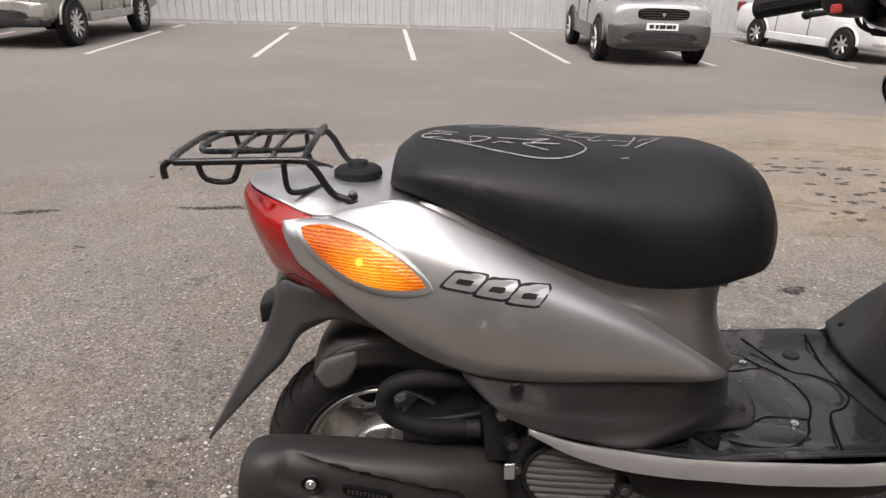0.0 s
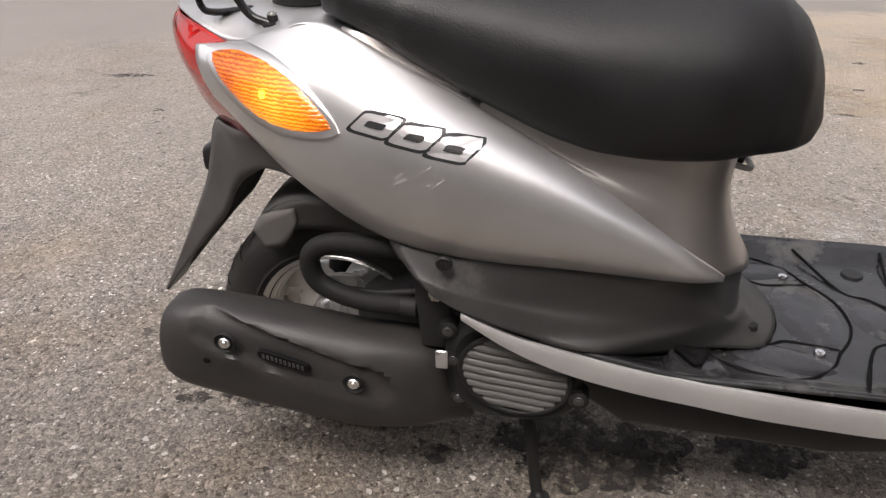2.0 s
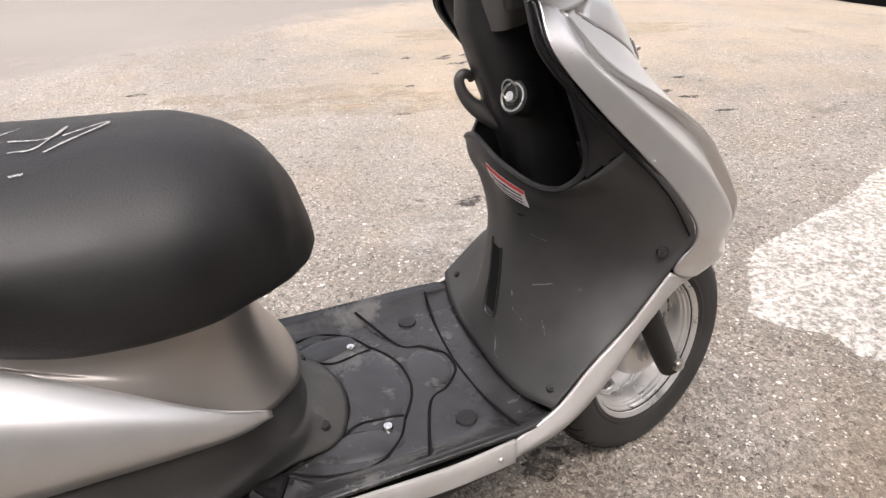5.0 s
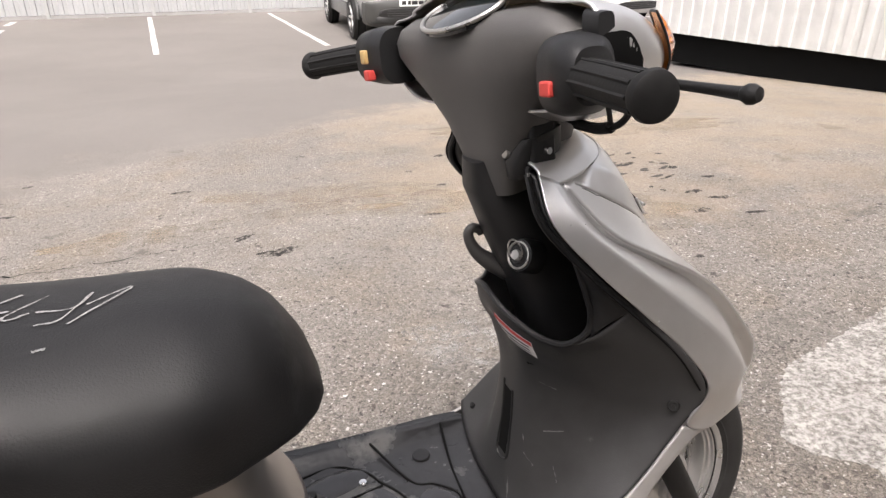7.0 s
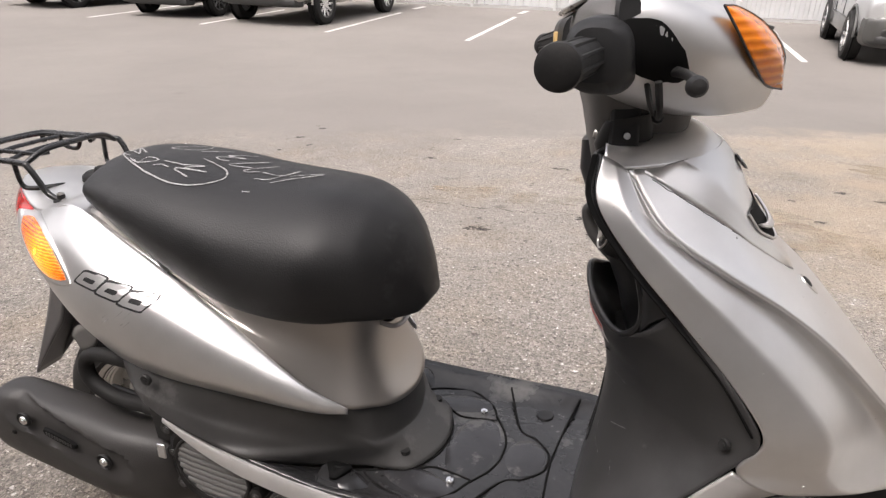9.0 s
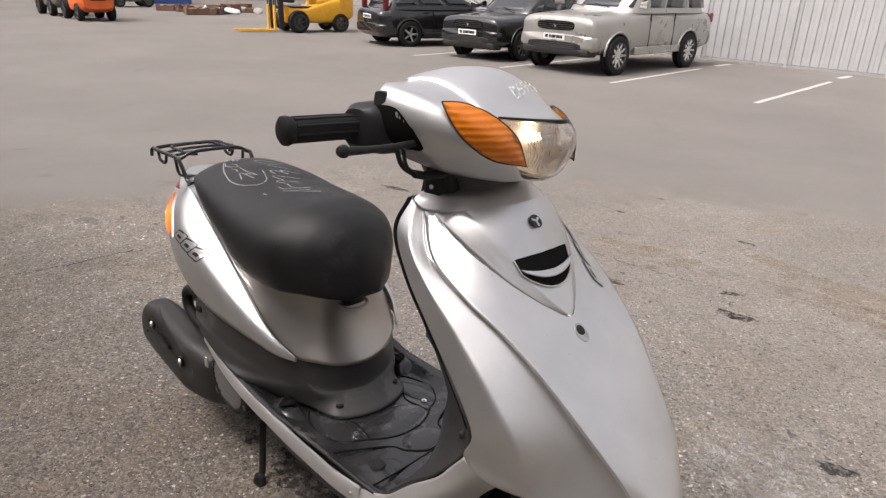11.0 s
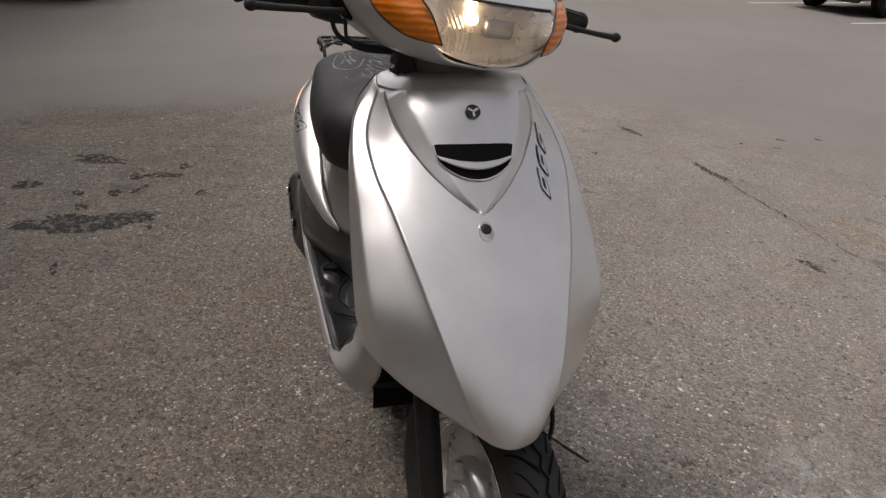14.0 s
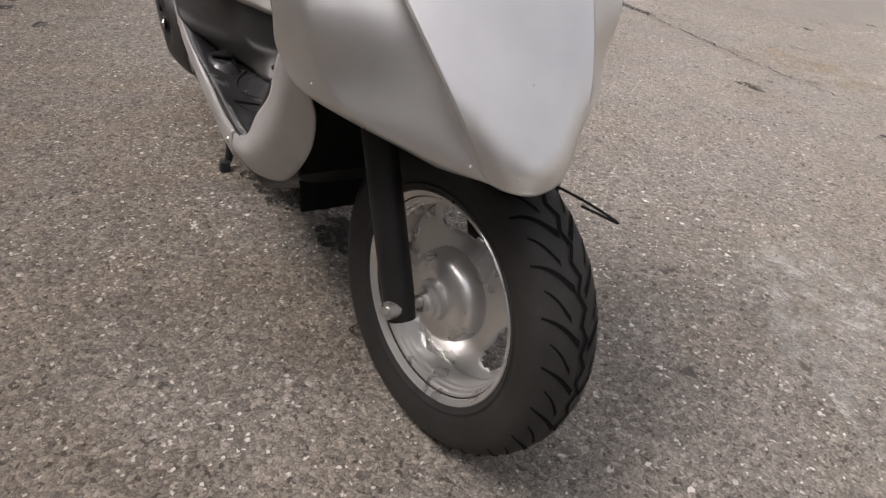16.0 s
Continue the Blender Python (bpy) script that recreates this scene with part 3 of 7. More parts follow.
for i in range(16):
    sheet = put("fence_panel", corrugated(2.08, 2.6), fence_metal, fence, smooth=False, thick=0.002)
    sheet.location = (i * 2.12, 0, 0.07)
    post = put("post", block(0, 0.05, 1.36, 0.07, 0.05, 2.75), fence_post, fence, bevel=0.004)
    post.location = (i * 2.12 - 0.02, -0.075, 0)
for z in (0.25, 1.9):
    part("rail", block(17, 0.055, z, 34, 0.03, 0.05), fence_post, fence)
part("kerb_strip", block(17, 0.02, 0.03, 34, 0.10, 0.06), wall_plaster, fence)
rnd = random.Random(3)
litter = joined(*[block(rnd.uniform(0, 33), rnd.uniform(-0.35, -0.02), 0.012, rnd.uniform(0.03, 0.12), rnd.uniform(0.02, 0.07), 0.025, None) for _ in range(90)])
litter_ob = put("rubble", litter, concrete)
litter_ob.matrix_world = pose(-19.3, 15.95, LOT, 0, 0, fence_turn)
tagged(litter_ob, "small pale rubble along the fence foot", "rubble", kind="stuff")

# a clad metal kiosk beside the yard
kiosk = tagged(new("metal_kiosk"), "white corrugated metal clad kiosk on dark footings", "kiosk")
kz = -0.22
kiosk.matrix_world = pose(6.5, 7.3, kz, 0, 0, -78)
for i in range(3):
    wob = put("wall_sheet", corrugated(1.78, 2.3 - 0.02 * i, 0.17, 0.022), white_sheet, kiosk, smooth=False, thick=0.002)
    wob.matrix_local = pose(i * 1.76, -0.012 * (i % 2), 0.2 + 0.015 * (i % 2), 0, 0, 0)
end = put("wall_sheet", corrugated(2.4, 2.3, 0.17, 0.022), white_sheet, kiosk, smooth=False, thick=0.002)
end.matrix_local = pose(0, 0.0, 0.2, 0, 0, 90)
part("core", block(2.62, 1.2, 1.35, 5.1, 2.3, 2.25), white_sheet, kiosk)
part("footing", block(2.62, 1.25, 0.02, 5.0, 2.2, 0.42), void, kiosk)
part("roof", block(2.62, 1.2, 2.55, 5.5, 2.7, 0.08), fence_post, kiosk)

# plain buildings that close the yard
wall_s = tagged(put("wall_south", block(-24.6, -5.4, 2.4, 40.8, 0.4, 6.2), wall_plaster), "assumed plain grey rendered building wall", "wall", kind="structure")
wall_e = tagged(put("wall_southeast", block(2.0, -4.5, 3.0, 12.4, 0.4, 7.2), wall_plaster), "assumed plain grey rendered building wall", "wall", kind="structure")
# east and north walls are unseen, added to darken what the silver paint reflects
wall_x = tagged(put("unseen_wall_east", block(9.6, -1.5, 3.0, 0.4, 7.6, 7.2), wall_plaster), "assumed plain grey rendered building wall", "wall", kind="structure")
wall_n = tagged(put("unseen_wall_north", block(-4, 27, 5.0, 72, 0.4, 11.0), wall_plaster), "assumed plain grey rendered building wall", "wall", kind="structure")
wall_w = tagged(put("wall_west", block(-44, 4, 3.2, 0.4, 60, 8.0), wall_plaster), "assumed plain grey rendered building wall", "wall", kind="structure")

# ---------------------------------------------------------------- vehicles
rim_dark = grained("dark_alloy", (0.10, 0.10, 0.10), 0.35, 0.7, scale=15, amount=0.2)
lamp_glass = lens_material("headlamp_glass", (0.9, 0.9, 0.9), weight=0.35, rough=0.06)


def car_wheel(owner, x, y, r, width, mat, spokes):
    """One road wheel: tyre, rim ring, spokes and hub."""
    side = -1 if y < 0 else 1
    m = Matrix.Translation((x, y, r)) @ Matrix.Rotation(radians(-90 * side), 4, "X")
    w = new("wheel")
    w.parent = owner
    h = width / 2
    part("tyre", lathe([(r * 0.64, -h * 0.9), (r * 0.80, -h), (r * 0.95, -h * 0.9), (r, -h * 0.5), (r, h * 0.5), (r * 0.95, h * 0.9), (r * 0.80, h), (r * 0.64, h * 0.9)], 36, m, closed=True), rubber, w)
    rim = part("rim", lathe([(r * 0.66, h * 0.85), (r * 0.68, h * 0.95), (r * 0.62, h * 0.92), (r * 0.58, h * 0.4), (r * 0.58, -h * 0.3), (0.03, -h * 0.3)], 32, m), rim_dark, w)
    for k in range(spokes):
        a = 2 * math.pi * k / spokes
        part("spoke", moved(ring_loft([((0.05 * math.cos(a), 0.05 * math.sin(a), h * 0.62), 0.028, 0.015, (-math.sin(a), math.cos(a), 0), (0, 0, 1)), ((r * 0.63 * math.cos(a), r * 0.63 * math.sin(a), h * 0.78), 0.021, 0.012, (-math.sin(a), math.cos(a), 0), (0, 0, 1))], 8, 3), m), mat, rim)
    part("hub", lathe([(0.001, h * 0.8), (0.05, h * 0.78), (0.06, h * 0.5)], 18, m), mat, w)
    return w


def body_loft(rows, n=40, p=5.0):
    """Lengthwise loft: rows of (x, half width, low, high)."""
    return ring_loft([((x, 0, (lo + hi) / 2), w, (hi - lo) / 2, (0, 1, 0), (0, 0, 1)) for x, w, lo, hi in rows], n, p)


def smooth_rows(rows, n):
    return [tuple(r) for r in cr(rows, n)]


def plate(owner, x, z, face, w=0.52):
    p = part("number_plate", block(x, 0, z, 0.012, w, 0.112), plate_white, owner, "white number plate with plain dark bars", bevel=0.003)
    for k, (y, bw) in enumerate(((-0.19, 0.05), (-0.11, 0.09), (0.0, 0.10), (0.09, 0.05), (0.18, 0.07))):
        part("plate_bar", block(x + face * 0.0075, -y * face, z, 0.003, bw, 0.06), ink, p)


def car(label, m, paint, L, W, H, wb, front, r, hood, belt, ws, ro, rr, clear, grille="slats", lower=None, rims=None, spokes=6, rails=False, tail=False, kind="car"):
    """A parked car, nose to +x, ground at z = 0, middle of the front axle at the origin."""
    c = tagged(new("parked_car"), label, "car", "parked cars")
    c.matrix_world = m
    lower = lower or paint
    xf, xr = front, -(L - front)
    hw = W / 2
    bl = belt
    body = part("body", body_loft(smooth_rows([(xf - 0.01, hw * (0.82 if rails else 0.70), clear + 0.10, hood * (0.86 if rails else 0.72)), (xf - 0.05, hw * (0.92 if rails else 0.86), clear + 0.03, hood * (0.93 if rails else 0.86)), (xf - 0.18, hw * 0.965, clear, hood * 0.96), (xf - 0.6, hw, clear, hood * 0.985), (ws + 0.1, hw, clear, hood * 1.02), (ws - 0.5, hw, clear, bl), ((ws + rr) / 2, hw, clear, bl), (rr + 0.2, hw, clear, bl), (xr + 0.25, hw * 0.97, clear, bl * 0.98), (xr + 0.06, hw * 0.9, clear + 0.05, bl * 0.93), (xr, hw * 0.8, clear + 0.14, bl * 0.86)], 46)), paint, c)
    part("sill", block((xf + xr) / 2, 0, clear + (0.08 if lower is paint else 0.13), wb - 2 * r - 0.12, W + 0.03, 0.16 if lower is paint else 0.26), lower, c, bevel=0.02)
    # cabin
    cab = []
    for z, a, b, w in ((bl - 0.06, ws + 0.05, rr - 0.05, hw * 0.95), (bl + 0.02, ws, rr, hw * 0.93), (bl + (H - bl) * 0.55, ws + (ro - ws) * 0.62, rr + 0.10, hw * 0.85), (H - 0.07, ro, rr + 0.22, hw * 0.77), (H - 0.015, ro - 0.12, rr + 0.34, hw * 0.70), (H, ro - 0.3, rr + 0.5, hw * 0.6)):
        cab.append((((a + b) / 2, 0, z), (a - b) / 2, w, (1, 0, 0), (0, 1, 0)))
    cabin = part("cabin", ring_loft(cab, 48, 6.0), paint, c)
    # glass: windscreen, back glass and side panes
    z0, z1 = bl + 0.05, H - 0.10
    def cab_at(z, s):
        zs = [row[0][2] for row in cab]
        a = np.interp(z, zs, [row[0][0] + row[1] for row in cab])
        b = np.interp(z, zs, [row[0][0] - row[1] for row in cab])
        w = np.interp(z, zs, [row[2] for row in cab])
        return a, b, w
    for name, idx, sg in (("windscreen", 0, 1), ("rear_window", 1, -1)):
        g = []
        for z in np.linspace(z0, z1, 7):
            e = cab_at(z, 0)
            g.append([(e[idx] + sg * 0.006 - sg * 0.10 * abs(t) ** 4, e[2] * 0.86 * t, z) for t in np.linspace(-1, 1, 15)])
        part(name, grid_mesh(np.array(g)), glass_dark, c, thick=0.004)
    for s in (-1, 1):
        cuts = [0.02, 0.36, 0.70, 0.97]
        for k in range(3):
            g = []
            for z in np.linspace(z0, z1, 6):
                a, b, w = cab_at(z, 0)
                a, b = a - 0.10, b + 0.08
                g.append([(a + (b - a) * (cuts[k] + 0.012 + (cuts[k + 1] - cuts[k] - 0.024) * t), s * (w * 0.995 + 0.004), z) for t in np.linspace(0, 1, 5)])
            part("side_window", grid_mesh(np.array(g)), glass_dark, c, thick=0.004)
        for k in range(2):
            part("door_handle", block(ws - 0.75 - 0.95 * k, s * (hw + 0.012), bl - 0.12, 0.17, 0.03, 0.03), lower if lower is not paint else paint, c, bevel=0.008)
            part("door_gap", block(ws - 0.55 - 0.95 * k, s * (hw - 0.006), (bl + clear) / 2 + 0.03, 0.012, 0.024, bl - clear - 0.18), void, c)
        mr = part("mirror", ring_loft([((ws - 0.06, s * (hw + 0.02), bl + 0.10), 0.05, 0.05, (1, 0, 0), (0, 0, 1)), ((ws - 0.05, s * (hw + 0.20), bl + 0.12), 0.07, 0.09, (1, 0, 0), (0, 0, 1))], 14, 3), paint, c)
        for x in (0.0, -wb):
            # wheel arch: near-black disc that paints the well's shade, and painted flare
            well = lathe([(r * 1.13, 0.0), (r * 1.13, 0.02), (0.02, 0.02)], 28, Matrix.Translation((x, s * (hw - 0.012), r)) @ Matrix.Rotation(radians(-90 * s), 4, "X"))
            part("wheel_arch", well, void, c)
            arc = [(x + r * 1.17 * math.cos(a), s * (hw + 0.004), r + r * 1.17 * math.sin(a)) for a in np.linspace(0.02, math.pi - 0.02, 18)]
            part("arch_flare", tube(arc, 0.024, 8), lower, c)
            car_wheel(c, x, s * (hw - 0.045), r, 0.23, rims or alloy, spokes)
        if rails:
            part("roof_rail", tube([(ro - 0.25, s * hw * 0.70, H), (ro - 0.4, s * hw * 0.70, H + 0.06), (rr + 0.75, s * hw * 0.70, H + 0.06), (rr + 0.6, s * hw * 0.70, H)], 0.018, 8), rim_dark, c)
        # lamps
        hl = part("headlamp", ring_loft([((xf - 0.12, s * hw * 0.72, hood * 0.80), hw * 0.23, 0.085, (-0.25 * s, 1, 0), (0, 0, 1)), ((xf - 0.01 - 0.05, s * hw * 0.70, hood * 0.79), hw * 0.21, 0.075, (-0.25 * s, 1, 0), (0, 0, 1))], 24, 2.8), lamp_glass, c, "clear headlamp")
        part("lamp_eye", lathe([(0.001, 0.03), (0.05, 0.02), (0.06, 0.0)], 18, Matrix.Translation((xf - 0.075, s * hw * 0.70, hood * 0.79)) @ Matrix.Rotation(radians(90), 4, "Y")), reflector, hl)
        part("fog_recess", ring_loft([((xf - 0.07, s * hw * 0.70, clear + 0.26), 0.15, 0.085, (-0.3 * s, 1, 0), (0, 0, 1)), ((xf - 0.038, s * hw * 0.69, clear + 0.26), 0.12, 0.066, (-0.3 * s, 1, 0), (0, 0, 1))], 20, 3), car_black_trim, c)
        part("fog_lamp", lathe([(0.001, 0.02), (0.055, 0.016), (0.065, 0.0), (0.08, -0.02)], 20, Matrix.Translation((xf - 0.045, s * hw * 0.70, clear + 0.26)) @ Matrix.Rotation(radians(90), 4, "Y")), lamp_glass, c, "round fog lamp")
        part("tail_lamp", block(xr + (0.215 if tail else 0.08), s * hw * (0.79 if tail else 0.84), bl * (1.06 if tail else 0.86), 0.14, 0.11 if tail else 0.16, 0.30 if tail else 0.22), red_dark, c, "dark red tail lamp", bevel=0.03)
    # front end
    bz, bh = (clear + 0.26, 0.17) if lower is paint else (clear + 0.20, 0.25)
    part("front_bumper", ring_loft([((xf - 0.14, 0, bz), hw * 0.985, bh, (0, 1, 0), (0, 0, 1)), ((xf - 0.03, 0, bz), hw * 0.94, bh * 0.9, (0, 1, 0), (0, 0, 1)), ((xf + 0.015, 0, bz), hw * 0.82, bh * 0.66, (0, 1, 0), (0, 0, 1))], 40, 5), lower, c)
    if rails:
        part("skid_plate", ring_loft([((xf - 0.20, 0, clear + 0.06), hw * 0.93, 0.085, (0, 1, 0), (0, 0, 1)), ((xf - 0.01, 0, clear + 0.08), hw * 0.86, 0.075, (0, 1, 0), (0, 0, 1)), ((xf + 0.02, 0, clear + 0.09), hw * 0.74, 0.05, (0, 1, 0), (0, 0, 1))], 36, 5), car_black_trim, c, "black lower edge of the bumper")
    part("air_intake", ring_loft([((xf - 0.02, 0, clear + 0.19), hw * 0.78, 0.09, (0, 1, 0), (0, 0, 1)), ((xf + 0.022, 0, clear + 0.18), hw * 0.68, 0.074, (0, 1, 0), (0, 0, 1))], 28, 3.5), car_black_trim, c, "black lower air intake")
    for k in range(3):
        part("intake_slat", block(xf + 0.018, 0, clear + 0.145 + 0.035 * k, 0.016, hw * 1.05, 0.009), rim_dark, c)
    part("bonnet_crease", tube([(xf - 0.30, 0.36 * hw, hood * 0.965), (ws + 0.25, 0.46 * hw, hood * 1.012)], 0.010, 6), paint, c)
    part("bonnet_crease", tube([(xf - 0.30, -0.36 * hw, hood * 0.965), (ws + 0.25, -0.46 * hw, hood * 1.012)], 0.010, 6), paint, c)
    gr = part("grille", ring_loft([((xf - 0.09, 0, hood * 0.79), hw * 0.50, 0.10, (0, 1, 0), (0, 0, 1)), ((xf - 0.002, 0, hood * 0.785), hw * 0.48, 0.088, (0, 1, 0), (0, 0, 1))], 30, 4), void, c, "dark grille")
    for k in range(4):
        part("grille_slat", block(xf + 0.001, 0, hood * 0.785 - 0.057 + 0.038 * k, 0.016, hw * 0.90, 0.012), rim_dark if grille == "dark" else car_black_trim, gr)
    part("grille_badge", lathe([(0.001, 0.01), (0.05, 0.008), (0.055, 0)], 3 if grille == "dark" else 16, Matrix.Translation((xf + 0.009, 0, hood * 0.785)) @ Matrix.Rotation(radians(90), 4, "Y")), chrome, gr)
    part("rear_bumper", ring_loft([((xr + 0.16, 0, clear + 0.24), hw * 0.97, 0.17, (0, 1, 0), (0, 0, 1)), ((xr + 0.03, 0, clear + 0.24), hw * 0.92, 0.15, (0, 1, 0), (0, 0, 1)), ((xr - 0.02, 0, clear + 0.24), hw * 0.82, 0.11, (0, 1, 0), (0, 0, 1))], 40, 5), lower, c)
    plate(c, xf + 0.022, clear + 0.34, 1)
    plate(c, xr - 0.016, bl * 0.74, -1)
    for s in (-1, 1):
        part("wiper", tube([(ws + 0.06, s * 0.32, bl + 0.03), (ws - 0.05, s * 0.32 - 0.45, bl + 0.10)], 0.009, 6), car_black_trim, c)
    if tail:
        part("spoiler", block(rr + 0.22, 0, H - 0.02, 0.26, W * 0.66, 0.035), paint, c, bevel=0.012)
        part("window_sticker", block(rr + 0.02, 0, bl + 0.20, 0.01, 0.6, 0.10, Matrix.Translation((0, 0, 0))), white_ink, c)
    return c


paint_silver = car_paint("car_silver", (0.40, 0.385, 0.355), 0.6)
paint_silver2 = car_paint("car_silver_cool", (0.42, 0.42, 0.42), 0.6)
paint_black = car_paint("car_black", (0.012, 0.012, 0.013), 0.2, 0.22)
paint_white = car_paint("car_white", (0.66, 0.66, 0.65), 0.0)
paint_grey = car_paint("car_dark_grey", (0.045, 0.045, 0.042), 0.2, 0.45)


def facing(x, y, turn):
    return pose(x, y, LOT, 0, 0, turn)


car("large silver off-road car parked nose-out in a bay", facing(-6.80, 11.2, -91), paint_silver, 4.75, 1.90, 1.90, 2.76, 0.82, 0.375, 1.16, 1.22, -0.55, -1.15, -3.6, 0.36, "dark", None, alloy, 10, True)
car("silver off-road car with dark grey bumper and sills", facing(4.05, 11.1, -92), paint_silver2, 4.60, 1.74, 1.73, 2.72, 0.76, 0.36, 1.06, 1.10, -0.55, -1.1, -3.5, 0.30, "dark", paint_grey, alloy, 6, True)
car("white compact car parked nose-out", facing(8.95, 12.2, -78), paint_white, 4.25, 1.68, 1.45, 2.48, 0.80, 0.29, 0.86, 0.92, -0.42, -1.15, -3.0, 0.20, "dark", None, alloy, 7)
car("black sport utility car with a white-plate front", facing(-9.38, 11.35, -86), paint_black, 4.55, 1.75, 1.62, 2.63, 0.88, 0.335, 0.98, 1.02, -0.48, -1.2, -3.35, 0.26, "dark", None, rim_dark, 8, True)
car("black hatchback parked nose to the fence", facing(-12.35, 14.0, 75), paint_black, 4.34, 1.80, 1.50, 2.64, 0.88, 0.32, 0.92, 0.98, -0.45, -1.3, -3.2, 0.20, "dark", None, alloy, 5, False, True)


def forklift(label, m, paint, cage=True, mast=True, size=1.0, tyre=0.33):
    """A counterbalance forklift, forks to +x, ground at z = 0, front axle at the origin."""
    f = tagged(new("forklift"), label, "forklift", "forklifts")
    f.matrix_world = m @ Matrix.Scale(size, 4)
    part("chassis", ring_loft([((0.25, 0, 0.52), 0.42, 0.24, (0, 1, 0), (0, 0, 1)), ((-0.3, 0, 0.50), 0.50, 0.22, (0, 1, 0), (0, 0, 1)), ((-0.8, 0, 0.56), 0.52, 0.30, (0, 1, 0), (0, 0, 1)), ((-1.5, 0, 0.68), 0.54, 0.40, (0, 1, 0), (0, 0, 1))], 28, 6), paint, f)
    part("floor_plate", block(-0.15, 0, 0.745, 0.75, 0.86, 0.05), car_black_trim, f, bevel=0.01)
    part("counterweight", ring_loft([((-1.42, 0, 0.78), 0.55, 0.52, (0, 1, 0), (0, 0, 1)), ((-1.75, 0, 0.80), 0.55, 0.50, (0, 1, 0), (0, 0, 1)), ((-1.95, 0, 0.82), 0.46, 0.42, (0, 1, 0), (0, 0, 1))], 28, 5), paint, f)
    part("weight_slot", block(-1.965, 0, 0.75, 0.04, 0.5, 0.16), void, f, bevel=0.02)
    part("seat", ring_loft([((-0.75, 0, 1.02), 0.25, 0.25, (1, 0, 0), (0, 1, 0)), ((-0.75, 0, 1.16), 0.24, 0.24, (1, 0, 0), (0, 1, 0))], 20, 4), car_black_trim, f)
    part("backrest", block(-1.02, 0, 1.38, 0.10, 0.46, 0.5), car_black_trim, f, bevel=0.04)
    part("hood", ring_loft([((-0.72, 0, 0.86), 0.40, 0.12, (0, 1, 0), (0, 0, 1)), ((-1.2, 0, 0.96), 0.44, 0.15, (0, 1, 0), (0, 0, 1)), ((-1.6, 0, 1.04), 0.42, 0.14, (0, 1, 0), (0, 0, 1))], 24, 5), paint, f)
    part("steering_wheel", lathe([(0.17, -0.012), (0.19, 0), (0.17, 0.012)], 24, Matrix.Translation((-0.12, 0, 1.32)) @ Matrix.Rotation(radians(30), 4, "Y"), closed=True), car_black_trim, f)
    part("dashboard", block(0.12, 0, 1.08, 0.16, 0.8, 0.42), car_black_trim, f, bevel=0.04)
    for s in (-1, 1):
        car_wheel(f, 0.0, s * 0.52, tyre, 0.24, rim_dark, 6)
        car_wheel(f, -1.45, s * 0.50, tyre * 0.85, 0.20, rim_dark, 6)
        if cage:
            part("cage_post", tube([(0.25, s * 0.46, 0.9), (0.10, s * 0.46, 1.9), (0.0, s * 0.46, 2.12)], 0.035, 8), car_black_trim, f)
            part("cage_post", tube([(-1.35, s * 0.46, 1.1), (-1.25, s * 0.46, 2.12)], 0.035, 8), car_black_trim, f)
        if mast:
            part("mast_rail", block(0.48, s * 0.33, 1.15, 0.14, 0.10, 2.1), car_black_trim, f, bevel=0.01)
            part("fork", joined(block(0.66, s * 0.24, 0.42, 0.05, 0.12, 0.75), block(1.22, s * 0.24, 0.065, 1.12, 0.12, 0.045)), paint, f, "yellow painted fork", bevel=0.008)
            part("lift_ram", tube([(0.50, s * 0.20, 0.25), (0.50, s * 0.20, 1.9)], 0.035), steel, f)
    if cage:
        part("cage_roof", joined(*[block(-0.62, y, 2.14, 1.3, 0.04, 0.04) for y in np.linspace(-0.46, 0.46, 7)], block(0.0, 0, 2.14, 0.06, 0.96, 0.05), block(-1.25, 0, 2.14, 0.06, 0.96, 0.05)), car_black_trim, f)
    if mast:
        for z in (0.35, 0.75, 1.15, 1.55):
            part("carriage_bar", block(0.58, 0, z, 0.05, 0.95, 0.07), car_black_trim, f)
        for k in range(6):
            part("backrest_bar", block(0.60, -0.4 + 0.16 * k, 1.15, 0.03, 0.03, 0.9), car_black_trim, f)
    return f


fl_yellow = grained("forklift_yellow", (0.72, 0.36, 0.02), 0.42, 0.0, scale=4, amount=0.12, spots=((0.25, 0.14, 0.05), 9, 0.70))
fl_orange = grained("forklift_orange", (0.70, 0.13, 0.03), 0.45, 0.0, scale=4, amount=0.12, spots=((0.2, 0.07, 0.04), 8, 0.68))
fl_green = grained("forklift_green", (0.03, 0.22, 0.12), 0.5, 0.0, scale=4, amount=0.15, spots=((0.08, 0.10, 0.08), 8, 0.66))
fl_grey = grained("forklift_grey", (0.17, 0.155, 0.14), 0.6, 0.0, scale=4, amount=0.2)
forklift("yellow forklift with black mast and lowered forks", facing(-17.6, 11.0, -97), fl_yellow)
forklift("orange forklift seen from its grey counterweight", facing(-25.2, 7.2, 178), fl_orange, mast=False)
forklift("dull grey forklift parked in a row", facing(-28.2, 7.2, 178), fl_grey, mast=False, size=1.05)
forklift("green forklift with a low counterweight", facing(-27.8, 2.5, 182), fl_green, mast=False)
forklift("dusty grey forklift parked in a row", facing(-31, 3.4, 180), fl_grey, mast=False)
forklift("grey pallet truck beside the sheds", facing(-33.5, 12.5, 90), fl_grey, mast=False, size=0.9)
forklift("large orange forklift in the shade", facing(-11.9, -3.35, 183), fl_orange, mast=False, size=1.15)
forklift("large dark forklift in the shade", facing(-18.8, -3.9, 180), fl_grey, mast=False, size=1.3)

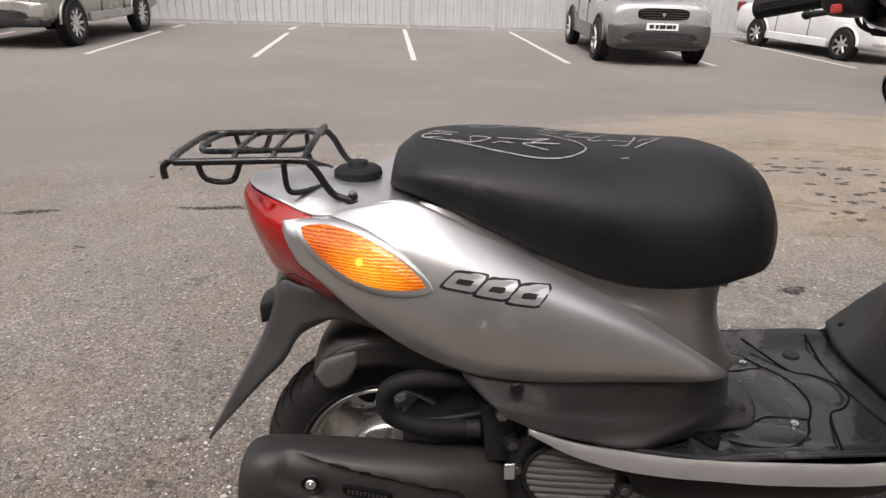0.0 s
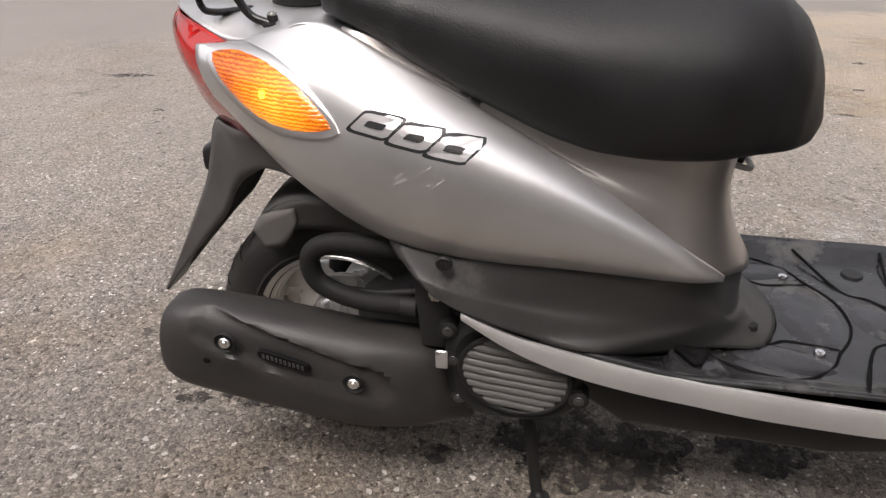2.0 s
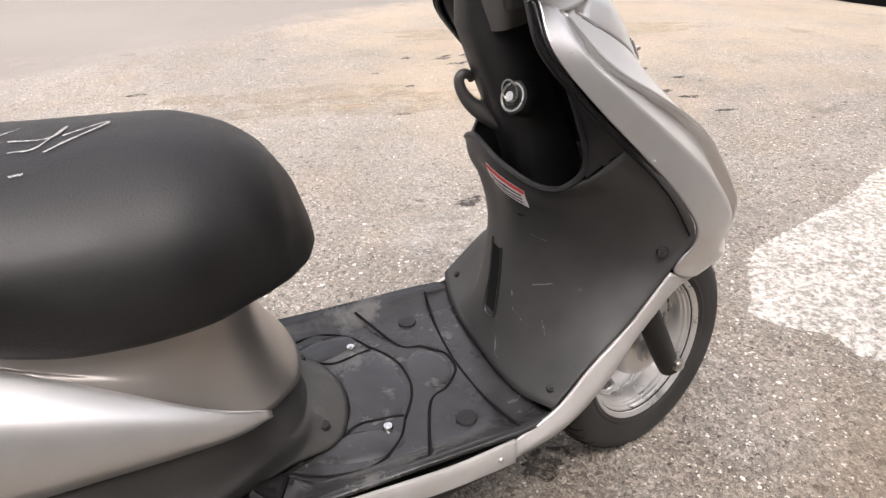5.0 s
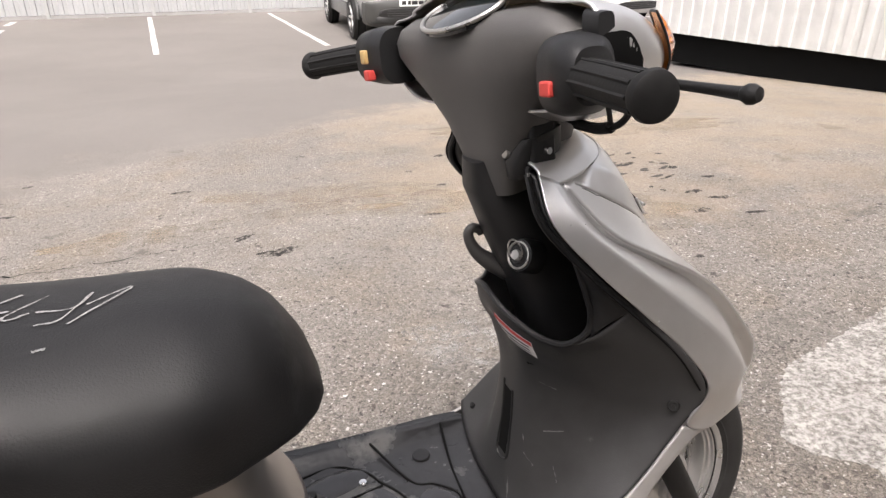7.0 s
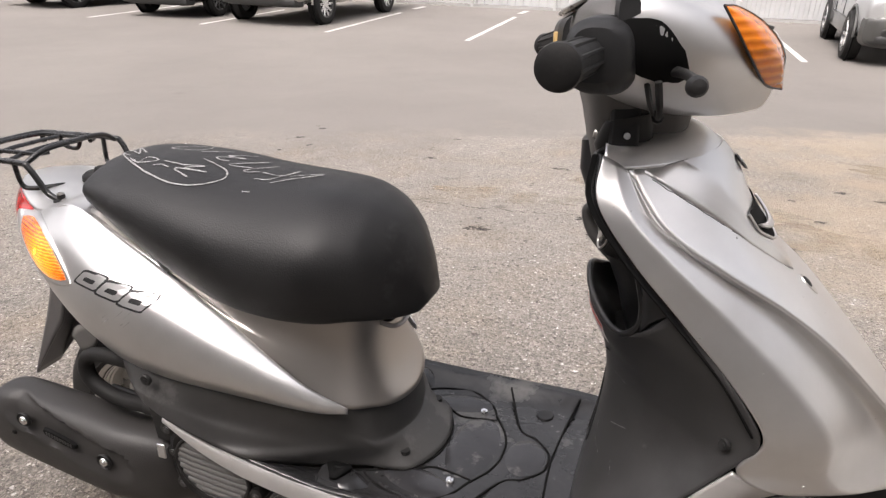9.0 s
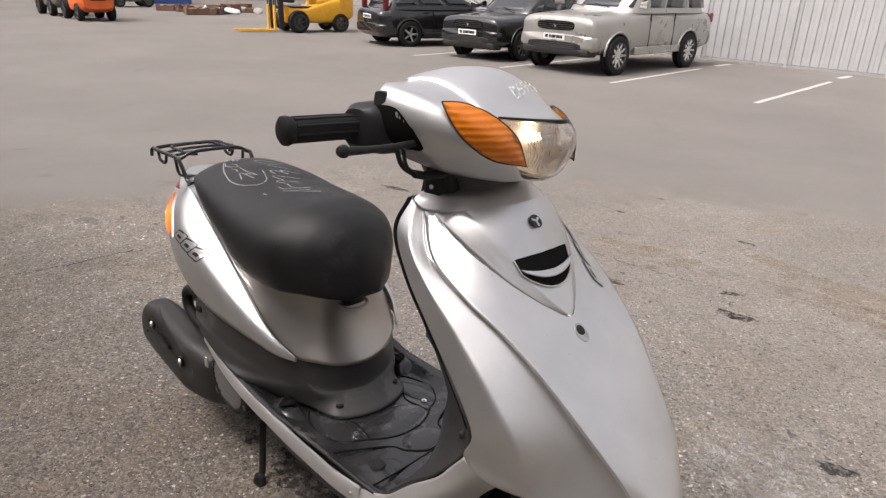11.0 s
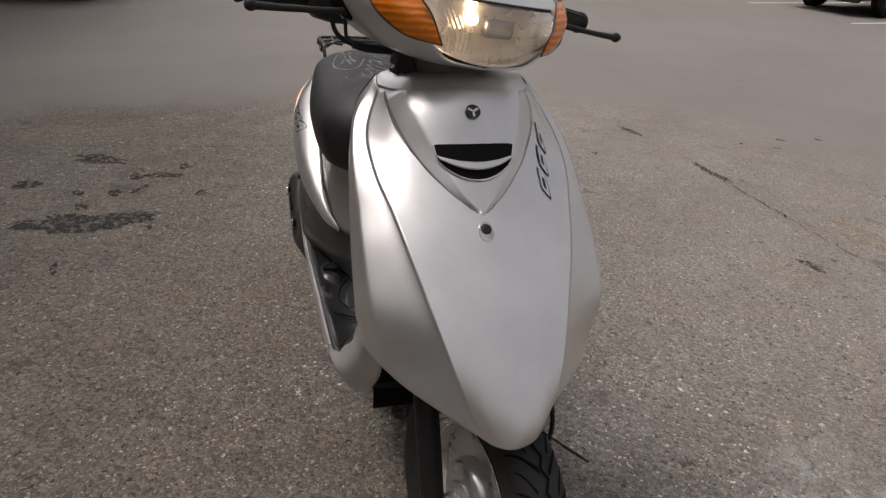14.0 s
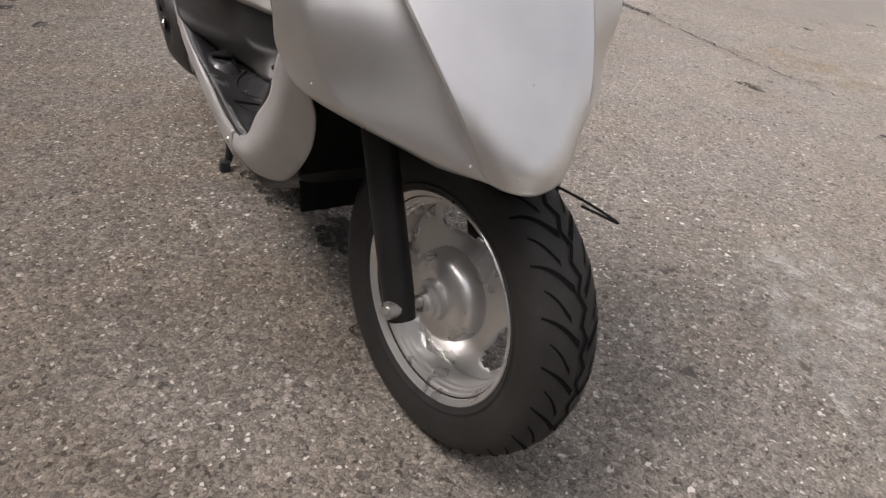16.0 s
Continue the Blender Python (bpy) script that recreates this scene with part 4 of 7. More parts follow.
# scrap heap by the far fence
heap_brown = grained("rusty_scrap", (0.16, 0.09, 0.06), 0.8, 0.1, scale=5, amount=0.35)
heap_white = grained("pale_sacking", (0.5, 0.48, 0.45), 0.9, scale=6, amount=0.2, bump=0.5, bump_scale=30)
rnd = random.Random(17)
for k in range(26):
    x, y = -28.2 + rnd.uniform(-1.8, 1.8), 13.4 + rnd.uniform(-1.7, 2.0)
    sx, sy, sz = rnd.uniform(0.3, 1.1), rnd.uniform(0.2, 0.8), rnd.uniform(0.08, 0.35)
    if k % 3:
        ob = put("scrap_crate", joined(block(0, 0, sz / 2, sx, sy, sz), *[block(sx * (q - 1) * 0.45, 0, sz + 0.02, 0.09, sy * 1.04, 0.04) for q in range(3)]), heap_brown, bevel=0.01)
        tagged(ob, "rusty brown scrap crate in a heap", "crate", "scrap heap")
    else:
        ob = put("sack", ring_loft([((-sx / 2, 0, 0.05), sy * 0.2, 0.05, (0, 1, 0), (0, 0, 1)), ((-sx / 4, 0, 0.13), sy * 0.5, 0.13, (0, 1, 0), (0, 0, 1)), ((sx / 4, 0, 0.11), sy * 0.45, 0.11, (0, 1, 0), (0, 0, 1)), ((sx / 2, 0, 0.04), sy * 0.2, 0.04, (0, 1, 0), (0, 0, 1))], 14, 2.4), heap_white)
        tagged(ob, "pale dusty sack lying by the scrap", "sack", "scrap heap")
    ob.matrix_world = pose(x, y, LOT, 0, 0, rnd.uniform(0, 180))
bin_ob = tagged(put("blue_container", joined(block(0, 0, 0.75, 2.2, 1.6, 1.3), *[block(-0.9 + 0.45 * k, -0.82, 0.75, 0.06, 0.06, 1.3) for k in range(5)]), grained("blue_paint", (0.03, 0.07, 0.25), 0.5, scale=3, amount=0.2), bevel=0.02), "blue painted steel waste container", "container")
bin_ob.matrix_world = pose(-37, 15.2, LOT - 0.1, 0, 0, 70)

# ---------------------------------------------------------------- the scooter
up = Vector((-0.0407, 0.0288, 1)).normalized()
ahead = Vector((1, 0, 0.0407)).normalized()
left = up.cross(ahead)
SCOOTER = Matrix(((ahead.x, left.x, up.x, 0), (ahead.y, left.y, up.y, 0), (ahead.z, left.z, up.z, -0.0234), (0, 0, 0, 1)))
scooter = tagged(new("scooter"), "small silver step-through scooter with black seat and scuffs", "scooter")
scooter.matrix_world = SCOOTER

# steering: the head is turned a little to the left round the raked axis
AX0, AX1 = Vector((1.235, 0, 0.205)), Vector((0.87, 0, 0.97))
STEER = Matrix.Translation(AX0) @ Matrix.Rotation(radians(14), 4, (AX1 - AX0).normalized()) @ Matrix.Translation(-AX0)


def both(name, data, mat, parent, label="", **more):
    return part(name, data, mat, parent, label, **more), part(name, flipped(data), mat, parent, label, **more)


def screw(place, toward, r=0.006, parent=None, mat=None, name="screw"):
    q = Vector(toward).to_track_quat("Z", "Y").to_matrix().to_4x4()
    d = lathe([(0.0005, 0.0035), (r * 0.35, 0.0035), (r * 0.4, 0.002), (r * 0.8, 0.0025), (r, 0.0005), (r, -0.003)], 14, Matrix.Translation(place) @ q)
    return part(name, d, mat or steel, parent)


# --- seat
def seat_grid():
    out = []
    top = [(0.098, 0.705), (0.106, 0.737), (0.14, 0.762), (0.20, 0.769), (0.30, 0.765), (0.40, 0.753), (0.50, 0.747), (0.56, 0.742), (0.61, 0.726), (0.645, 0.700), (0.673, 0.655), (0.686, 0.604)]
    low = [(0.098, 0.700), (0.12, 0.698), (0.16, 0.686), (0.22, 0.655), (0.30, 0.617), (0.40, 0.577), (0.47, 0.564), (0.54, 0.562), (0.60, 0.564), (0.65, 0.560), (0.675, 0.561), (0.686, 0.574)]
    wide = [(0.098, 0.045), (0.11, 0.087), (0.14, 0.118), (0.20, 0.138), (0.30, 0.157), (0.40, 0.168), (0.50, 0.166), (0.56, 0.155), (0.61, 0.124), (0.645, 0.090), (0.672, 0.052), (0.686, 0.026)]
    for x in np.concatenate([np.linspace(0.098, 0.15, 10, endpoint=False), np.linspace(0.15, 0.6, 36, endpoint=False), np.linspace(0.6, 0.686, 16)]):
        zt, zb, w = keyed(top, x), keyed(low, x), keyed(wide, x)
        ring = []
        for a in np.linspace(0, 2 * math.pi, 56, endpoint=False):
            c, s = math.cos(a), math.sin(a)
            y = w * math.copysign(abs(c) ** (0.74 if s > 0 else 0.16), c)
            t = math.copysign(abs(s) ** (0.62 if s > 0 else 0.5), s)
            zm = zb + 0.42 * (zt - zb)
            z = zm + (zt - zm) * t if t > 0 else zm + (zm - zb) * t
            if t < 0:
                y *= 1 - 0.07 * abs(t)
            if t > 0:
                y *= 1 - 0.22 * t ** 2
                z -= 0.012 * t * (y / max(w, 1e-3)) ** 2
            ring.append((x, y - 0.013, z))
        out.append(ring)
    return np.array(out)


SEAT = seat_grid()
seat = part("seat", grid_mesh(SEAT, close_v=True, cap_u=True), vinyl, scooter, "matte black vinyl seat with chalk marks")
seat_skin = Skin(SEAT[:, 1:27], (0, 0, 1))


def chalk_strokes(strokes, skin, width=0.0026, off=0.0012):
    """Flat hand-drawn strokes laid on a skin: each a list of (x, y) places."""
    datas = []
    for s in strokes:
        p = cr([(x, y, 0.76) for x, y in s], 5 * len(s))
        out = []
        for i in range(len(p)):
            d = p[min(i + 1, len(p) - 1)] - p[max(i - 1, 0)]
            nrm = np.array([-d[1], d[0], 0]) / (np.linalg.norm(d[:2]) + 1e-9) * width / 2
            out.append([p[i] - nrm, p[i] + nrm])
        datas.append(grid_mesh(skin.lay(np.array(out), off, (0, 1))))
    return joined(*datas)


ring = [(0.160, -0.020), (0.147, -0.041), (0.194, -0.076), (0.251, -0.101), (0.305, -0.112), (0.346, -0.102), (0.371, -0.078), (0.362, -0.056), (0.334, -0.044), (0.302, -0.033)]
marks = [ring,
         [(0.196, -0.041), (0.161, -0.017), (0.187, -0.048), (0.150, -0.028), (0.148, -0.042), (0.173, -0.055)],
         [(0.183, -0.066), (0.210, -0.077), (0.214, -0.058), (0.240, -0.064), (0.212, -0.078), (0.195, -0.070)],
         [(0.250, -0.064), (0.295, -0.066)],
         [(0.242, -0.080), (0.254, -0.075), (0.271, -0.079)],
         [(0.289, -0.066), (0.323, -0.058), (0.297, -0.074), (0.337, -0.072), (0.283, -0.079), (0.316, -0.093)],
         [(0.241, 0.051), (0.203, 0.045), (0.215, 0.031)],
         [(0.258, 0.032), (0.217, -0.006), (0.255, -0.005), (0.275, 0.016), (0.263, 0.044)],
         [(0.276, -0.005), (0.317, 0.025)],
         [(0.358, 0.032), (0.324, 0.001), (0.354, 0.005), (0.317, -0.013), (0.323, -0.023), (0.341, -0.021)],
         [(0.392, 0.013), (0.350, -0.033), (0.387, -0.026)],
         [(0.418, 0.003), (0.394, -0.025), (0.383, -0.039), (0.389, -0.044), (0.406, -0.034)],
         [(0.412, -0.034), (0.447, -0.034), (0.461, -0.003), (0.438, -0.052), (0.414, -0.059)],
         [(0.459, -0.031), (0.498, -0.001), (0.490, -0.017), (0.444, -0.064)],
         [(0.416, -0.096), (0.428, -0.094)]]
tagged(part("chalk_mark", chalk_strokes(marks, seat_skin), seat_chalk, seat, "rubbed white chalk strokes and a loop"), kind="stuff")

# --- rear side panels with the long bulge
P_LOW = [(-0.020, -0.119, 0.598), (0.026, -0.135, 0.558), (0.075, -0.152, 0.522), (0.14, -0.168, 0.484), (0.21, -0.178, 0.457), (0.30, -0.184, 0.446), (0.42, -0.184, 0.443), (0.54, -0.166, 0.428), (0.590, -0.138, 0.416)]
P_LM = [(-0.030, -0.119, 0.608), (0.022, -0.146, 0.578), (0.08, -0.172, 0.552), (0.145, -0.192, 0.523), (0.215, -0.202, 0.500), (0.305, -0.205, 0.483), (0.42, -0.200, 0.470), (0.537, -0.173, 0.441), (0.590, -0.138, 0.4175)]
P_M1 = [(-0.042, -0.116, 0.630), (0.018, -0.150, 0.606), (0.085, -0.182, 0.590), (0.15, -0.202, 0.571), (0.22, -0.210, 0.552), (0.31, -0.211, 0.528), (0.42, -0.203, 0.498), (0.533, -0.175, 0.453), (0.590, -0.138, 0.419)]
P_M2 = [(-0.049, -0.110, 0.648), (0.012, -0.142, 0.642), (0.085, -0.168, 0.645), (0.155, -0.187, 0.632), (0.225, -0.197, 0.607), (0.315, -0.199, 0.573), (0.42, -0.193, 0.527), (0.53, -0.172, 0.464), (0.590, -0.138, 0.4205)]
P_UP = [(-0.051, -0.103, 0.661), (0.004, -0.112, 0.668), (0.065, -0.127, 0.683), (0.128, -0.139, 0.691), (0.213, -0.150, 0.653), (0.310, -0.158, 0.606), (0.41, -0.166, 0.551), (0.525, -0.167, 0.474), (0.590, -0.138, 0.422)]
P_IN = [(x, y + k, z + 0.1 * k) for (x, y, z), k in zip(P_UP, (0.004, 0.006, 0.008, 0.009, 0.010, 0.010, 0.008, 0.004, 0.001))]
PANEL = net([P_LOW, P_LM, P_M1, P_M2, P_UP, P_IN], 66, 40)
panel_r, panel_l = both("side_panel", grid_mesh(PANEL), silver, scooter, "scuffed silver painted side panel", thick=0.004)
panel_skin = Skin(PANEL, (0, -1, 0))
# scuffs under the lettering
scuff = []
rnd = random.Random(4)
for k in range(9):
    x, z = 0.235 + rnd.uniform(-0.03, 0.03), 0.555 + rnd.uniform(-0.012, 0.008)
    scuff.append(grid_mesh(panel_skin.lay(np.array([[(x + s * 0.018 + e * 0.0009, 0, z + s * 0.014 + e * 0.0012) for e in (-1, 1)] for s in np.linspace(0, 1, 4) * rnd.uniform(0.4, 1)]), 0.0026, (0, 2))))
part("scuff", joined(*scuff), chip_pale, panel_r, "pale scratches in the paint")


# --- lettering as plain outlined shapes
def slanted_shapes(skin, x0, z0, dx, dz, w, h, off, axes, place):
    """Three slanted rounded shapes along a line, each as an outer dark band and a pale field."""
    sets = []
    for k in range(3):
        cx, cz = x0 + dx * k, z0 + dz * k
        one = []
        for sc, sv, lift in ((1.0, 1.0, off), (0.87, 0.76, off + 0.0007), (0.42, 0.24, off + 0.0014)):
            g = []
            for rr in (0.02, 1.0):
                row = []
                for a in np.linspace(0, 2 * math.pi, 24):
                    c, s = math.cos(a), math.sin(a)
                    u = sc * rr * w * math.copysign(abs(c) ** 0.3, c)
                    v = sv * rr * h * math.copysign(abs(s) ** 0.3, s)
                    row.append(place(cx, cz, u + 0.9 * v, v))
                g.append(row)
            one.append(grid_mesh(skin.lay(np.array(g), lift, axes)))
        sets.append(one)
    return sets


def badge_parts(sets, mirror=False):
    for o, i, bar in sets:
        if mirror:
            o, i, bar = flipped(o), flipped(i), flipped(bar)
        badge = part("badge", o, ink, scooter, "dark outlined slanted badge shape")
        part("badge_fill", i, silver, badge)
        part("badge_bar", bar, ink, badge)


side_badge = slanted_shapes(panel_skin, 0.196, 0.607, 0.042, -0.011, 0.0235, 0.0135, 0.0025, (0, 2), lambda cx, cz, u, v: (cx + u, 0, cz + v - 0.2 * u))
badge_parts(side_badge)
badge_parts(side_badge, True)

# --- rear turn signals
for sgn in (1, -1):
    rim_g = panel_skin.lay(leaf((-0.034, 0, 0.661), (0.156, 0, 0.597), (0.013, 0, 0.033), (-0.013, 0, -0.037), power=0.72), 0.0025, (0, 2))
    lens_g = panel_skin.lay(leaf((-0.023, 0, 0.656), (0.147, 0, 0.601), (0.010, 0, 0.025), (-0.010, 0, -0.028), nu=30, nv=13, power=0.78), 0.004, (0, 2))
    for a in range(30):
        for b in range(13):
            lens_g[a, b, 1] -= 0.007 * math.sin(math.pi * a / 29) ** 0.6 * math.sin(math.pi * b / 12) ** 0.6
    back_g = lens_g + np.array([0, 0.004, 0])
    bulb = lathe([(0.001, 0.008), (0.006, 0.006), (0.008, 0), (0.006, -0.006), (0.001, -0.008)], 14, Matrix.Translation((0.062, -0.168, 0.626)))
    datas = [grid_mesh(rim_g), grid_mesh(lens_g), grid_mesh(back_g), bulb]
    if sgn < 0:
        datas = [flipped(d) for d in datas]
    sig = part("turn_signal", datas[0], silver, scooter, "amber almond-shaped rear turn signal in a silver rim", thick=0.003)
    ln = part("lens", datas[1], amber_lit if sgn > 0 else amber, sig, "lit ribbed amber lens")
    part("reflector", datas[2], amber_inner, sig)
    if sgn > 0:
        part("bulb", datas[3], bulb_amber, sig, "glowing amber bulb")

# --- panel under the seat, round its front
U_LOW = [(0.14, -0.135, 0.674), (0.225, -0.145, 0.640), (0.31, -0.152, 0.598), (0.41, -0.158, 0.544), (0.50, -0.158, 0.482), (0.574, -0.138, 0.425), (0.612, -0.102, 0.408), (0.636, -0.060, 0.396), (0.646, 0, 0.390)]
U_M1 = [(0.14, -0.132, 0.680), (0.225, -0.143, 0.646), (0.31, -0.148, 0.605), (0.41, -0.153, 0.553), (0.50, -0.150, 0.508), (0.560, -0.124, 0.470), (0.592, -0.092, 0.455), (0.610, -0.055, 0.446), (0.617, 0, 0.442)]
U_M2 = [(0.14, -0.126, 0.684), (0.225, -0.138, 0.652), (0.31, -0.142, 0.610), (0.41, -0.147, 0.560), (0.50, -0.143, 0.535), (0.556, -0.112, 0.520), (0.584, -0.082, 0.512), (0.597, -0.048, 0.508), (0.602, 0, 0.506)]
U_UP = [(0.14, -0.118, 0.692), (0.225, -0.132, 0.672), (0.31, -0.136, 0.640), (0.41, -0.140, 0.604), (0.50, -0.136, 0.594), (0.558, -0.108, 0.592), (0.590, -0.080, 0.592), (0.606, -0.048, 0.592), (0.612, 0, 0.592)]


def mirrored(curves):
    return [list(c) + [(x, -y, z) for x, y, z in c[-2::-1]] for c in curves]


part("seat_base", grid_mesh(net(mirrored([U_LOW, U_M1, U_M2, U_UP]), 90, 20)), silver_shaded, scooter, "silver body panel below the seat, toned down for its dim reflections", thick=0.004)
part("seat_latch", ring_loft([((0.606, 0, 0.520), 0.012, 0.026, (1, 0, 0), (0, 1, 0)), ((0.618, 0, 0.588), 0.016, 0.032, (1, 0, 0), (0, 1, 0))], 20, 3), black_plastic, scooter)
part("lock_loop", tube([(0.602, -0.034, 0.522), (0.622, -0.028, 0.516), (0.628, 0, 0.513), (0.622, 0.028, 0.516), (0.602, 0.034, 0.522)], 0.004), silver_flat, scooter)

# --- tail deck and rear light
D_C = [(-0.115, 0, 0.700), (-0.06, 0, 0.703), (0.0, 0, 0.699), (0.06, 0, 0.695), (0.12, 0, 0.69), (0.30, 0, 0.66)]
D_M = [(-0.108, -0.030, 0.699), (-0.06, -0.052, 0.699), (0.0, -0.072, 0.694), (0.06, -0.082, 0.693), (0.12, -0.09, 0.690), (0.30, -0.10, 0.645)]
D_E = [(-0.098, -0.046, 0.695), (-0.058, -0.082, 0.686), (0.0, -0.110, 0.670), (0.065, -0.1255, 0.6845), (0.128, -0.137, 0.692), (0.30, -0.155, 0.612)]
deck = [D_E, D_M, D_C] + [[(x, -y, z) for x, y, z in c] for c in (D_M, D_E)]
part("tail_cover", grid_mesh(net(deck, 40, 30)), silver, scooter, "silver tail cover below the rack", thick=0.003)
T_HALF = [[(-0.004, -0.109, 0.6675), (-0.055, -0.083, 0.683), (-0.098, -0.047, 0.692), (-0.113, 0, 0.696)],
          [(-0.046, -0.104, 0.660), (-0.080, -0.082, 0.668), (-0.112, -0.045, 0.676), (-0.124, 0, 0.680)],
          [(-0.046, -0.110, 0.646), (-0.083, -0.084, 0.645), (-0.110, -0.046, 0.648), (-0.119, 0, 0.651)],
          [(-0.037, -0.116, 0.620), (-0.070, -0.085, 0.613), (-0.097, -0.048, 0.611), (-0.105, 0, 0.611)],
          [(-0.012, -0.120, 0.589), (-0.046, -0.087, 0.578), (-0.078, -0.050, 0.570), (-0.088, 0, 0.568)],
          [(0.028, -0.134, 0.556), (-0.002, -0.092, 0.541), (-0.034, -0.052, 0.532), (-0.044, 0, 0.529)]]
T = [r + [(x, -y, z) for x, y, z in r[-2::-1]] for r in T_HALF]
part("tail_light", grid_mesh(net(T, 40, 24)), red_lens, scooter, "red wrap-round tail light lens", thick=0.003)
part("tail_reflector", grid_mesh(net(T, 40, 24) * np.array([1, 0.93, 1]) + np.array([0.016, 0, -0.004])), sticker_red, scooter)

# --- fuel cap and luggage rack
part("fuel_cap", lathe([(0.001, 0.024), (0.013, 0.024), (0.015, 0.019), (0.017, 0.0165), (0.030, 0.0155), (0.0355, 0.011), (0.0365, 0.003), (0.0335, -0.001), (0.0345, -0.012)], 32, Matrix.Translation((0.047, 0.0, 0.697))), rubber, scooter, "black rubber fuel filler cap")
rack = tagged(new("luggage_rack"), "black wire luggage rack")
rack.parent = scooter


def bent(points, r, n=10, samples=None):
    """Rack wire: a little wider and shorter than drawn."""
    return tube([(x * 0.96 if x < 0 else x, y * (1.12 if x < 0.0 else 1.03), z + (0.007 if z > 0.71 else 0.004)) for x, y, z in points], r, n, samples)


part("rack_frame", bent([(0.045, -0.096, 0.685), (0.02, -0.095, 0.696), (-0.005, -0.09, 0.733), (-0.03, -0.088, 0.740), (-0.175, -0.086, 0.740), (-0.198, -0.082, 0.740), (-0.205, -0.06, 0.742), (-0.207, 0, 0.742), (-0.205, 0.06, 0.742), (-0.198, 0.082, 0.740), (-0.175, 0.086, 0.740), (-0.03, 0.088, 0.740), (-0.005, 0.09, 0.733), (0.02, 0.095, 0.696), (0.045, 0.096, 0.685)], 0.0052, 10, 110), gloss_black, rack)
part("rack_hoop", bent([(-0.018, -0.088, 0.737), (-0.008, -0.055, 0.755), (-0.007, 0, 0.757), (-0.008, 0.055, 0.755), (-0.018, 0.088, 0.737)], 0.0048, 10, 30), gloss_black, rack)
for x in (-0.06, -0.115):
    part("rack_bar", bent([(x, -0.086, 0.740), (x - 0.004, -0.04, 0.745), (x - 0.004, 0.04, 0.745), (x, 0.086, 0.740)], 0.004, 8), gloss_black, rack)
part("rack_loop", bent([(-0.020, -0.040, 0.746), (-0.030, -0.054, 0.746), (-0.06, -0.056, 0.746), (-0.145, -0.056, 0.746), (-0.172, -0.044, 0.746), (-0.180, 0, 0.746), (-0.172, 0.044, 0.746), (-0.145, 0.056, 0.746), (-0.06, 0.056, 0.746), (-0.030, 0.054, 0.746), (-0.020, 0.040, 0.746)], 0.0042, 8, 90), gloss_black, rack)
for s in (-1, 1):
    part("rack_loop", bent([(-0.165, s * 0.086, 0.738), (-0.155, s * 0.086, 0.716), (-0.12, s * 0.086, 0.713), (-0.105, s * 0.086, 0.738)], 0.0042, 8), gloss_black, rack)
    part("rack_strut", bent([(-0.045, s * 0.086, 0.738), (-0.043, s * 0.083, 0.703), (-0.03, s * 0.075, 0.694), (0.0, s * 0.05, 0.693), (-0.01, s * 0.03, 0.688)], 0.0042, 8), gloss_black, rack)
    part("rack_hook", bent([(-0.205, s * 0.083, 0.741), (-0.213, s * 0.086, 0.733), (-0.212, s * 0.087, 0.718)], 0.0048, 8), gloss_black, rack)
for s in (-1, 1):
    part("rack_mount", lathe([(0.001, 0.02), (0.006, 0.02), (0.007, 0.012), (0.013, 0.011), (0.014, 0.0)], 12, Matrix.Translation((0.048, s * 0.096, 0.679))), black_matte, rack)
    screw((0.048, s * 0.096, 0.699), (0, 0, 1), 0.006, rack, steel)

# --- rear fender, plate holder
fender_grey = grained("dusty_fender_plastic", (0.075, 0.072, 0.072), 0.42, scale=8, amount=0.3, rough_var=0.12, bump=0.15, bump_scale=500)
RF = [[(0.03, -0.085, 0.535), (-0.035, -0.075, 0.552), (-0.072, -0.052, 0.552), (-0.093, -0.046, 0.495), (-0.117, -0.042, 0.440), (-0.17, -0.037, 0.348), (-0.231, -0.030, 0.247)],
      [(0.03, 0, 0.545), (-0.035, 0, 0.560), (-0.080, 0, 0.558), (-0.098, 0, 0.495), (-0.121, 0, 0.440), (-0.173, 0, 0.348), (-0.233, 0, 0.245)],
      [(0.03, 0.085, 0.535), (-0.035, 0.075, 0.552), (-0.072, 0.052, 0.552), (-0.093, 0.046, 0.495), (-0.117, 0.042, 0.440), (-0.17, 0.037, 0.348), (-0.231, 0.030, 0.247)]]
part("rear_fender", grid_mesh(net(RF, 40, 14)), fender_grey, scooter, "dark grey plastic rear fender with a long tongue", thick=0.005)
both("fender_web", grid_mesh(net([[(0.085, -0.108, 0.490), (0.016, -0.092, 0.503), (-0.020, -0.072, 0.485), (-0.054, -0.060, 0.458), (-0.086, -0.050, 0.407), (-0.127, -0.043, 0.364), (-0.231, -0.03, 0.247)], [(0.075, -0.118, 0.528), (0.03, -0.095, 0.540), (-0.040, -0.078, 0.552), (-0.074, -0.054, 0.550), (-0.095, -0.048, 0.495), (-0.119, -0.044, 0.440), (-0.231, -0.031, 0.247)]], 36, 6)), fender_grey, scooter, thick=0.004)
part("plate_lamp", ring_loft([((-0.085, 0, 0.495), 0.034, 0.024, (0, 1, 0), (0, 0, 1)), ((-0.118, 0, 0.482), 0.030, 0.020, (0, 1, 0), (0, 0, 1))], 16, 4), black_plastic, scooter)
def hug_r(a):
    """Radius of the inner mudguard at an angle."""
    return 0.259 - 0.031 * max(0.0, (a - radians(96)) / radians(21)) ** 2


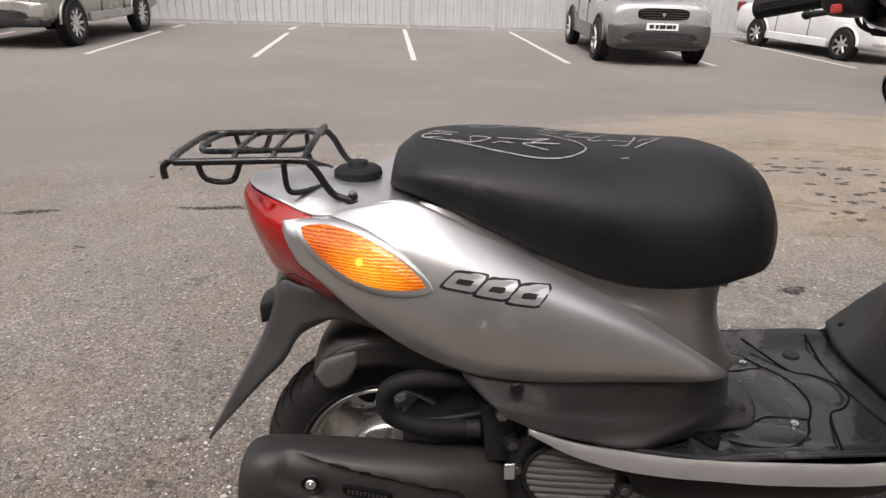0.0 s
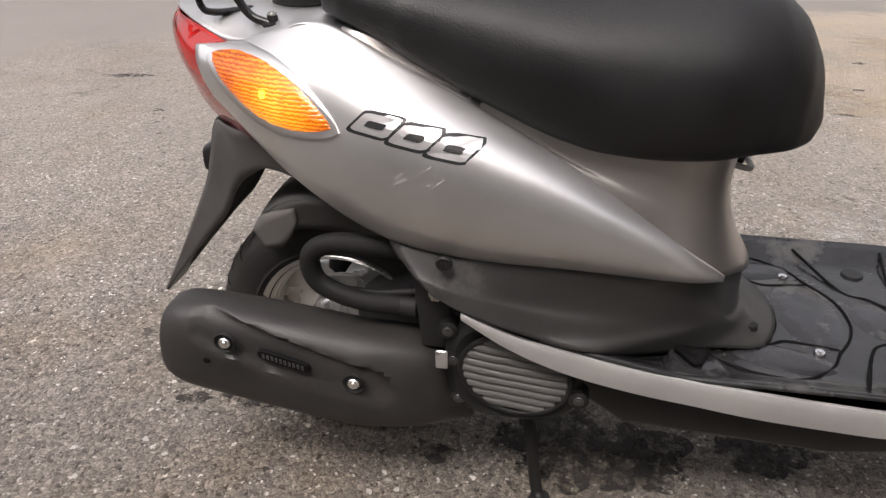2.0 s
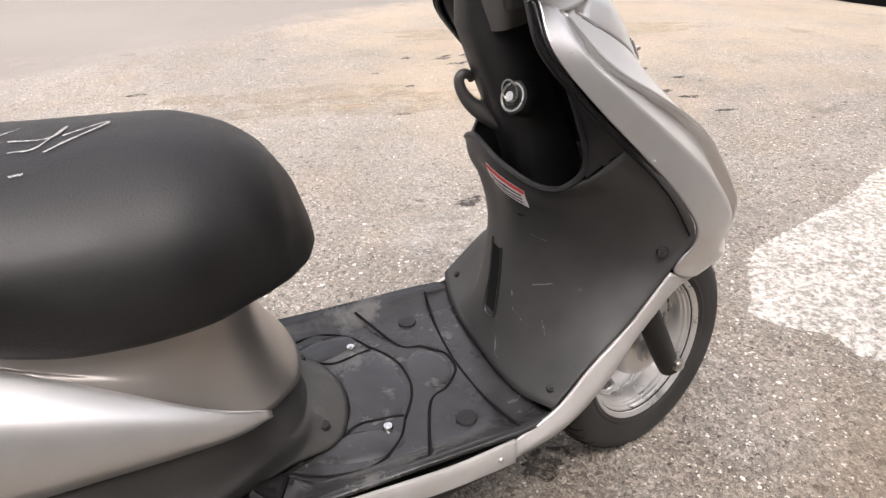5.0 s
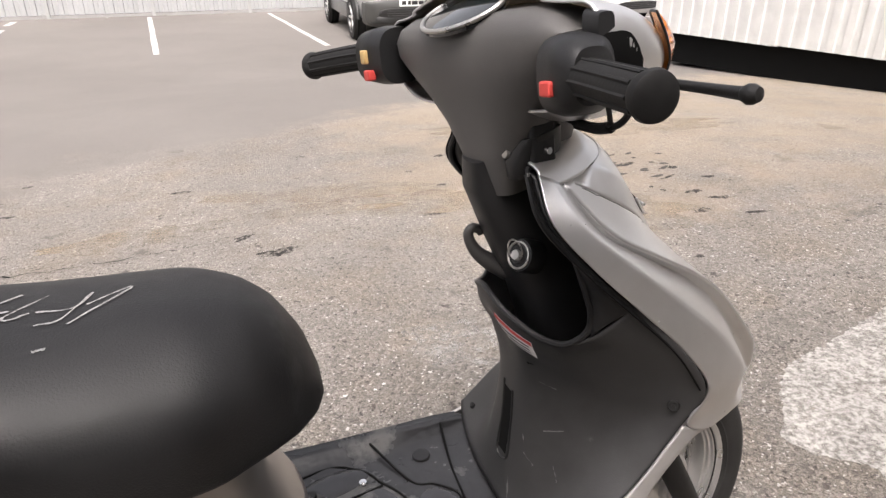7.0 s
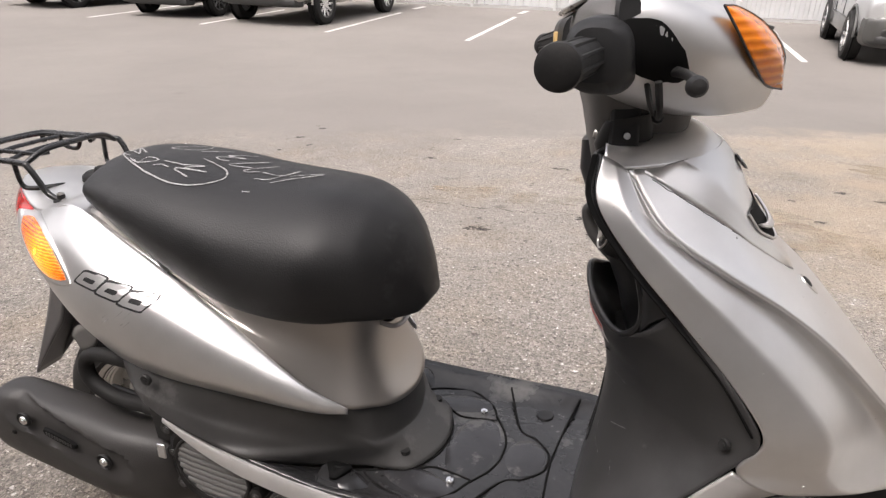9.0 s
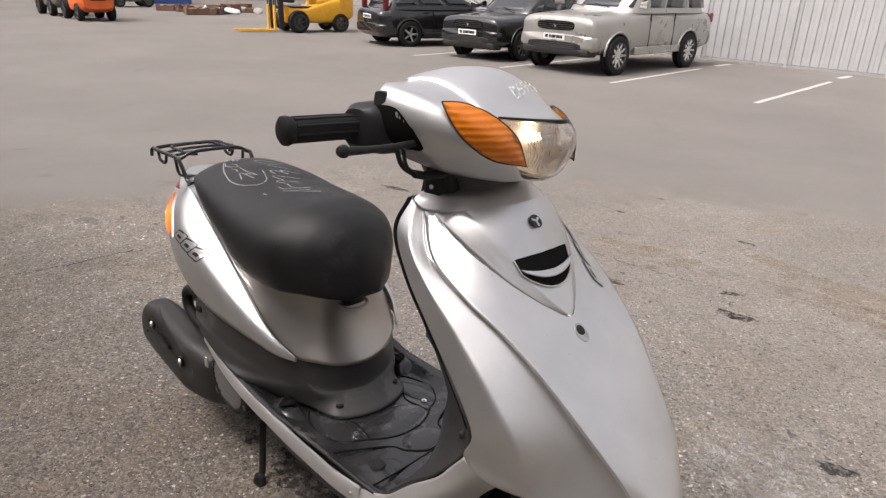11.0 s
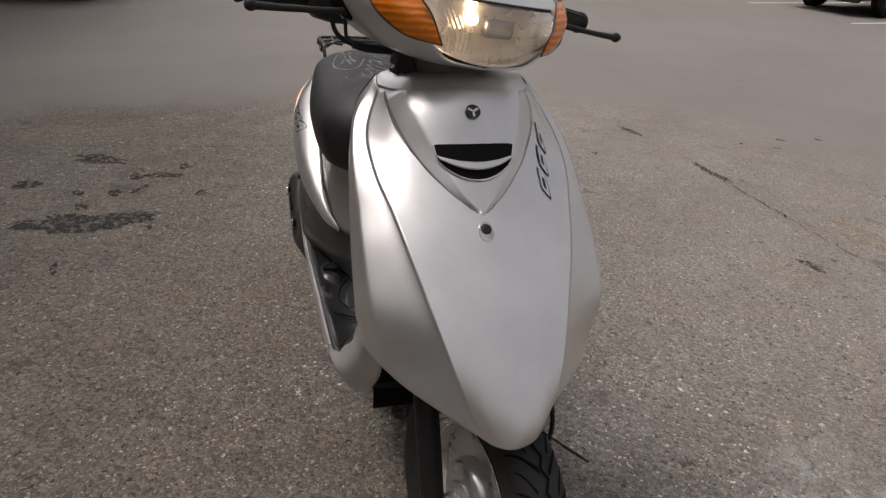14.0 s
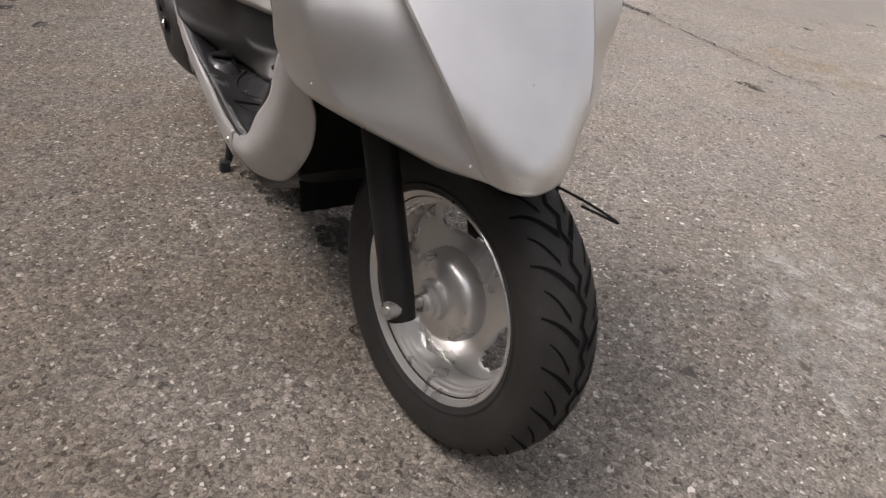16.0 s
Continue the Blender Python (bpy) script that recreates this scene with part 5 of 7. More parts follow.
HG = []
for a in np.linspace(radians(28), radians(117.5), 22):
    HG.append([(0.07 + hug_r(a) * math.cos(a), 0.074 * e, 0.206 + (hug_r(a) - 0.014 * e * e) * math.sin(a)) for e in np.linspace(-1, 1, 9)])
part("wheel_hugger", grid_mesh(np.array(HG)), grey_plastic, scooter, "dusty black inner rear mudguard", thick=0.004)
both("hugger_cheek", grid_mesh(np.array([[(0.07 + r * math.cos(a), -0.0755, 0.206 + r * math.sin(a)) for r in np.linspace(hug_r(a) - 0.012, 0.203, 5)] for a in np.linspace(radians(45), radians(117.5), 22)])), grey_plastic, scooter, thick=0.003)
dusty_grey = grained("dusty_grey_plastic", (0.11, 0.105, 0.10), 0.6, scale=10, amount=0.25, bump=0.2)
both("splash_flap", grid_mesh(np.array([[(0.07 + r * math.cos(a), -0.0785, 0.206 + r * math.sin(a)) for r in np.linspace(min(0.236, hug_r(a) - 0.006), 0.180 + 0.034 * ((a - 1.94) / 0.21) ** 2, 5)] for a in np.linspace(1.72, 2.05, 12)])), dusty_grey, scooter, "dusty grey splash flap", thick=0.003)


# --- wheels
def wheel(centre, steer, drum_label):
    """A small scooter wheel: tyre with tread cuts, cast rim with spokes, hub."""
    m = steer @ Matrix.Translation(centre) @ Matrix.Rotation(radians(90), 4, "X")
    prof = [(0.128, -0.030), (0.136, -0.036), (0.143, -0.0405), (0.146, -0.0425), (0.149, -0.0415), (0.160, -0.0440), (0.182, -0.045), (0.196, -0.038), (0.2045, -0.023), (0.208, 0.0), (0.2045, 0.023), (0.196, 0.038), (0.182, 0.045), (0.160, 0.0440), (0.149, 0.0415), (0.146, 0.0425), (0.143, 0.0405), (0.136, 0.036), (0.128, 0.030)]
    prof = [tuple(p) for p in cr(prof, 64)]
    w = tagged(new("wheel"), "small black tyre on a silver cast rim")
    w.parent = scooter
    tyre = part("tyre", lathe(prof, 72, m, closed=True), tyre_rubber, w, "worn black rubber tyre")
    outer = sorted((p[1], p[0]) for p in prof if p[1] >= 0 and p[0] > 0.185)
    tz, tr_ = [p[0] for p in outer], [p[1] for p in outer]
    cuts = []
    for k in range(44):
        a0 = 2 * math.pi * k / 44
        short = k % 2
        for s in (-1, 1):
            row = []
            for t in np.linspace(0, 1, 8):
                z = s * (0.007 + 0.010 * short + (0.036 - 0.014 * short) * t)
                r = np.interp(abs(z), tz, tr_) + 0.0011
                a = a0 + s * 0.02 + 0.17 * t ** 1.3 + 0.03 * math.sin(3 * t)
                half = (0.016 if short else 0.021) * (1.2 - t) ** 0.7
                row.append([(r * math.cos(a + e * half), r * math.sin(a + e * half), z) for e in (-1, 1)])
            cuts.append(grid_mesh(np.array(row)))
    zig = [[((0.2092) * math.cos(a), (0.2092) * math.sin(a), 0.004 * (1 if k % 2 else -1) + e * 0.0026) for e in (-1, 1)] for k, a in enumerate(np.linspace(0, 2 * math.pi, 79))]
    # grooves are not cut in: near-black strips on the tread paint their shade
    part("tread_cut", moved(joined(grid_mesh(np.array(zig)), *cuts), m), groove_shade, w, "zigzag tread grooves as strips with their shade painted black")
    rim = part("rim", lathe([(0.131, -0.030), (0.140, -0.036), (0.137, -0.039), (0.130, -0.034), (0.126, -0.022), (0.119, -0.018), (0.117, -0.006), (0.117, 0.006), (0.1185, 0.014), (0.1215, 0.016), (0.122, 0.021), (0.1255, 0.0225), (0.126, 0.028), (0.1295, 0.030), (0.130, 0.034), (0.137, 0.039), (0.140, 0.036), (0.131, 0.030)], 64, m, closed=False), alloy, w, "silver painted steel rim with stepped edges")
    # dished disc with three kidney openings
    na, nr = 96, 14
    verts, faces = [], []
    for j in range(nr):
        r = 0.050 + 0.070 * j / (nr - 1)
        z = 0.006 - 0.022 * (j / (nr - 1)) ** 0.8
        verts += [(r * math.cos(2 * math.pi * k / na), r * math.sin(2 * math.pi * k / na), z) for k in range(na)]
    for j in range(nr - 1):
        for k in range(na):
            u = ((k + 14) % (na // 3)) - 8
            hole = (u / 7.6) ** 2 + ((j - 8.4) / 2.9) ** 2 < 1
            if not hole:
                faces.append((j * na + k, j * na + (k + 1) % na, (j + 1) * na + (k + 1) % na, (j + 1) * na + k))
    part("wheel_disc", moved((verts, faces), m), alloy, w, "dished silver disc with kidney openings", thick=0.004)
    part("hub", lathe([(0.001, 0.058), (0.011, 0.058), (0.012, 0.050), (0.019, 0.049), (0.020, 0.044), (0.026, 0.043), (0.027, 0.034), (0.050, 0.031), (0.057, 0.026), (0.061, 0.014), (0.064, -0.02), (0.05, -0.03), (0.015, -0.04)], 48, m), alloy, w, drum_label)
    return w


rear_wheel = wheel((0.07, 0, 0.206), Matrix.Identity(4), "dull alloy drum hub")
front_wheel = wheel((1.238, 0.008, 0.207), STEER, "silver drum hub with a stepped cap")

# --- exhaust
MUF = [(-0.139, 0.272, 0.030), (-0.135, 0.272, 0.050), (-0.122, 0.272, 0.063), (-0.092, 0.268, 0.071), (0.0, 0.257, 0.075), (0.12, 0.241, 0.077), (0.20, 0.231, 0.075), (0.245, 0.222, 0.066), (0.27, 0.205, 0.045), (0.30, 0.19, 0.03)]
muf_rows = cr(np.array(MUF), 70)
MG = []
for x, z, r in muf_rows:
    row = []
    for a in np.linspace(0, 2 * math.pi, 72, endpoint=False):
        ct, st = math.cos(a), math.sin(a)
        y = -0.165 + 0.03 * max(0, (x - 0.15) / 0.15) + 0.72 * r * math.copysign(abs(ct) ** (2 / 2.6), ct)
        u = r * math.copysign(abs(st) ** (2 / 2.6), st)
        px, pz = x + 0.13 * u, z + u
        # a shallow channel between the two bolts
        line = 0.300 - 0.253 * px
        d = abs(pz - line)
        end = max(0.0, -0.052 - px, px - 0.172)
        k = min(1.0, max(0.0, (0.025 - math.hypot(d, end)) / 0.005))
        if ct < 0:
            y += 0.009 * k
        row.append((px, y, pz))
    MG.append(row)
heat_black = grained("heat_resistant_black", (0.028, 0.0262, 0.025), 0.5, scale=9, amount=0.3, rough_var=0.1, bump=0.25, bump_scale=420, Specular_IOR_Level=0.4)
muf = part("muffler", grid_mesh(np.array(MG), close_v=True, cap_u=True), heat_black, scooter, "matte black exhaust muffler")
part("shield_slot", ring_loft([((0.055, -0.214, 0.286), 0.036, 0.0085, (1, 0, -0.25), (0, 0, 1)), ((0.055, -0.2195, 0.286), 0.034, 0.007, (1, 0, -0.25), (0, 0, 1))], 24, 4), void, muf)
tagged(part("slot_writing", joined(*[block(0.029 + 0.0058 * k, -0.2200, 0.2925 - 0.00145 * k, 0.003, 0.0012, 0.007) for k in range(10)]), grey_plastic, muf, "embossed writing as plain bars"), kind="stuff")
part("drain_hole", lathe([(0.001, 0.002), (0.004, 0.0015), (0.005, 0.0)], 14, Matrix.Translation((-0.055, -0.2195, 0.274)) @ Matrix.Rotation(radians(90), 4, "X")), void, muf)
for x, z in ((-0.024, 0.306), (0.149, 0.262)):
    part("recess", lathe([(0.0125, -0.004), (0.0155, 0.0), (0.0145, 0.003), (0.0125, 0.0)], 22, Matrix.Translation((x, -0.2165, z)) @ Matrix.Rotation(radians(90), 4, "X")), black_matte, muf)
    screw((x, -0.2185, z), (0, -1, 0), 0.009, muf, chrome)
part("exhaust_pipe", tube([(0.26, -0.13, 0.20), (0.32, -0.11, 0.17), (0.40, -0.06, 0.165), (0.46, -0.02, 0.20)], 0.016), black_matte, scooter)

# --- engine block, hoses
part("engine_case", ring_loft([((0.10, 0.01, 0.22), 0.05, 0.05, (0, 1, 0), (0, 0, 1)), ((0.20, 0.0, 0.27), 0.09, 0.08, (0, 1, 0), (0, 0, 1)), ((0.32, 0.0, 0.28), 0.12, 0.09, (0, 1, 0), (0, 0, 1)), ((0.44, 0.0, 0.27), 0.10, 0.07, (0, 1, 0), (0, 0, 1))], 28, 3.5), black_matte, scooter, "sooty black engine casing")
part("drive_case", ring_loft([((-0.02, 0.10, 0.21), 0.03, 0.05, (0, 1, 0), (0, 0, 1)), ((0.07, 0.11, 0.21), 0.045, 0.075, (0, 1, 0), (0, 0, 1)), ((0.3, 0.11, 0.26), 0.045, 0.08, (0, 1, 0), (0, 0, 1)), ((0.42, 0.10, 0.26), 0.03, 0.05, (0, 1, 0), (0, 0, 1))], 24, 3), alloy, scooter, "dull alloy transmission casing")
part("intake_hose", tube([(0.235, -0.135, 0.425), (0.19, -0.15, 0.432), (0.12, -0.155, 0.435), (0.085, -0.155, 0.415), (0.09, -0.155, 0.375), (0.14, -0.155, 0.352), (0.205, -0.15, 0.345)], 0.0135, 14), rubber, scooter, "thick black rubber hose")
for x, z in ((0.205, 0.43), (0.225, 0.428)):
    part("hose_clip", lathe([(0.0135, -0.004), (0.0165, -0.003), (0.0165, 0.003), (0.0135, 0.004)], 18, Matrix.Translation((x, -0.143, z)) @ Matrix.Rotation(radians(90), 4, "Y") @ Matrix.Rotation(0.4, 4, "X")), black_plastic, scooter)
part("hose_end", lathe([(0.012, -0.012), (0.015, -0.01), (0.015, 0.01), (0.012, 0.012)], 16, Matrix.Translation((0.212, -0.15, 0.345)) @ Matrix.Rotation(radians(90), 4, "Y")), black_matte, scooter)
part("shock_absorber", tube([(0.03, 0.085, 0.25), (0.10, 0.08, 0.46)], 0.022), black_matte, scooter)
part("brake_rod", tube([(0.10, -0.125, 0.345), (0.17, -0.14, 0.355), (0.24, -0.145, 0.37)], 0.006), black_matte, scooter)
part("bracket", ring_loft([((0.25, -0.165, 0.30), 0.02, 0.006, (1, 0, 0), (0, 1, 0)), ((0.245, -0.165, 0.40), 0.024, 0.006, (1, 0, 0), (0, 1, 0))], 12, 5), black_matte, scooter)
part("bracket_bolt", lathe([(0.001, 0.008), (0.009, 0.008), (0.010, 0.0)], 6, Matrix.Translation((0.252, -0.172, 0.385)) @ Matrix.Rotation(radians(90), 4, "X")), steel, scooter)
part("tab", block(0.262, -0.196, 0.300, 0.016, 0.004, 0.028), alloy, scooter, bevel=0.002)

# fan cover with louvres
fan = part("fan_cover", ring_loft([((0.352, -0.12, 0.275), 0.092, 0.084, (1, 0, 0), (0, 0, 1)), ((0.352, -0.176, 0.278), 0.090, 0.082, (1, 0, 0), (0, 0, 1)), ((0.354, -0.186, 0.279), 0.078, 0.072, (1, 0, 0), (0, 0, 1)), ((0.354, -0.183, 0.279), 0.070, 0.065, (1, 0, 0), (0, 0, 1))], 44, 2.8), black_matte, scooter, "dark grey metal engine fan cover")
# paler than the cover: the sky's reflection on the louvres is put into this grey
louvre_sky_grey = grained("louvre_sky_grey", (0.10, 0.098, 0.095), 0.5, 0.1, scale=20, amount=0.2, bump=0.15)
part("grille_rim", tube([(0.355 + 0.070 * math.cos(a), -0.188, 0.279 - 0.1 * 0.07 * math.cos(a) + 0.060 * math.sin(a)) for a in np.linspace(0, 2 * math.pi, 33)], 0.0035, 8, 80), black_matte, fan)
for k in range(9):
    z = 0.2325 + 0.0116 * k
    half = 0.067 * math.sqrt(max(0.08, 1 - ((z - 0.279) / 0.058) ** 2))
    part("louvre", ring_loft([((0.355 - half, -0.185, z + 0.1 * half), 0.005, 0.0050, (0, 1, 0.3), (0, 0, 1)), ((0.355 - 0.6 * half, -0.187, z + 0.06 * half), 0.005, 0.0052, (0, 1, 0.3), (0, 0, 1)), ((0.355 + 0.6 * half, -0.187, z - 0.06 * half), 0.005, 0.0052, (0, 1, 0.3), (0, 0, 1)), ((0.355 + half, -0.185, z - 0.1 * half), 0.005, 0.0050, (0, 1, 0.3), (0, 0, 1))], 10, 2.5), louvre_sky_grey, fan)
for x, y, z in ((0.275, -0.184, 0.292), (0.282, -0.182, 0.226), (0.438, -0.190, 0.252), (0.268, -0.182, 0.335)):
    part("screw_boss", lathe([(0.010, 0.002), (0.013, 0.0), (0.014, -0.02)], 16, Matrix.Translation((x, y, z)) @ Matrix.Rotation(radians(90), 4, "X")), black_matte, fan)
    screw((x, y, z), (0, -1, 0), 0.0085, fan, rim_dark)

# --- black side covers and floor
C_UP = [(0.19, -0.162, 0.462), (0.30, -0.174, 0.449), (0.42, -0.174, 0.446), (0.54, -0.155, 0.431), (0.582, -0.130, 0.421), (0.609, -0.098, 0.411), (0.630, -0.058, 0.399), (0.640, 0, 0.393)]
C_M1 = [(0.200, -0.176, 0.446), (0.30, -0.181, 0.436), (0.42, -0.180, 0.432), (0.535, -0.156, 0.420), (0.583, -0.129, 0.404), (0.608, -0.098, 0.396), (0.631, -0.058, 0.386), (0.641, 0, 0.381)]
C_M2 = [(0.225, -0.192, 0.424), (0.30, -0.194, 0.406), (0.42, -0.183, 0.392), (0.525, -0.155, 0.388), (0.585, -0.126, 0.372), (0.612, -0.104, 0.351), (0.634, -0.059, 0.341), (0.645, 0, 0.337)]
C_M3 = [(0.235, -0.197, 0.416), (0.30, -0.199, 0.396), (0.43, -0.190, 0.372), (0.520, -0.154, 0.350), (0.590, -0.123, 0.342), (0.622, -0.102, 0.332), (0.645, -0.060, 0.328), (0.656, 0, 0.325)]
C_LOW = [(0.255, -0.201, 0.398), (0.30, -0.205, 0.378), (0.37, -0.206, 0.357), (0.44, -0.203, 0.341), (0.512, -0.152, 0.309), (0.600, -0.112, 0.299), (0.672, -0.090, 0.295), (0.702, 0, 0.294)]
dusty_black = grained("dusty_black_plastic", (0.040, 0.039, 0.038), 0.45, scale=6, amount=0.35, rough_var=0.12, bump=0.15, bump_scale=500, spots=((0.070, 0.068, 0.066), 7, 0.58), Specular_IOR_Level=0.45)
part("side_cover", grid_mesh(net(mirrored([C_UP, C_M1, C_M2, C_M3, C_LOW]), 110, 30)), dusty_black, scooter, "black plastic lower side cover, dusty and scuffed", thick=0.004)
for s in (1, -1):
    screw((0.268, -0.203 * s, 0.446), (0, -s, 0), 0.010, scooter, black_matte, "cover_screw")


def floor_z(x, y):
    z = 0.288 + 0.025 * max(0.0, (abs(y) - 0.15) / 0.05)
    z += 0.55 * max(0.0, x - 0.90) ** 1.6
    return z + 0.19 * max(0.0, 0.56 - x)


def floor_half(x):
    return keyed([(0.29, 0.200), (0.40, 0.202), (0.5, 0.201), (0.6, 0.197), (0.7, 0.194), (0.8, 0.193), (0.9, 0.192), (0.96, 0.184)], x)


FLOOR = np.array([[(x, floor_half(x) * t, floor_z(x, floor_half(x) * t)) for t in np.linspace(-1, 1, 25)] for x in np.linspace(0.29, 0.955, 44)])
floor_mat = grained("floor_plastic", (0.024, 0.024, 0.025), 0.24, scale=9, amount=0.4, rough_var=0.14, bump=0.7, bump_scale=16, depth=0.006, spots=((0.075, 0.073, 0.070), 9, 0.545))
floor_pad = grained("floor_pad", (0.026, 0.026, 0.028), 0.17, scale=7, amount=0.3, rough_var=0.1, bump=0.8, bump_scale=14, depth=0.006, spots=((0.065, 0.064, 0.062), 11, 0.56))
board = part("footboard", grid_mesh(FLOOR), floor_mat, scooter, "shiny black plastic footboard with moulded lines", thick=0.006)


def floor_line(points, r=0.0022):
    return tube([(x, y, floor_z(x, y) + 0.0032) for x, y in points], r, 6, 8 * len(points))


def floor_pad_shape(cx, cy, a, b, turn, high):
    """A gently domed moulded pad."""
    c, s = math.cos(radians(turn)), math.sin(radians(turn))
    g = []
    for k in np.linspace(0.02, 1, 8):
        row = []
        for t in np.linspace(0, 2 * math.pi, 40, endpoint=False):
            u, v = a * k * math.cos(t), b * k * math.sin(t)
            x, y = cx + c * u - s * v, cy + s * u + c * v
            row.append((x, y, floor_z(x, y) + 0.0032 + high * (1 - k ** 4)))
        g.append(row)
    return grid_mesh(np.array(g), close_v=True)


part("centre_pad", floor_pad_shape(0.748, 0.0, 0.042, 0.082, 0, 0.004), floor_pad, board)
part("front_pad", floor_pad_shape(0.838, 0.0, 0.032, 0.046, 0, 0.003), floor_pad, board)
for s in (1, -1):
    for line in ([(0.598, -0.116), (0.612, -0.128), (0.651, -0.145), (0.703, -0.150), (0.747, -0.121), (0.768, -0.084)],
                 [(0.666, -0.095), (0.70, -0.072), (0.735, -0.074), (0.768, -0.080)],
                 [(0.768, -0.086), (0.788, -0.055), (0.799, -0.025), (0.801, 0)],
                 [(0.674, -0.089), (0.698, -0.040), (0.704, 0)],
                 [(0.770, -0.172), (0.812, -0.072), (0.845, -0.052), (0.872, -0.024), (0.877, 0)],
                 [(0.900, -0.176), (0.886, -0.085), (0.880, 0)],
                 [(0.452, -0.196), (0.512, -0.155), (0.600, -0.115), (0.674, -0.091)]):
        # moulded lines: near-black rods on the floor paint the shade of grooves
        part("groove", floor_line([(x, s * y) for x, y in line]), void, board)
    part("pad", floor_pad_shape(0.692, s * -0.110, 0.064, 0.027, s * -10, 0.0035), floor_pad, board)
    part("boss", lathe([(0.001, 0.004), (0.014, 0.004), (0.0155, 0.002), (0.016, -0.003)], 24, Matrix.Translation((0.846, s * -0.122, 0.2905))), black_plastic, board)
    screw((0.739, s * -0.0945, 0.2945), (0, 0, 1), 0.0075, board, chrome)
    part("boss", lathe([(0.001, 0.003), (0.008, 0.003), (0.009, -0.003)], 18, Matrix.Translation((0.655, s * -0.076, 0.3145))), black_matte, board)
    mount = part("peg_mount", ring_loft([((0.578, s * -0.158, 0.286), 0.050, 0.030, (1, 0, 0), (0, 1, 0)), ((0.574, s * -0.158, 0.305), 0.034, 0.024, (1, 0, 0), (0, 1, 0)), ((0.572, s * -0.157, 0.3115), 0.028, 0.020, (1, 0, -0.06), (0, 1, 0))], 24, 3), floor_mat, board, "moulded rise round a foot peg hole")
    hole = [(0.550, -0.146), (0.561, -0.140), (0.588, -0.140), (0.594, -0.144), (0.580, -0.172), (0.570, -0.174)]
    # the hole's dark inside is a near-black plate on the rise
    part("peg_recess", grid_mesh(np.array([[(0.573 + (x - 0.573) * k, s * (-0.155 + (y + 0.155) * k), 0.3160) for x, y in hole] for k in (0.05, 1.0)]), close_v=True), void, mount, "dark three-cornered hole", thick=0.006)

# --- pale trim along the floor
TRIM = [(0.288, 0.379, 0.372), (0.35, 0.353, 0.335), (0.42, 0.337, 0.308), (0.50, 0.320, 0.289), (0.57, 0.309, 0.278), (0.64, 0.301, 0.267), (0.72, 0.294, 0.260), (0.80, 0.291, 0.257), (0.885, 0.299, 0.262)]
trim_y = [(0.288, 0.203), (0.4, 0.205), (0.5, 0.203), (0.6, 0.200), (0.7, 0.197), (0.8, 0.196), (0.885, 0.195)]
tr = np.array([[(x, -keyed(trim_y, x) - b, u + (l - u) * t) for t, b in ((-0.02, -0.004), (0.0, 0.0), (0.03, 0.0012), (0.5, 0.0022), (0.96, 0.0012), (1.0, 0.0), (1.02, -0.015))] for x, u, l in TRIM])
for d, s in ((tr, 1), (tr * np.array([1, -1, 1]), -1)):
    t_ob = part("trim_strip", grid_mesh(np.swapaxes(net(np.swapaxes(d, 0, 1), 50, 13), 0, 1)), silver_flat, scooter, "dull silver trim strip with scratches", thick=0.003)
    screw((0.862, -0.199 * s, 0.278), (0, -s, 0), 0.005, t_ob, steel)
part("belly_pan", ring_loft([((0.42, 0, 0.25), 0.13, 0.035, (0, 1, 0), (0, 0, 1)), ((0.5, 0, 0.235), 0.17, 0.045, (0, 1, 0), (0, 0, 1)), ((0.75, 0, 0.225), 0.175, 0.04, (0, 1, 0), (0, 0, 1)), ((0.9, 0, 0.24), 0.165, 0.04, (0, 1, 0), (0, 0, 1)), ((1.0, 0, 0.29), 0.13, 0.03, (0, 1, 0), (0, 0, 1))], 32, 5), black_plastic, scooter, "black plastic underside")

# --- centre stand
stand = part("centre_stand", joined(*[tube([(0.36, s * 0.10, 0.17), (0.378, s * 0.12, 0.12), (0.392, s * 0.135, 0.03), (0.40, s * 0.15, 0.010)], 0.009, 10) for s in (-1, 1)], tube([(0.37, -0.12, 0.14), (0.37, 0.12, 0.14)], 0.009)), black_matte, scooter, "rusty black centre stand")
for s in (-1, 1):
    part("stand_foot", ring_loft([((0.40, s * 0.15, 0.0), 0.022, 0.012, (1, 0, 0), (0, 1, 0)), ((0.40, s * 0.147, 0.02), 0.014, 0.011, (1, 0, 0), (0, 1, 0))], 14, 3), black_matte, stand)

# --- front shield
S_C = [(1.062, 0.839), (1.079, 0.808), (1.108, 0.756), (1.160, 0.694), (1.213, 0.645), (1.280, 0.575), (1.335, 0.508), (1.374, 0.452), (1.376, 0.422)]
S_K = [(0.966, 0.120, 0.828), (1.012, 0.147, 0.772), (1.082, 0.147, 0.728), (1.150, 0.131, 0.686), (1.208, 0.116, 0.640), (1.272, 0.094, 0.572), (1.326, 0.072, 0.508), (1.348, 0.053, 0.462), (1.358, 0.040, 0.432)]
S_E = [(0.936, 0.118, 0.843), (0.938, 0.150, 0.797), (0.984, 0.168, 0.738), (1.044, 0.177, 0.676), (1.104, 0.183, 0.612), (1.146, 0.184, 0.548), (1.126, 0.176, 0.493), (1.182, 0.162, 0.464), (1.305, 0.068, 0.428)]
centre = [[(x, 0, z) for x, z in S_C]]
near_k = [[(x + (0.30 if i else 0.28) * (k[0] - x), -0.60 * k[1], z + (0.42 if i else 0.5) * (k[2] - z)) for i, ((x, z), k) in enumerate(zip(S_C, S_K))]]
crease = [[(x, -y, z) for x, y, z in S_K]]
right_half = crease + near_k + centre
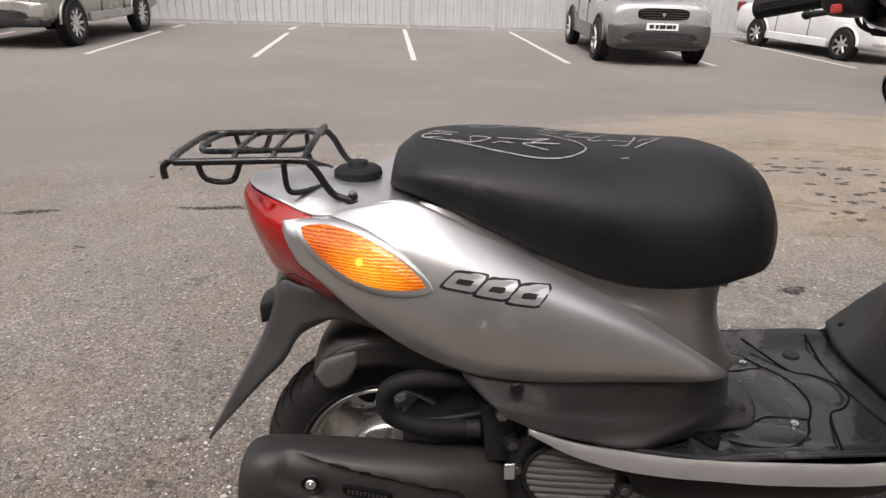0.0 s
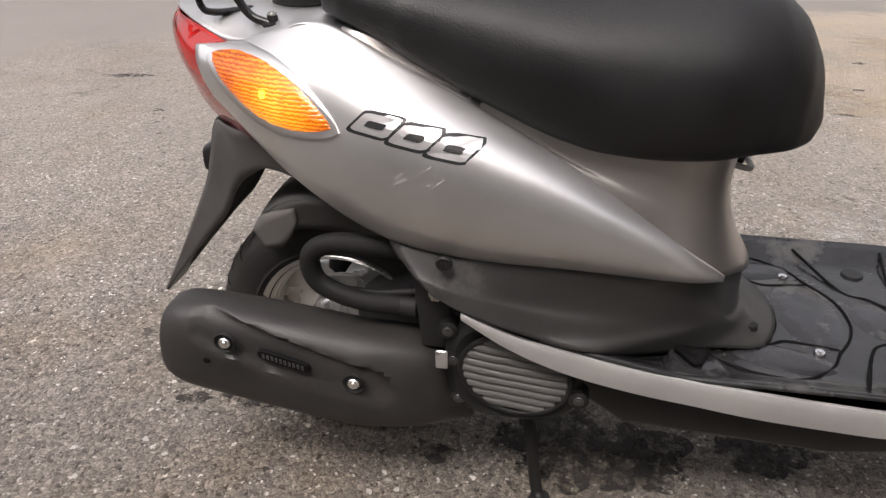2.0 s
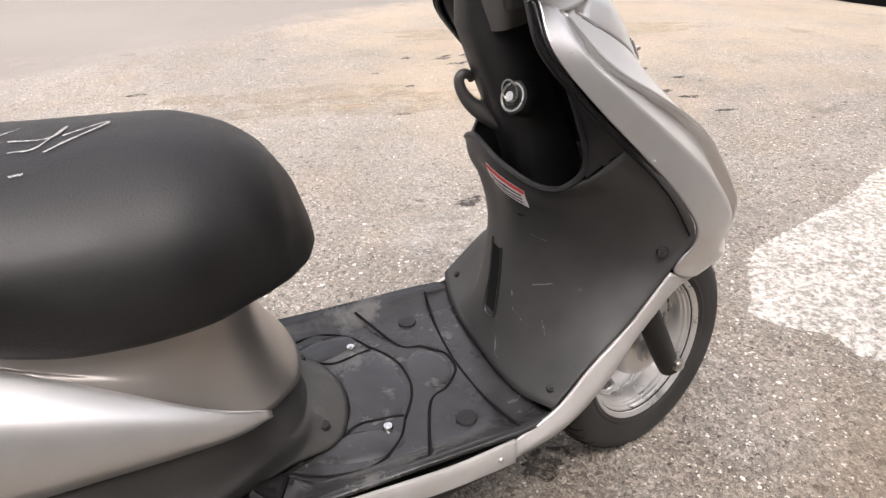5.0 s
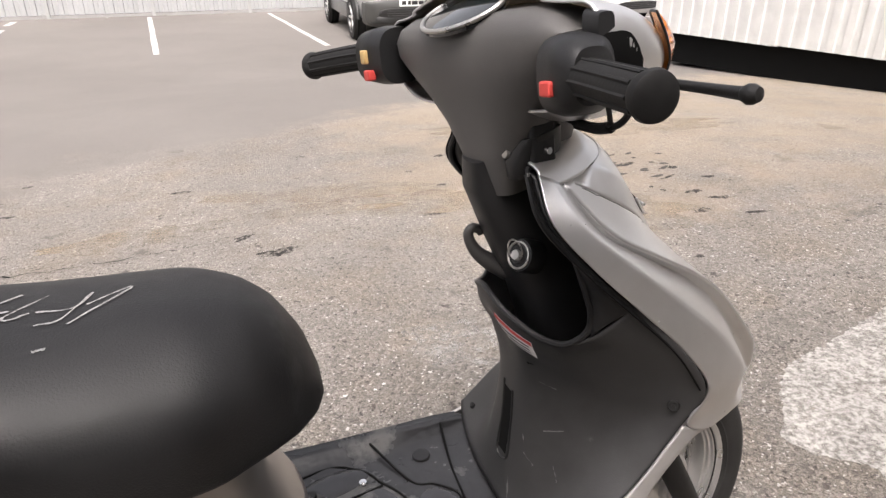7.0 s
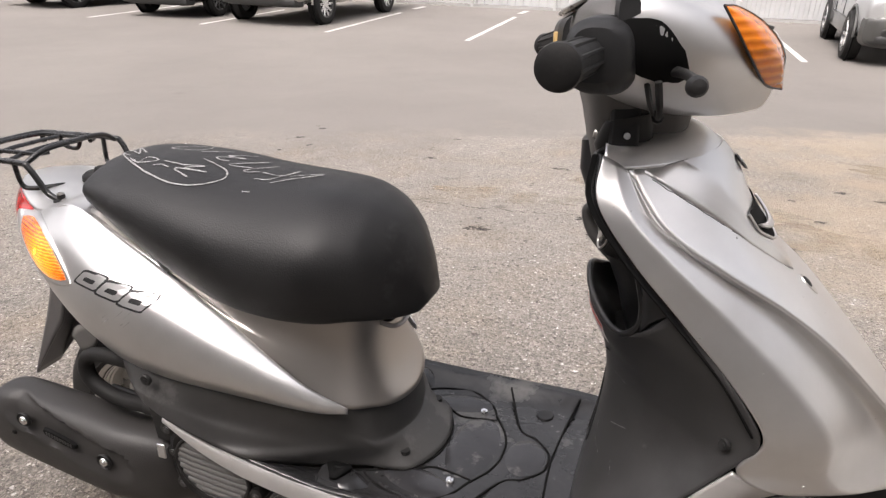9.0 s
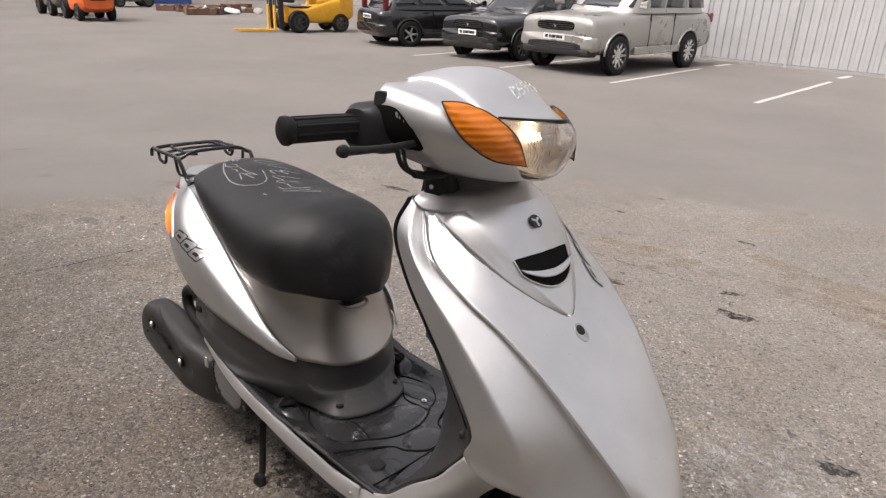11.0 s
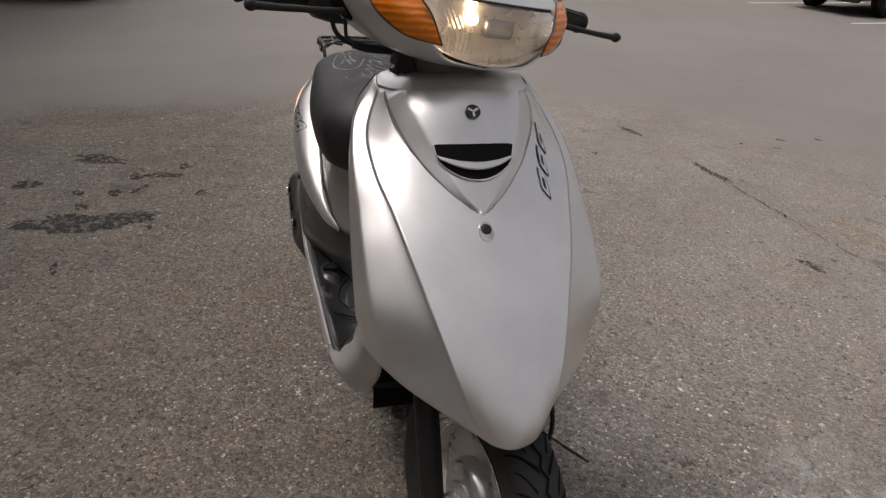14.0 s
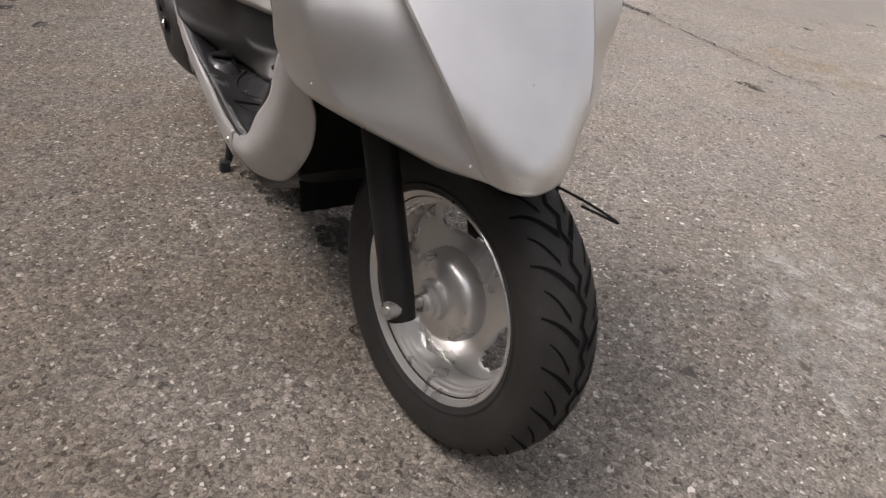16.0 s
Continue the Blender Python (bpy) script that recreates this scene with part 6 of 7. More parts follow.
full = right_half + [[(x, -1.14 * y, z) for x, y, z in c] for c in (near_k[0], crease[0])]
SHIELD = net(full, 70, 50)
front = part("front_cover", grid_mesh(SHIELD), silver, scooter, "chipped silver painted front cover", thick=0.004)
shield_skin = Skin(SHIELD, (1, 0, 0.3))
flank = []
# the crease drops into a narrow valley, then the flank swells to a soft ridge and falls away to its edge
for f, push in ((0.0, 0.0), (0.05, -0.008), (0.13, -0.008), (0.34, 0.002), (0.56, 0.012), (0.64, 0.0145), (0.72, 0.0125), (0.88, 0.006), (1.0, 0.0)):
    flank.append([(k[0] * (1 - f) + e[0] * f + push * w, -(k[1] * (1 - f) + e[1] * f) - push * 0.9 * w, k[2] * (1 - f) + e[2] * f) for k, e, w in zip(S_K, S_E, (0.1, 0.6, 0.8, 0.9, 1.1, 1.35, 1.4, 0.8, 0))])
FLANK = net(flank, 70, 44)
for d, s in ((FLANK, 1), (FLANK * np.array([1, -1.14, 1]), -1)):
    part("front_flank", grid_mesh(d), silver, front, "chipped silver flank beside the crease", thick=0.004)
flank_skin = Skin(FLANK * np.array([1, -1, 1]), (0.5, 1, 0))
for s in (-1, 1):
    part("edge_trim", tube([(x - 0.008, s * (y - 0.009), z) for x, y, z in S_E[:7]], 0.0045, 8, 60), black_plastic, front, "black edge seal of the leg shield")
top_rows = [[(0.937, 0.121, 0.838), (0.966, 0.119, 0.829), (1.030, 0.082, 0.833), (1.056, 0.045, 0.838), (1.065, 0, 0.8405)],
            [(0.937, 0.108, 0.848), (0.958, 0.098, 0.848), (1.008, 0.072, 0.852), (1.030, 0.040, 0.857), (1.037, 0, 0.859)],
            [(0.932, 0.075, 0.853), (0.945, 0.066, 0.856), (0.984, 0.055, 0.862), (1.000, 0.030, 0.866), (1.006, 0, 0.868)]]
top_rows = [[(x, -y, z) for x, y, z in r] + [(x, 1.14 * y, z) for x, y, z in r[-2::-1]] for r in top_rows]
part("top_cap", grid_mesh(net(top_rows, 50, 14)), silver, front, "silver top of the front cover round the neck", thick=0.003)

# raised bonnet field with its groove, vent, emblem and screw
groove = [(0.976, 0.112, 0.822), (1.045, 0.104, 0.780), (1.098, 0.080, 0.742), (1.142, 0.040, 0.708), (1.172, 0.0, 0.689)]
gl = [(x, -y, z) for x, y, z in groove] + [(x, y, z) for x, y, z in groove[-2::-1]]
gp = shield_skin.lay(cr(gl, 90), 0.0012)
field = []
for s in np.linspace(0.0, 1.0, 14):
    row = []
    a = cr([(x, -y, z) for x, y, z in groove], 14)[int(round(s * 13))]
    for t in np.linspace(-1, 1, 41):
        row.append((a[0] + 0.004, a[1] * t, a[2]))
    field.append(row)
FIELD = shield_skin.lay(np.array(field), 0.0)
for a, s in enumerate(np.linspace(0, 1, 14)):
    for b, t in enumerate(np.linspace(-1, 1, 41)):
        FIELD[a, b] += np.array([0.7, 0, 0.7]) * (0.001 + 0.012 * min(1.0, (1 - abs(t)) / 0.34) * min(1.0, 5 * s) * (1 - s) ** 0.6)
part("bonnet_field", grid_mesh(FIELD), silver, front, "raised silver field round the vent", thick=0.003)
part("groove", tube(gp[2:-2], 0.0011, 6, 90), black_plastic, front)
field_skin = Skin(FIELD, (1, 0, 0.3))
vent_out = leaf((1.096, -0.062, 0.770), (1.096, 0.062, 0.770), (-0.002, 0, 0.004), (0.026, 0, -0.043), nu=28, nv=8, power=0.42)
# a near-black patch on the field paints the shade inside the vent
vent = part("vent", grid_mesh(field_skin.lay(vent_out, 0.0035, (1, 2))), void, scooter, "dark crescent-shaped vent opening")
part("vent_bar", grid_mesh(field_skin.lay(leaf((1.10, -0.058, 0.757), (1.10, 0.058, 0.757), (0.008, 0, -0.008), (0.016, 0, -0.018), nu=24, nv=5, power=0.6), 0.008, (1, 2))), silver, vent, "silver bar across the vent", thick=0.004)
part("vent_lip", tube(field_skin.lay(vent_out[:, -1], 0.0035, (1, 2)), 0.0016, 8), silver, vent)
em = field_skin.lay(np.array([[(1.079, 0, 0.813)]]), 0.004)[0, 0]
emq = Matrix.Translation(em) @ Vector((0.72, 0, 0.69)).to_track_quat("Z", "Y").to_matrix().to_4x4()
emblem = part("emblem", lathe([(0.0115, 0.0), (0.0115, 0.0014), (0.0103, 0.0014), (0.0103, 0.0)], 32, emq, closed=True), ink, scooter, "small round dark emblem")
part("emblem_disc", lathe([(0.0005, 0.001), (0.0103, 0.001), (0.0103, -0.001)], 28, emq), ink, emblem)
for k in range(3):
    a = radians(30 + 120 * k)
    part("emblem_bar", moved(block(0.0048, 0, 0.0016, 0.0085, 0.0034, 0.001, Matrix.Rotation(a, 4, "Z")), emq), silver, emblem)
ns = shield_skin.lay(np.array([[(1.197, 0, 0.671)]]), 0.001)[0, 0]
nq = Matrix.Translation(ns) @ Vector((0.68, 0, 0.73)).to_track_quat("Z", "Y").to_matrix().to_4x4()
part("screw_recess", moved(ring_loft([((0, 0, 0.0), 0.0125, 0.017, (1, 0, 0), (0, 1, 0)), ((0, 0, 0.0022), 0.0115, 0.016, (1, 0, 0), (0, 1, 0))], 24, 2), nq), steel, front)
part("screw", moved(lathe([(0.001, 0.004), (0.004, 0.0042), (0.007, 0.0035), (0.0085, 0.0022)], 20), nq @ Matrix.Translation((0, 0.004, 0))), black_matte, front, "black fixing screw")
badge_parts(slanted_shapes(shield_skin, 0, 0, 1, 0, 0.021, 0.012, 0.003, (0, 1, 2), lambda cx, cz, u, v: (1.066 + 0.030 * cx + 0.68 * u, 0.122 - 0.006 * cx + 0.6 * v, 0.768 - 0.028 * cx - 0.72 * u)))
rnd = random.Random(21)
chips = []
for k in range(26):
    u, v = rnd.random(), rnd.random()
    src = shield_skin if rnd.random() < 0.5 else flank_skin
    base = src.g[int(u * 119), int(v * 159)]
    nn = src.n.reshape(src.g.shape)[int(u * 119), int(v * 159)]
    r = rnd.uniform(0.0006, 0.0014)
    pts = []
    if src is flank_skin and rnd.random() < 0.7:
        base, nn = base * np.array([1, -1, 1]), nn * np.array([1, -1, 1])
    q = Vector(nn).to_track_quat("Z", "Y").to_matrix().to_4x4()
    chips.append(moved(lathe([(0.0001, 0.0006), (r, 0.0005), (r * 1.1, -0.001)], 7), Matrix.Translation(Vector(base) + Vector(nn) * 0.0022) @ q))
tagged(part("paint_chip", joined(*chips), chip_pale, front, "pale stone chips in the paint"), kind="stuff")

# --- lower front covers beside the wheel
Q_R = [(0.886, -0.192, 0.298), (0.950, -0.185, 0.321), (1.006, -0.180, 0.372), (1.065, -0.175, 0.420), (1.096, -0.175, 0.458), (1.122, -0.174, 0.489)]
Q_M = [(0.886, -0.196, 0.278), (0.96, -0.192, 0.298), (1.027, -0.182, 0.338), (1.084, -0.170, 0.391), (1.122, -0.169, 0.437), (1.150, -0.171, 0.476)]
Q_F = [(0.886, -0.190, 0.262), (0.968, -0.178, 0.270), (1.042, -0.155, 0.294), (1.090, -0.137, 0.350), (1.134, -0.140, 0.412), (1.178, -0.160, 0.463)]
both("lower_cover", grid_mesh(net([Q_R, Q_M, Q_F], 40, 16)), silver_flat, scooter, "pale silver lower front cover", thick=0.004)
LIN = []
for a in np.linspace(radians(82), radians(181), 22):
    LIN.append([(1.225 + 0.235 * math.cos(a) * (0.9 if math.cos(a) > 0 else 1.0), 0.125 * e, 0.215 + 0.24 * math.sin(a)) for e in np.linspace(-1, 1, 11)])
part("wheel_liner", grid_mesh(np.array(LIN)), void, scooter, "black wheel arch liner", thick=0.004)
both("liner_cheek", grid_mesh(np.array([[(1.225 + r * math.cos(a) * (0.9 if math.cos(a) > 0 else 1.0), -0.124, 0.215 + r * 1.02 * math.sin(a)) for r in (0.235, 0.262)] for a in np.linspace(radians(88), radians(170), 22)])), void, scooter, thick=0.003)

# --- inner leg shield with its open pocket
I = [[(0.925, 0, 0.300), (0.926, -0.06, 0.300), (0.932, -0.12, 0.303), (0.942, -0.164, 0.316), (0.949, -0.183, 0.323)],
     [(0.938, 0, 0.375), (0.945, -0.05, 0.370), (0.972, -0.10, 0.365), (0.996, -0.15, 0.378), (1.005, -0.179, 0.376)],
     [(0.952, 0, 0.450), (0.960, -0.05, 0.445), (1.000, -0.10, 0.438), (1.045, -0.15, 0.434), (1.064, -0.176, 0.425)],
     [(0.956, 0, 0.520), (0.966, -0.05, 0.510), (1.015, -0.10, 0.500), (1.080, -0.142, 0.489), (1.117, -0.174, 0.488)],
     [(0.945, 0, 0.590), (0.953, -0.05, 0.570), (1.000, -0.10, 0.550), (1.076, -0.146, 0.538), (1.143, -0.184, 0.546)],
     [(0.925, 0, 0.626), (0.936, -0.05, 0.606), (0.974, -0.097, 0.590), (1.032, -0.141, 0.604), (1.096, -0.184, 0.621)],
     [(0.919, 0, 0.657), (0.930, -0.05, 0.637), (0.964, -0.10, 0.615), (0.998, -0.138, 0.634), (1.036, -0.170, 0.685)]]
scrape_grey = grained("scraped_plastic", (0.13, 0.13, 0.128), 0.6, scale=200, amount=0.4)
scuffed_black = grained("scuffed_black_plastic", (0.034, 0.0335, 0.0335), 0.46, scale=5, amount=0.45, rough_var=0.12, bump=0.2, bump_scale=500, spots=((0.075, 0.074, 0.072), 13, 0.655), Specular_IOR_Level=0.4)
INNER = [[(x, -1.06 * y, z) for x, y, z in r[::-1]] + list(r[1:]) for r in I]
INNER = np.swapaxes(net(INNER, 60, 44), 0, 1)
inner = part("inner_shield", grid_mesh(INNER), scuffed_black, scooter, "scuffed black plastic inner leg shield", thick=0.004)
inner_skin = Skin(INNER, (-1, 0, 0.2))
strip_in = [(1.000, -0.139, 0.636), (0.996, -0.134, 0.690), (0.976, -0.122, 0.750), (0.950, -0.108, 0.805), (0.934, -0.096, 0.848)]
strip_out = [(1.037, -0.170, 0.684), (1.026, -0.170, 0.694), (0.982, -0.164, 0.737), (0.938, -0.147, 0.795), (0.935, -0.116, 0.842)]
both("shield_side", grid_mesh(net([strip_in, [((a + c) / 2 - 0.006, (b + d) / 2, (e + f) / 2) for (a, b, e), (c, d, f) in zip(strip_in, strip_out)], strip_out], 40, 8)), black_plastic, inner, thick=0.004)
rim_mid = [p for p in INNER[-1] if abs(p[1]) < 0.125]
rim_side = [(0.996, -0.134, 0.640), (0.999, -0.137, 0.664), (0.994, -0.134, 0.690), (0.976, -0.123, 0.750), (0.952, -0.110, 0.800)]
part("pocket_rim", tube([(x, -1.04 * y, z) for x, y, z in rim_side[::-1]] + list(rim_mid[::3]) + rim_side, 0.0045, 8, 120), black_plastic, inner, "rounded rim of the open pocket")
BACK = net([[(x - 0.012, -y * s, z) for x, y, z in S_E[:6]] for s in (1,)] + [[(x - 0.03, 0.0, z) for x, z in S_C[:6]]] + [[(x - 0.012, y, z) for x, y, z in S_E[:6]]], 30, 24)
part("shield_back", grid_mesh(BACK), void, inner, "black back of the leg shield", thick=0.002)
# near-black sheet that paints the shaded depth of the pocket
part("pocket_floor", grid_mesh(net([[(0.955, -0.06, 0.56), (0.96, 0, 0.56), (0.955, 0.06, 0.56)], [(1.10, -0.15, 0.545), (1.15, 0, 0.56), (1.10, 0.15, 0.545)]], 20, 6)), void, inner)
sl = [(0.958, 0.004, 0.482), (0.947, -0.001, 0.43), (0.938, -0.006, 0.380)]
# the slot's inner shade is a near-black strip laid on the shield
slot = part("slot", grid_mesh(np.array([[inner_skin.lay(np.array([[(p[0], p[1] - 0.0155, p[2])]]), 0.0025)[0, 0], inner_skin.lay(np.array([[(p[0], p[1] + 0.0085, p[2])]]), 0.0025)[0, 0]] for p in cr(sl, 14)])), void, inner, "narrow upright slot")
part("slot_rim", tube(inner_skin.lay(np.array([(0.952, -0.014, 0.486), (0.945, -0.019, 0.43), (0.938, -0.024, 0.376), (0.938, 0.004, 0.372), (0.945, 0.009, 0.43), (0.95, 0.014, 0.49)]), 0.002), 0.0022, 6, 40), black_plastic, inner)
scrapes = []
rnd = random.Random(8)
for y, z, dy, dz, wd in ((-0.045, 0.435, -0.004, -0.016, 0.0008), (-0.052, 0.405, -0.016, -0.014, 0.0014), (-0.036, 0.352, -0.010, -0.034, 0.0018), (-0.044, 0.322, -0.010, -0.002, 0.0009), (-0.07, 0.45, -0.02, 0.008, 0.0006), (-0.09, 0.40, -0.012, -0.02, 0.0006), (0.05, 0.42, 0.016, -0.02, 0.001), (-0.062, 0.53, -0.018, -0.006, 0.0006)):
    run = [[(0.95, y + dy * s + e * 1.8 * wd * (1 - abs(2 * s - 1)), z + dz * s + e * wd) for e in (-1, 1)] for s in np.linspace(0, 1, 7)]
    scrapes.append(grid_mesh(inner_skin.lay(np.array(run), 0.0024, (1, 2))))
part("scrape", joined(*scrapes), scrape_grey, inner, "grey scrapes in the black plastic")


def on_inner(v0, v1, u0=0.0, u1=1.0, off=0.003):
    """A field of the label: u across, v up."""
    tl, tr, bl = np.array([0.928, -0.026, 0.631]), np.array([0.954, -0.076, 0.607]), np.array([0.936, -0.026, 0.603])
    g = [[bl + (tl - bl) * v + (tr - tl) * u for u in np.linspace(u0, u1, 7)] for v in np.linspace(v0, v1, 4)]
    return grid_mesh(inner_skin.lay(np.array(g), off))


lab = part("label", on_inner(0, 1), sticker_white, scooter, "white warning label with a red band")
part("label_band", on_inner(0.80, 1.0, off=0.0038), sticker_red, lab)
for v in (0.2, 0.4, 0.6):
    part("label_bar", on_inner(v, v + 0.08, 0.1, 0.9, 0.0038), ink, lab)
for s in (-1, 1):
    screw((1.109, s * 0.168, 0.521), (-0.6, s * 0.6, 0.2), 0.008, inner, black_matte)
    screw((0.958, s * 0.160, 0.337), (-0.3, s * 0.2, 1), 0.007, inner, black_matte)

# --- steering column, key, bag hook
col = part("column_cover", ring_loft([((1.03, -0.006, 0.56), 0.045, 0.052, (1, 0, 0.4), (0, 1, 0)), ((1.000, -0.006, 0.66), 0.042, 0.050, (1, 0, 0.4), (0, 1, 0)), ((0.964, -0.006, 0.74), 0.040, 0.044, (1, 0, 0.4), (0, 1, 0)), ((0.936, -0.006, 0.815), 0.040, 0.039, (1, 0, 0.4), (0, 1, 0)), ((0.930, -0.006, 0.85), 0.034, 0.034, (1, 0, 0.4), (0, 1, 0))], 28, 3), black_plastic, scooter, "glossy black steering column cover")
kq = Matrix.Translation((0.948, -0.058, 0.720)) @ Vector((-1, -0.35, 0.45)).to_track_quat("Z", "Y").to_matrix().to_4x4()
lock = part("ignition_lock", moved(lathe([(0.001, 0.012), (0.010, 0.012), (0.012, 0.009), (0.020, 0.008), (0.022, 0.0), (0.022, -0.02)], 26), kq), black_plastic, scooter, "black ignition lock with a key ring")
part("key_ring", moved(tube([(0.012 * math.cos(a), 0.012 * math.sin(a) + 0.006, 0.018 + 0.006 * math.sin(a)) for a in np.linspace(0, 6.28, 20)], 0.0011, 6, 40), kq), steel, lock)
part("lock_bezel", moved(tube([(0.0165 * math.cos(a), 0.0165 * math.sin(a), 0.0095) for a in np.linspace(0, 6.283, 25)], 0.0016, 6, 48), kq), steel, lock, "dull metal ring of the lock")
part("lock_barrel", moved(lathe([(0.001, 0.016), (0.006, 0.016), (0.007, 0.011)], 18), kq), steel, lock)
part("bag_hook", tube([(0.955, 0.004, 0.672), (0.938, 0.010, 0.682), (0.920, 0.014, 0.696), (0.909, 0.017, 0.712), (0.905, 0.018, 0.728), (0.911, 0.018, 0.736), (0.920, 0.018, 0.732), (0.923, 0.018, 0.726)], [0.015, 0.013, 0.010, 0.008, 0.007, 0.0065, 0.006, 0.005], 12), grey_plastic, scooter, "grey plastic bag hook")

# --- fork and front mudguard parts
for s in (-1, 1):
    leg = part("fork_leg", moved(tube([(1.062, s * 0.070, 0.545), (1.15, s * 0.072, 0.37), (1.216, s * 0.073, 0.235), (1.238, s * 0.073, 0.19)], [0.021, 0.0205, 0.020, 0.018], 18), STEER), black_matte, scooter, "black front fork leg")
    part("axle_nut", moved(lathe([(0.001, 0.014), (0.006, 0.014), (0.0065, 0.008), (0.011, 0.008), (0.012, 0.0), (0.012, -0.02)], 12, Matrix.Translation((1.235, s * 0.088, 0.207)) @ Matrix.Rotation(radians(90 if s < 0 else -90), 4, "X")), STEER), steel, leg)
part("speedometer_cable", moved(tube([(1.20, 0.06, 0.24), (1.27, 0.10, 0.30), (1.27, 0.09, 0.40), (1.18, 0.07, 0.46)], 0.004, 8), STEER), rubber, scooter)
part("loose_wire", tube([(1.30, 0.05, 0.40), (1.34, 0.09, 0.385), (1.36, 0.13, 0.36), (1.33, 0.10, 0.37)], 0.0016, 6), rubber, scooter)
part("axle", moved(tube([(1.235, -0.085, 0.207), (1.235, 0.085, 0.207)], 0.008), STEER), steel, scooter)

# --- handlebar covers
HEAD = STEER @ Matrix.Translation((0, -0.02, 0))
neck_grey = grained("dusty_dark_plastic_and_neck_shade", (0.085, 0.081, 0.078), 0.5, scale=9, amount=0.22, rough_var=0.1, bump=0.2, bump_scale=600)
COWL = [[(0.900, 0, 1.030), (0.940, 0, 1.041), (0.975, 0, 1.042), (1.010, 0, 1.031), (1.048, 0, 1.007), (1.090, 0, 0.974)],
        [(0.900, 0.065, 1.028), (0.938, 0.064, 1.037), (0.972, 0.062, 1.035), (1.006, 0.060, 1.022), (1.043, 0.056, 0.998), (1.083, 0.052, 0.971)],
        [(0.900, 0.118, 1.017), (0.932, 0.114, 1.022), (0.964, 0.108, 1.018), (0.997, 0.106, 1.005), (1.028, 0.108, 0.987), (1.054, 0.114, 0.972)],
        [(0.900, 0.126, 1.011), (0.932, 0.124, 1.014), (0.964, 0.120, 1.008), (0.998, 0.118, 0.994), (1.030, 0.117, 0.980), (1.055, 0.117, 0.970)],
        [(0.902, 0.150, 1.008), (0.932, 0.153, 1.006), (0.965, 0.150, 0.998), (1.000, 0.142, 0.986), (1.032, 0.131, 0.974), (1.058, 0.120, 0.964)],
        [(0.905, 0.184, 1.003), (0.933, 0.187, 0.998), (0.967, 0.181, 0.990), (1.003, 0.167, 0.978), (1.037, 0.147, 0.964), (1.066, 0.117, 0.950)],
        [(0.905, 0.196, 0.975), (0.933, 0.197, 0.968), (0.967, 0.190, 0.957), (1.003, 0.176, 0.946), (1.042, 0.147, 0.936), (1.076, 0.107, 0.928)],
        [(0.905, 0.184, 0.936), (0.933, 0.180, 0.928), (0.967, 0.166, 0.918), (1.003, 0.146, 0.910), (1.044, 0.117, 0.906), (1.082, 0.086, 0.906)],
        [(0.905, 0.135, 0.908), (0.933, 0.124, 0.897), (0.967, 0.106, 0.888), (1.003, 0.092, 0.884), (1.044, 0.076, 0.884), (1.080, 0.060, 0.890)],
        [(0.905, 0.0, 0.902), (0.933, 0.0, 0.890), (0.967, 0.0, 0.882), (1.003, 0.0, 0.878), (1.044, 0.0, 0.878), (1.082, 0.0, 0.884)]]
right_cowl = [[(x, -y, z) for x, y, z in c] for c in COWL]
COWLG = net(right_cowl[::-1] + COWL[1:], 34, 110)
COWLG[..., 2] -= 0.004
cowl = part("handlebar_cowl", moved(grid_mesh(COWLG), HEAD), silver, scooter, "silver handlebar cowl with chalk number", thick=0.003)
rear_rows = [((0.936, 0, 0.798), 0.026, 0.034), ((0.938, 0, 0.822), 0.034, 0.046), ((0.938, 0, 0.850), 0.040, 0.060), ((0.937, 0, 0.885), 0.046, 0.082), ((0.934, 0, 0.915), 0.052, 0.108), ((0.930, 0, 0.942), 0.056, 0.140), ((0.926, 0, 0.963), 0.056, 0.164), ((0.922, 0, 0.980), 0.052, 0.168), ((0.916, 0, 0.994), 0.044, 0.150), ((0.914, 0, 1.004), 0.030, 0.120)]
rear_cover = part("handlebar_cover", moved(ring_loft([(c, a, b, (1, 0, 0.12), (0, 1, 0)) for c, a, b in rear_rows], 48, 3.2), HEAD), neck_grey, scooter, "dusty dark grey rear handlebar cover")
part("neck_recess", moved(ring_loft([((0.938, -0.050, 0.826), 0.030, 0.018, (1, 0, 0.2), (0, 1, 0)), ((0.936, -0.056, 0.846), 0.034, 0.020, (1, 0, 0.2), (0, 1, 0)), ((0.938, -0.066, 0.872), 0.026, 0.016, (1, 0, 0.2), (0, 1, 0))], 20, 3), HEAD), black_plastic, rear_cover, "glossy black recess in the neck")
# the shade under the cowl is painted here by giving the neck the dark grey
part("front_neck", moved(ring_loft([((0.968, 0, 0.830), 0.046, 0.052, (1, 0, 0.3), (0, 1, 0)), ((0.972, 0, 0.865), 0.048, 0.060, (1, 0, 0.25), (0, 1, 0)), ((0.985, 0, 0.898), 0.060, 0.076, (1, 0, 0.2), (0, 1, 0))], 30, 3), HEAD), neck_grey, cowl)
part("neck_bracket", moved(block(0.934, -0.074, 0.862, 0.034, 0.012, 0.060), HEAD), black_plastic, cowl, bevel=0.004)
part("bracket_bolt", moved(lathe([(0.001, 0.005), (0.004, 0.005), (0.005, 0.0)], 10, Matrix.Translation((0.936, -0.081, 0.852)) @ Matrix.Rotation(radians(90), 4, "X")), HEAD), chrome, cowl)
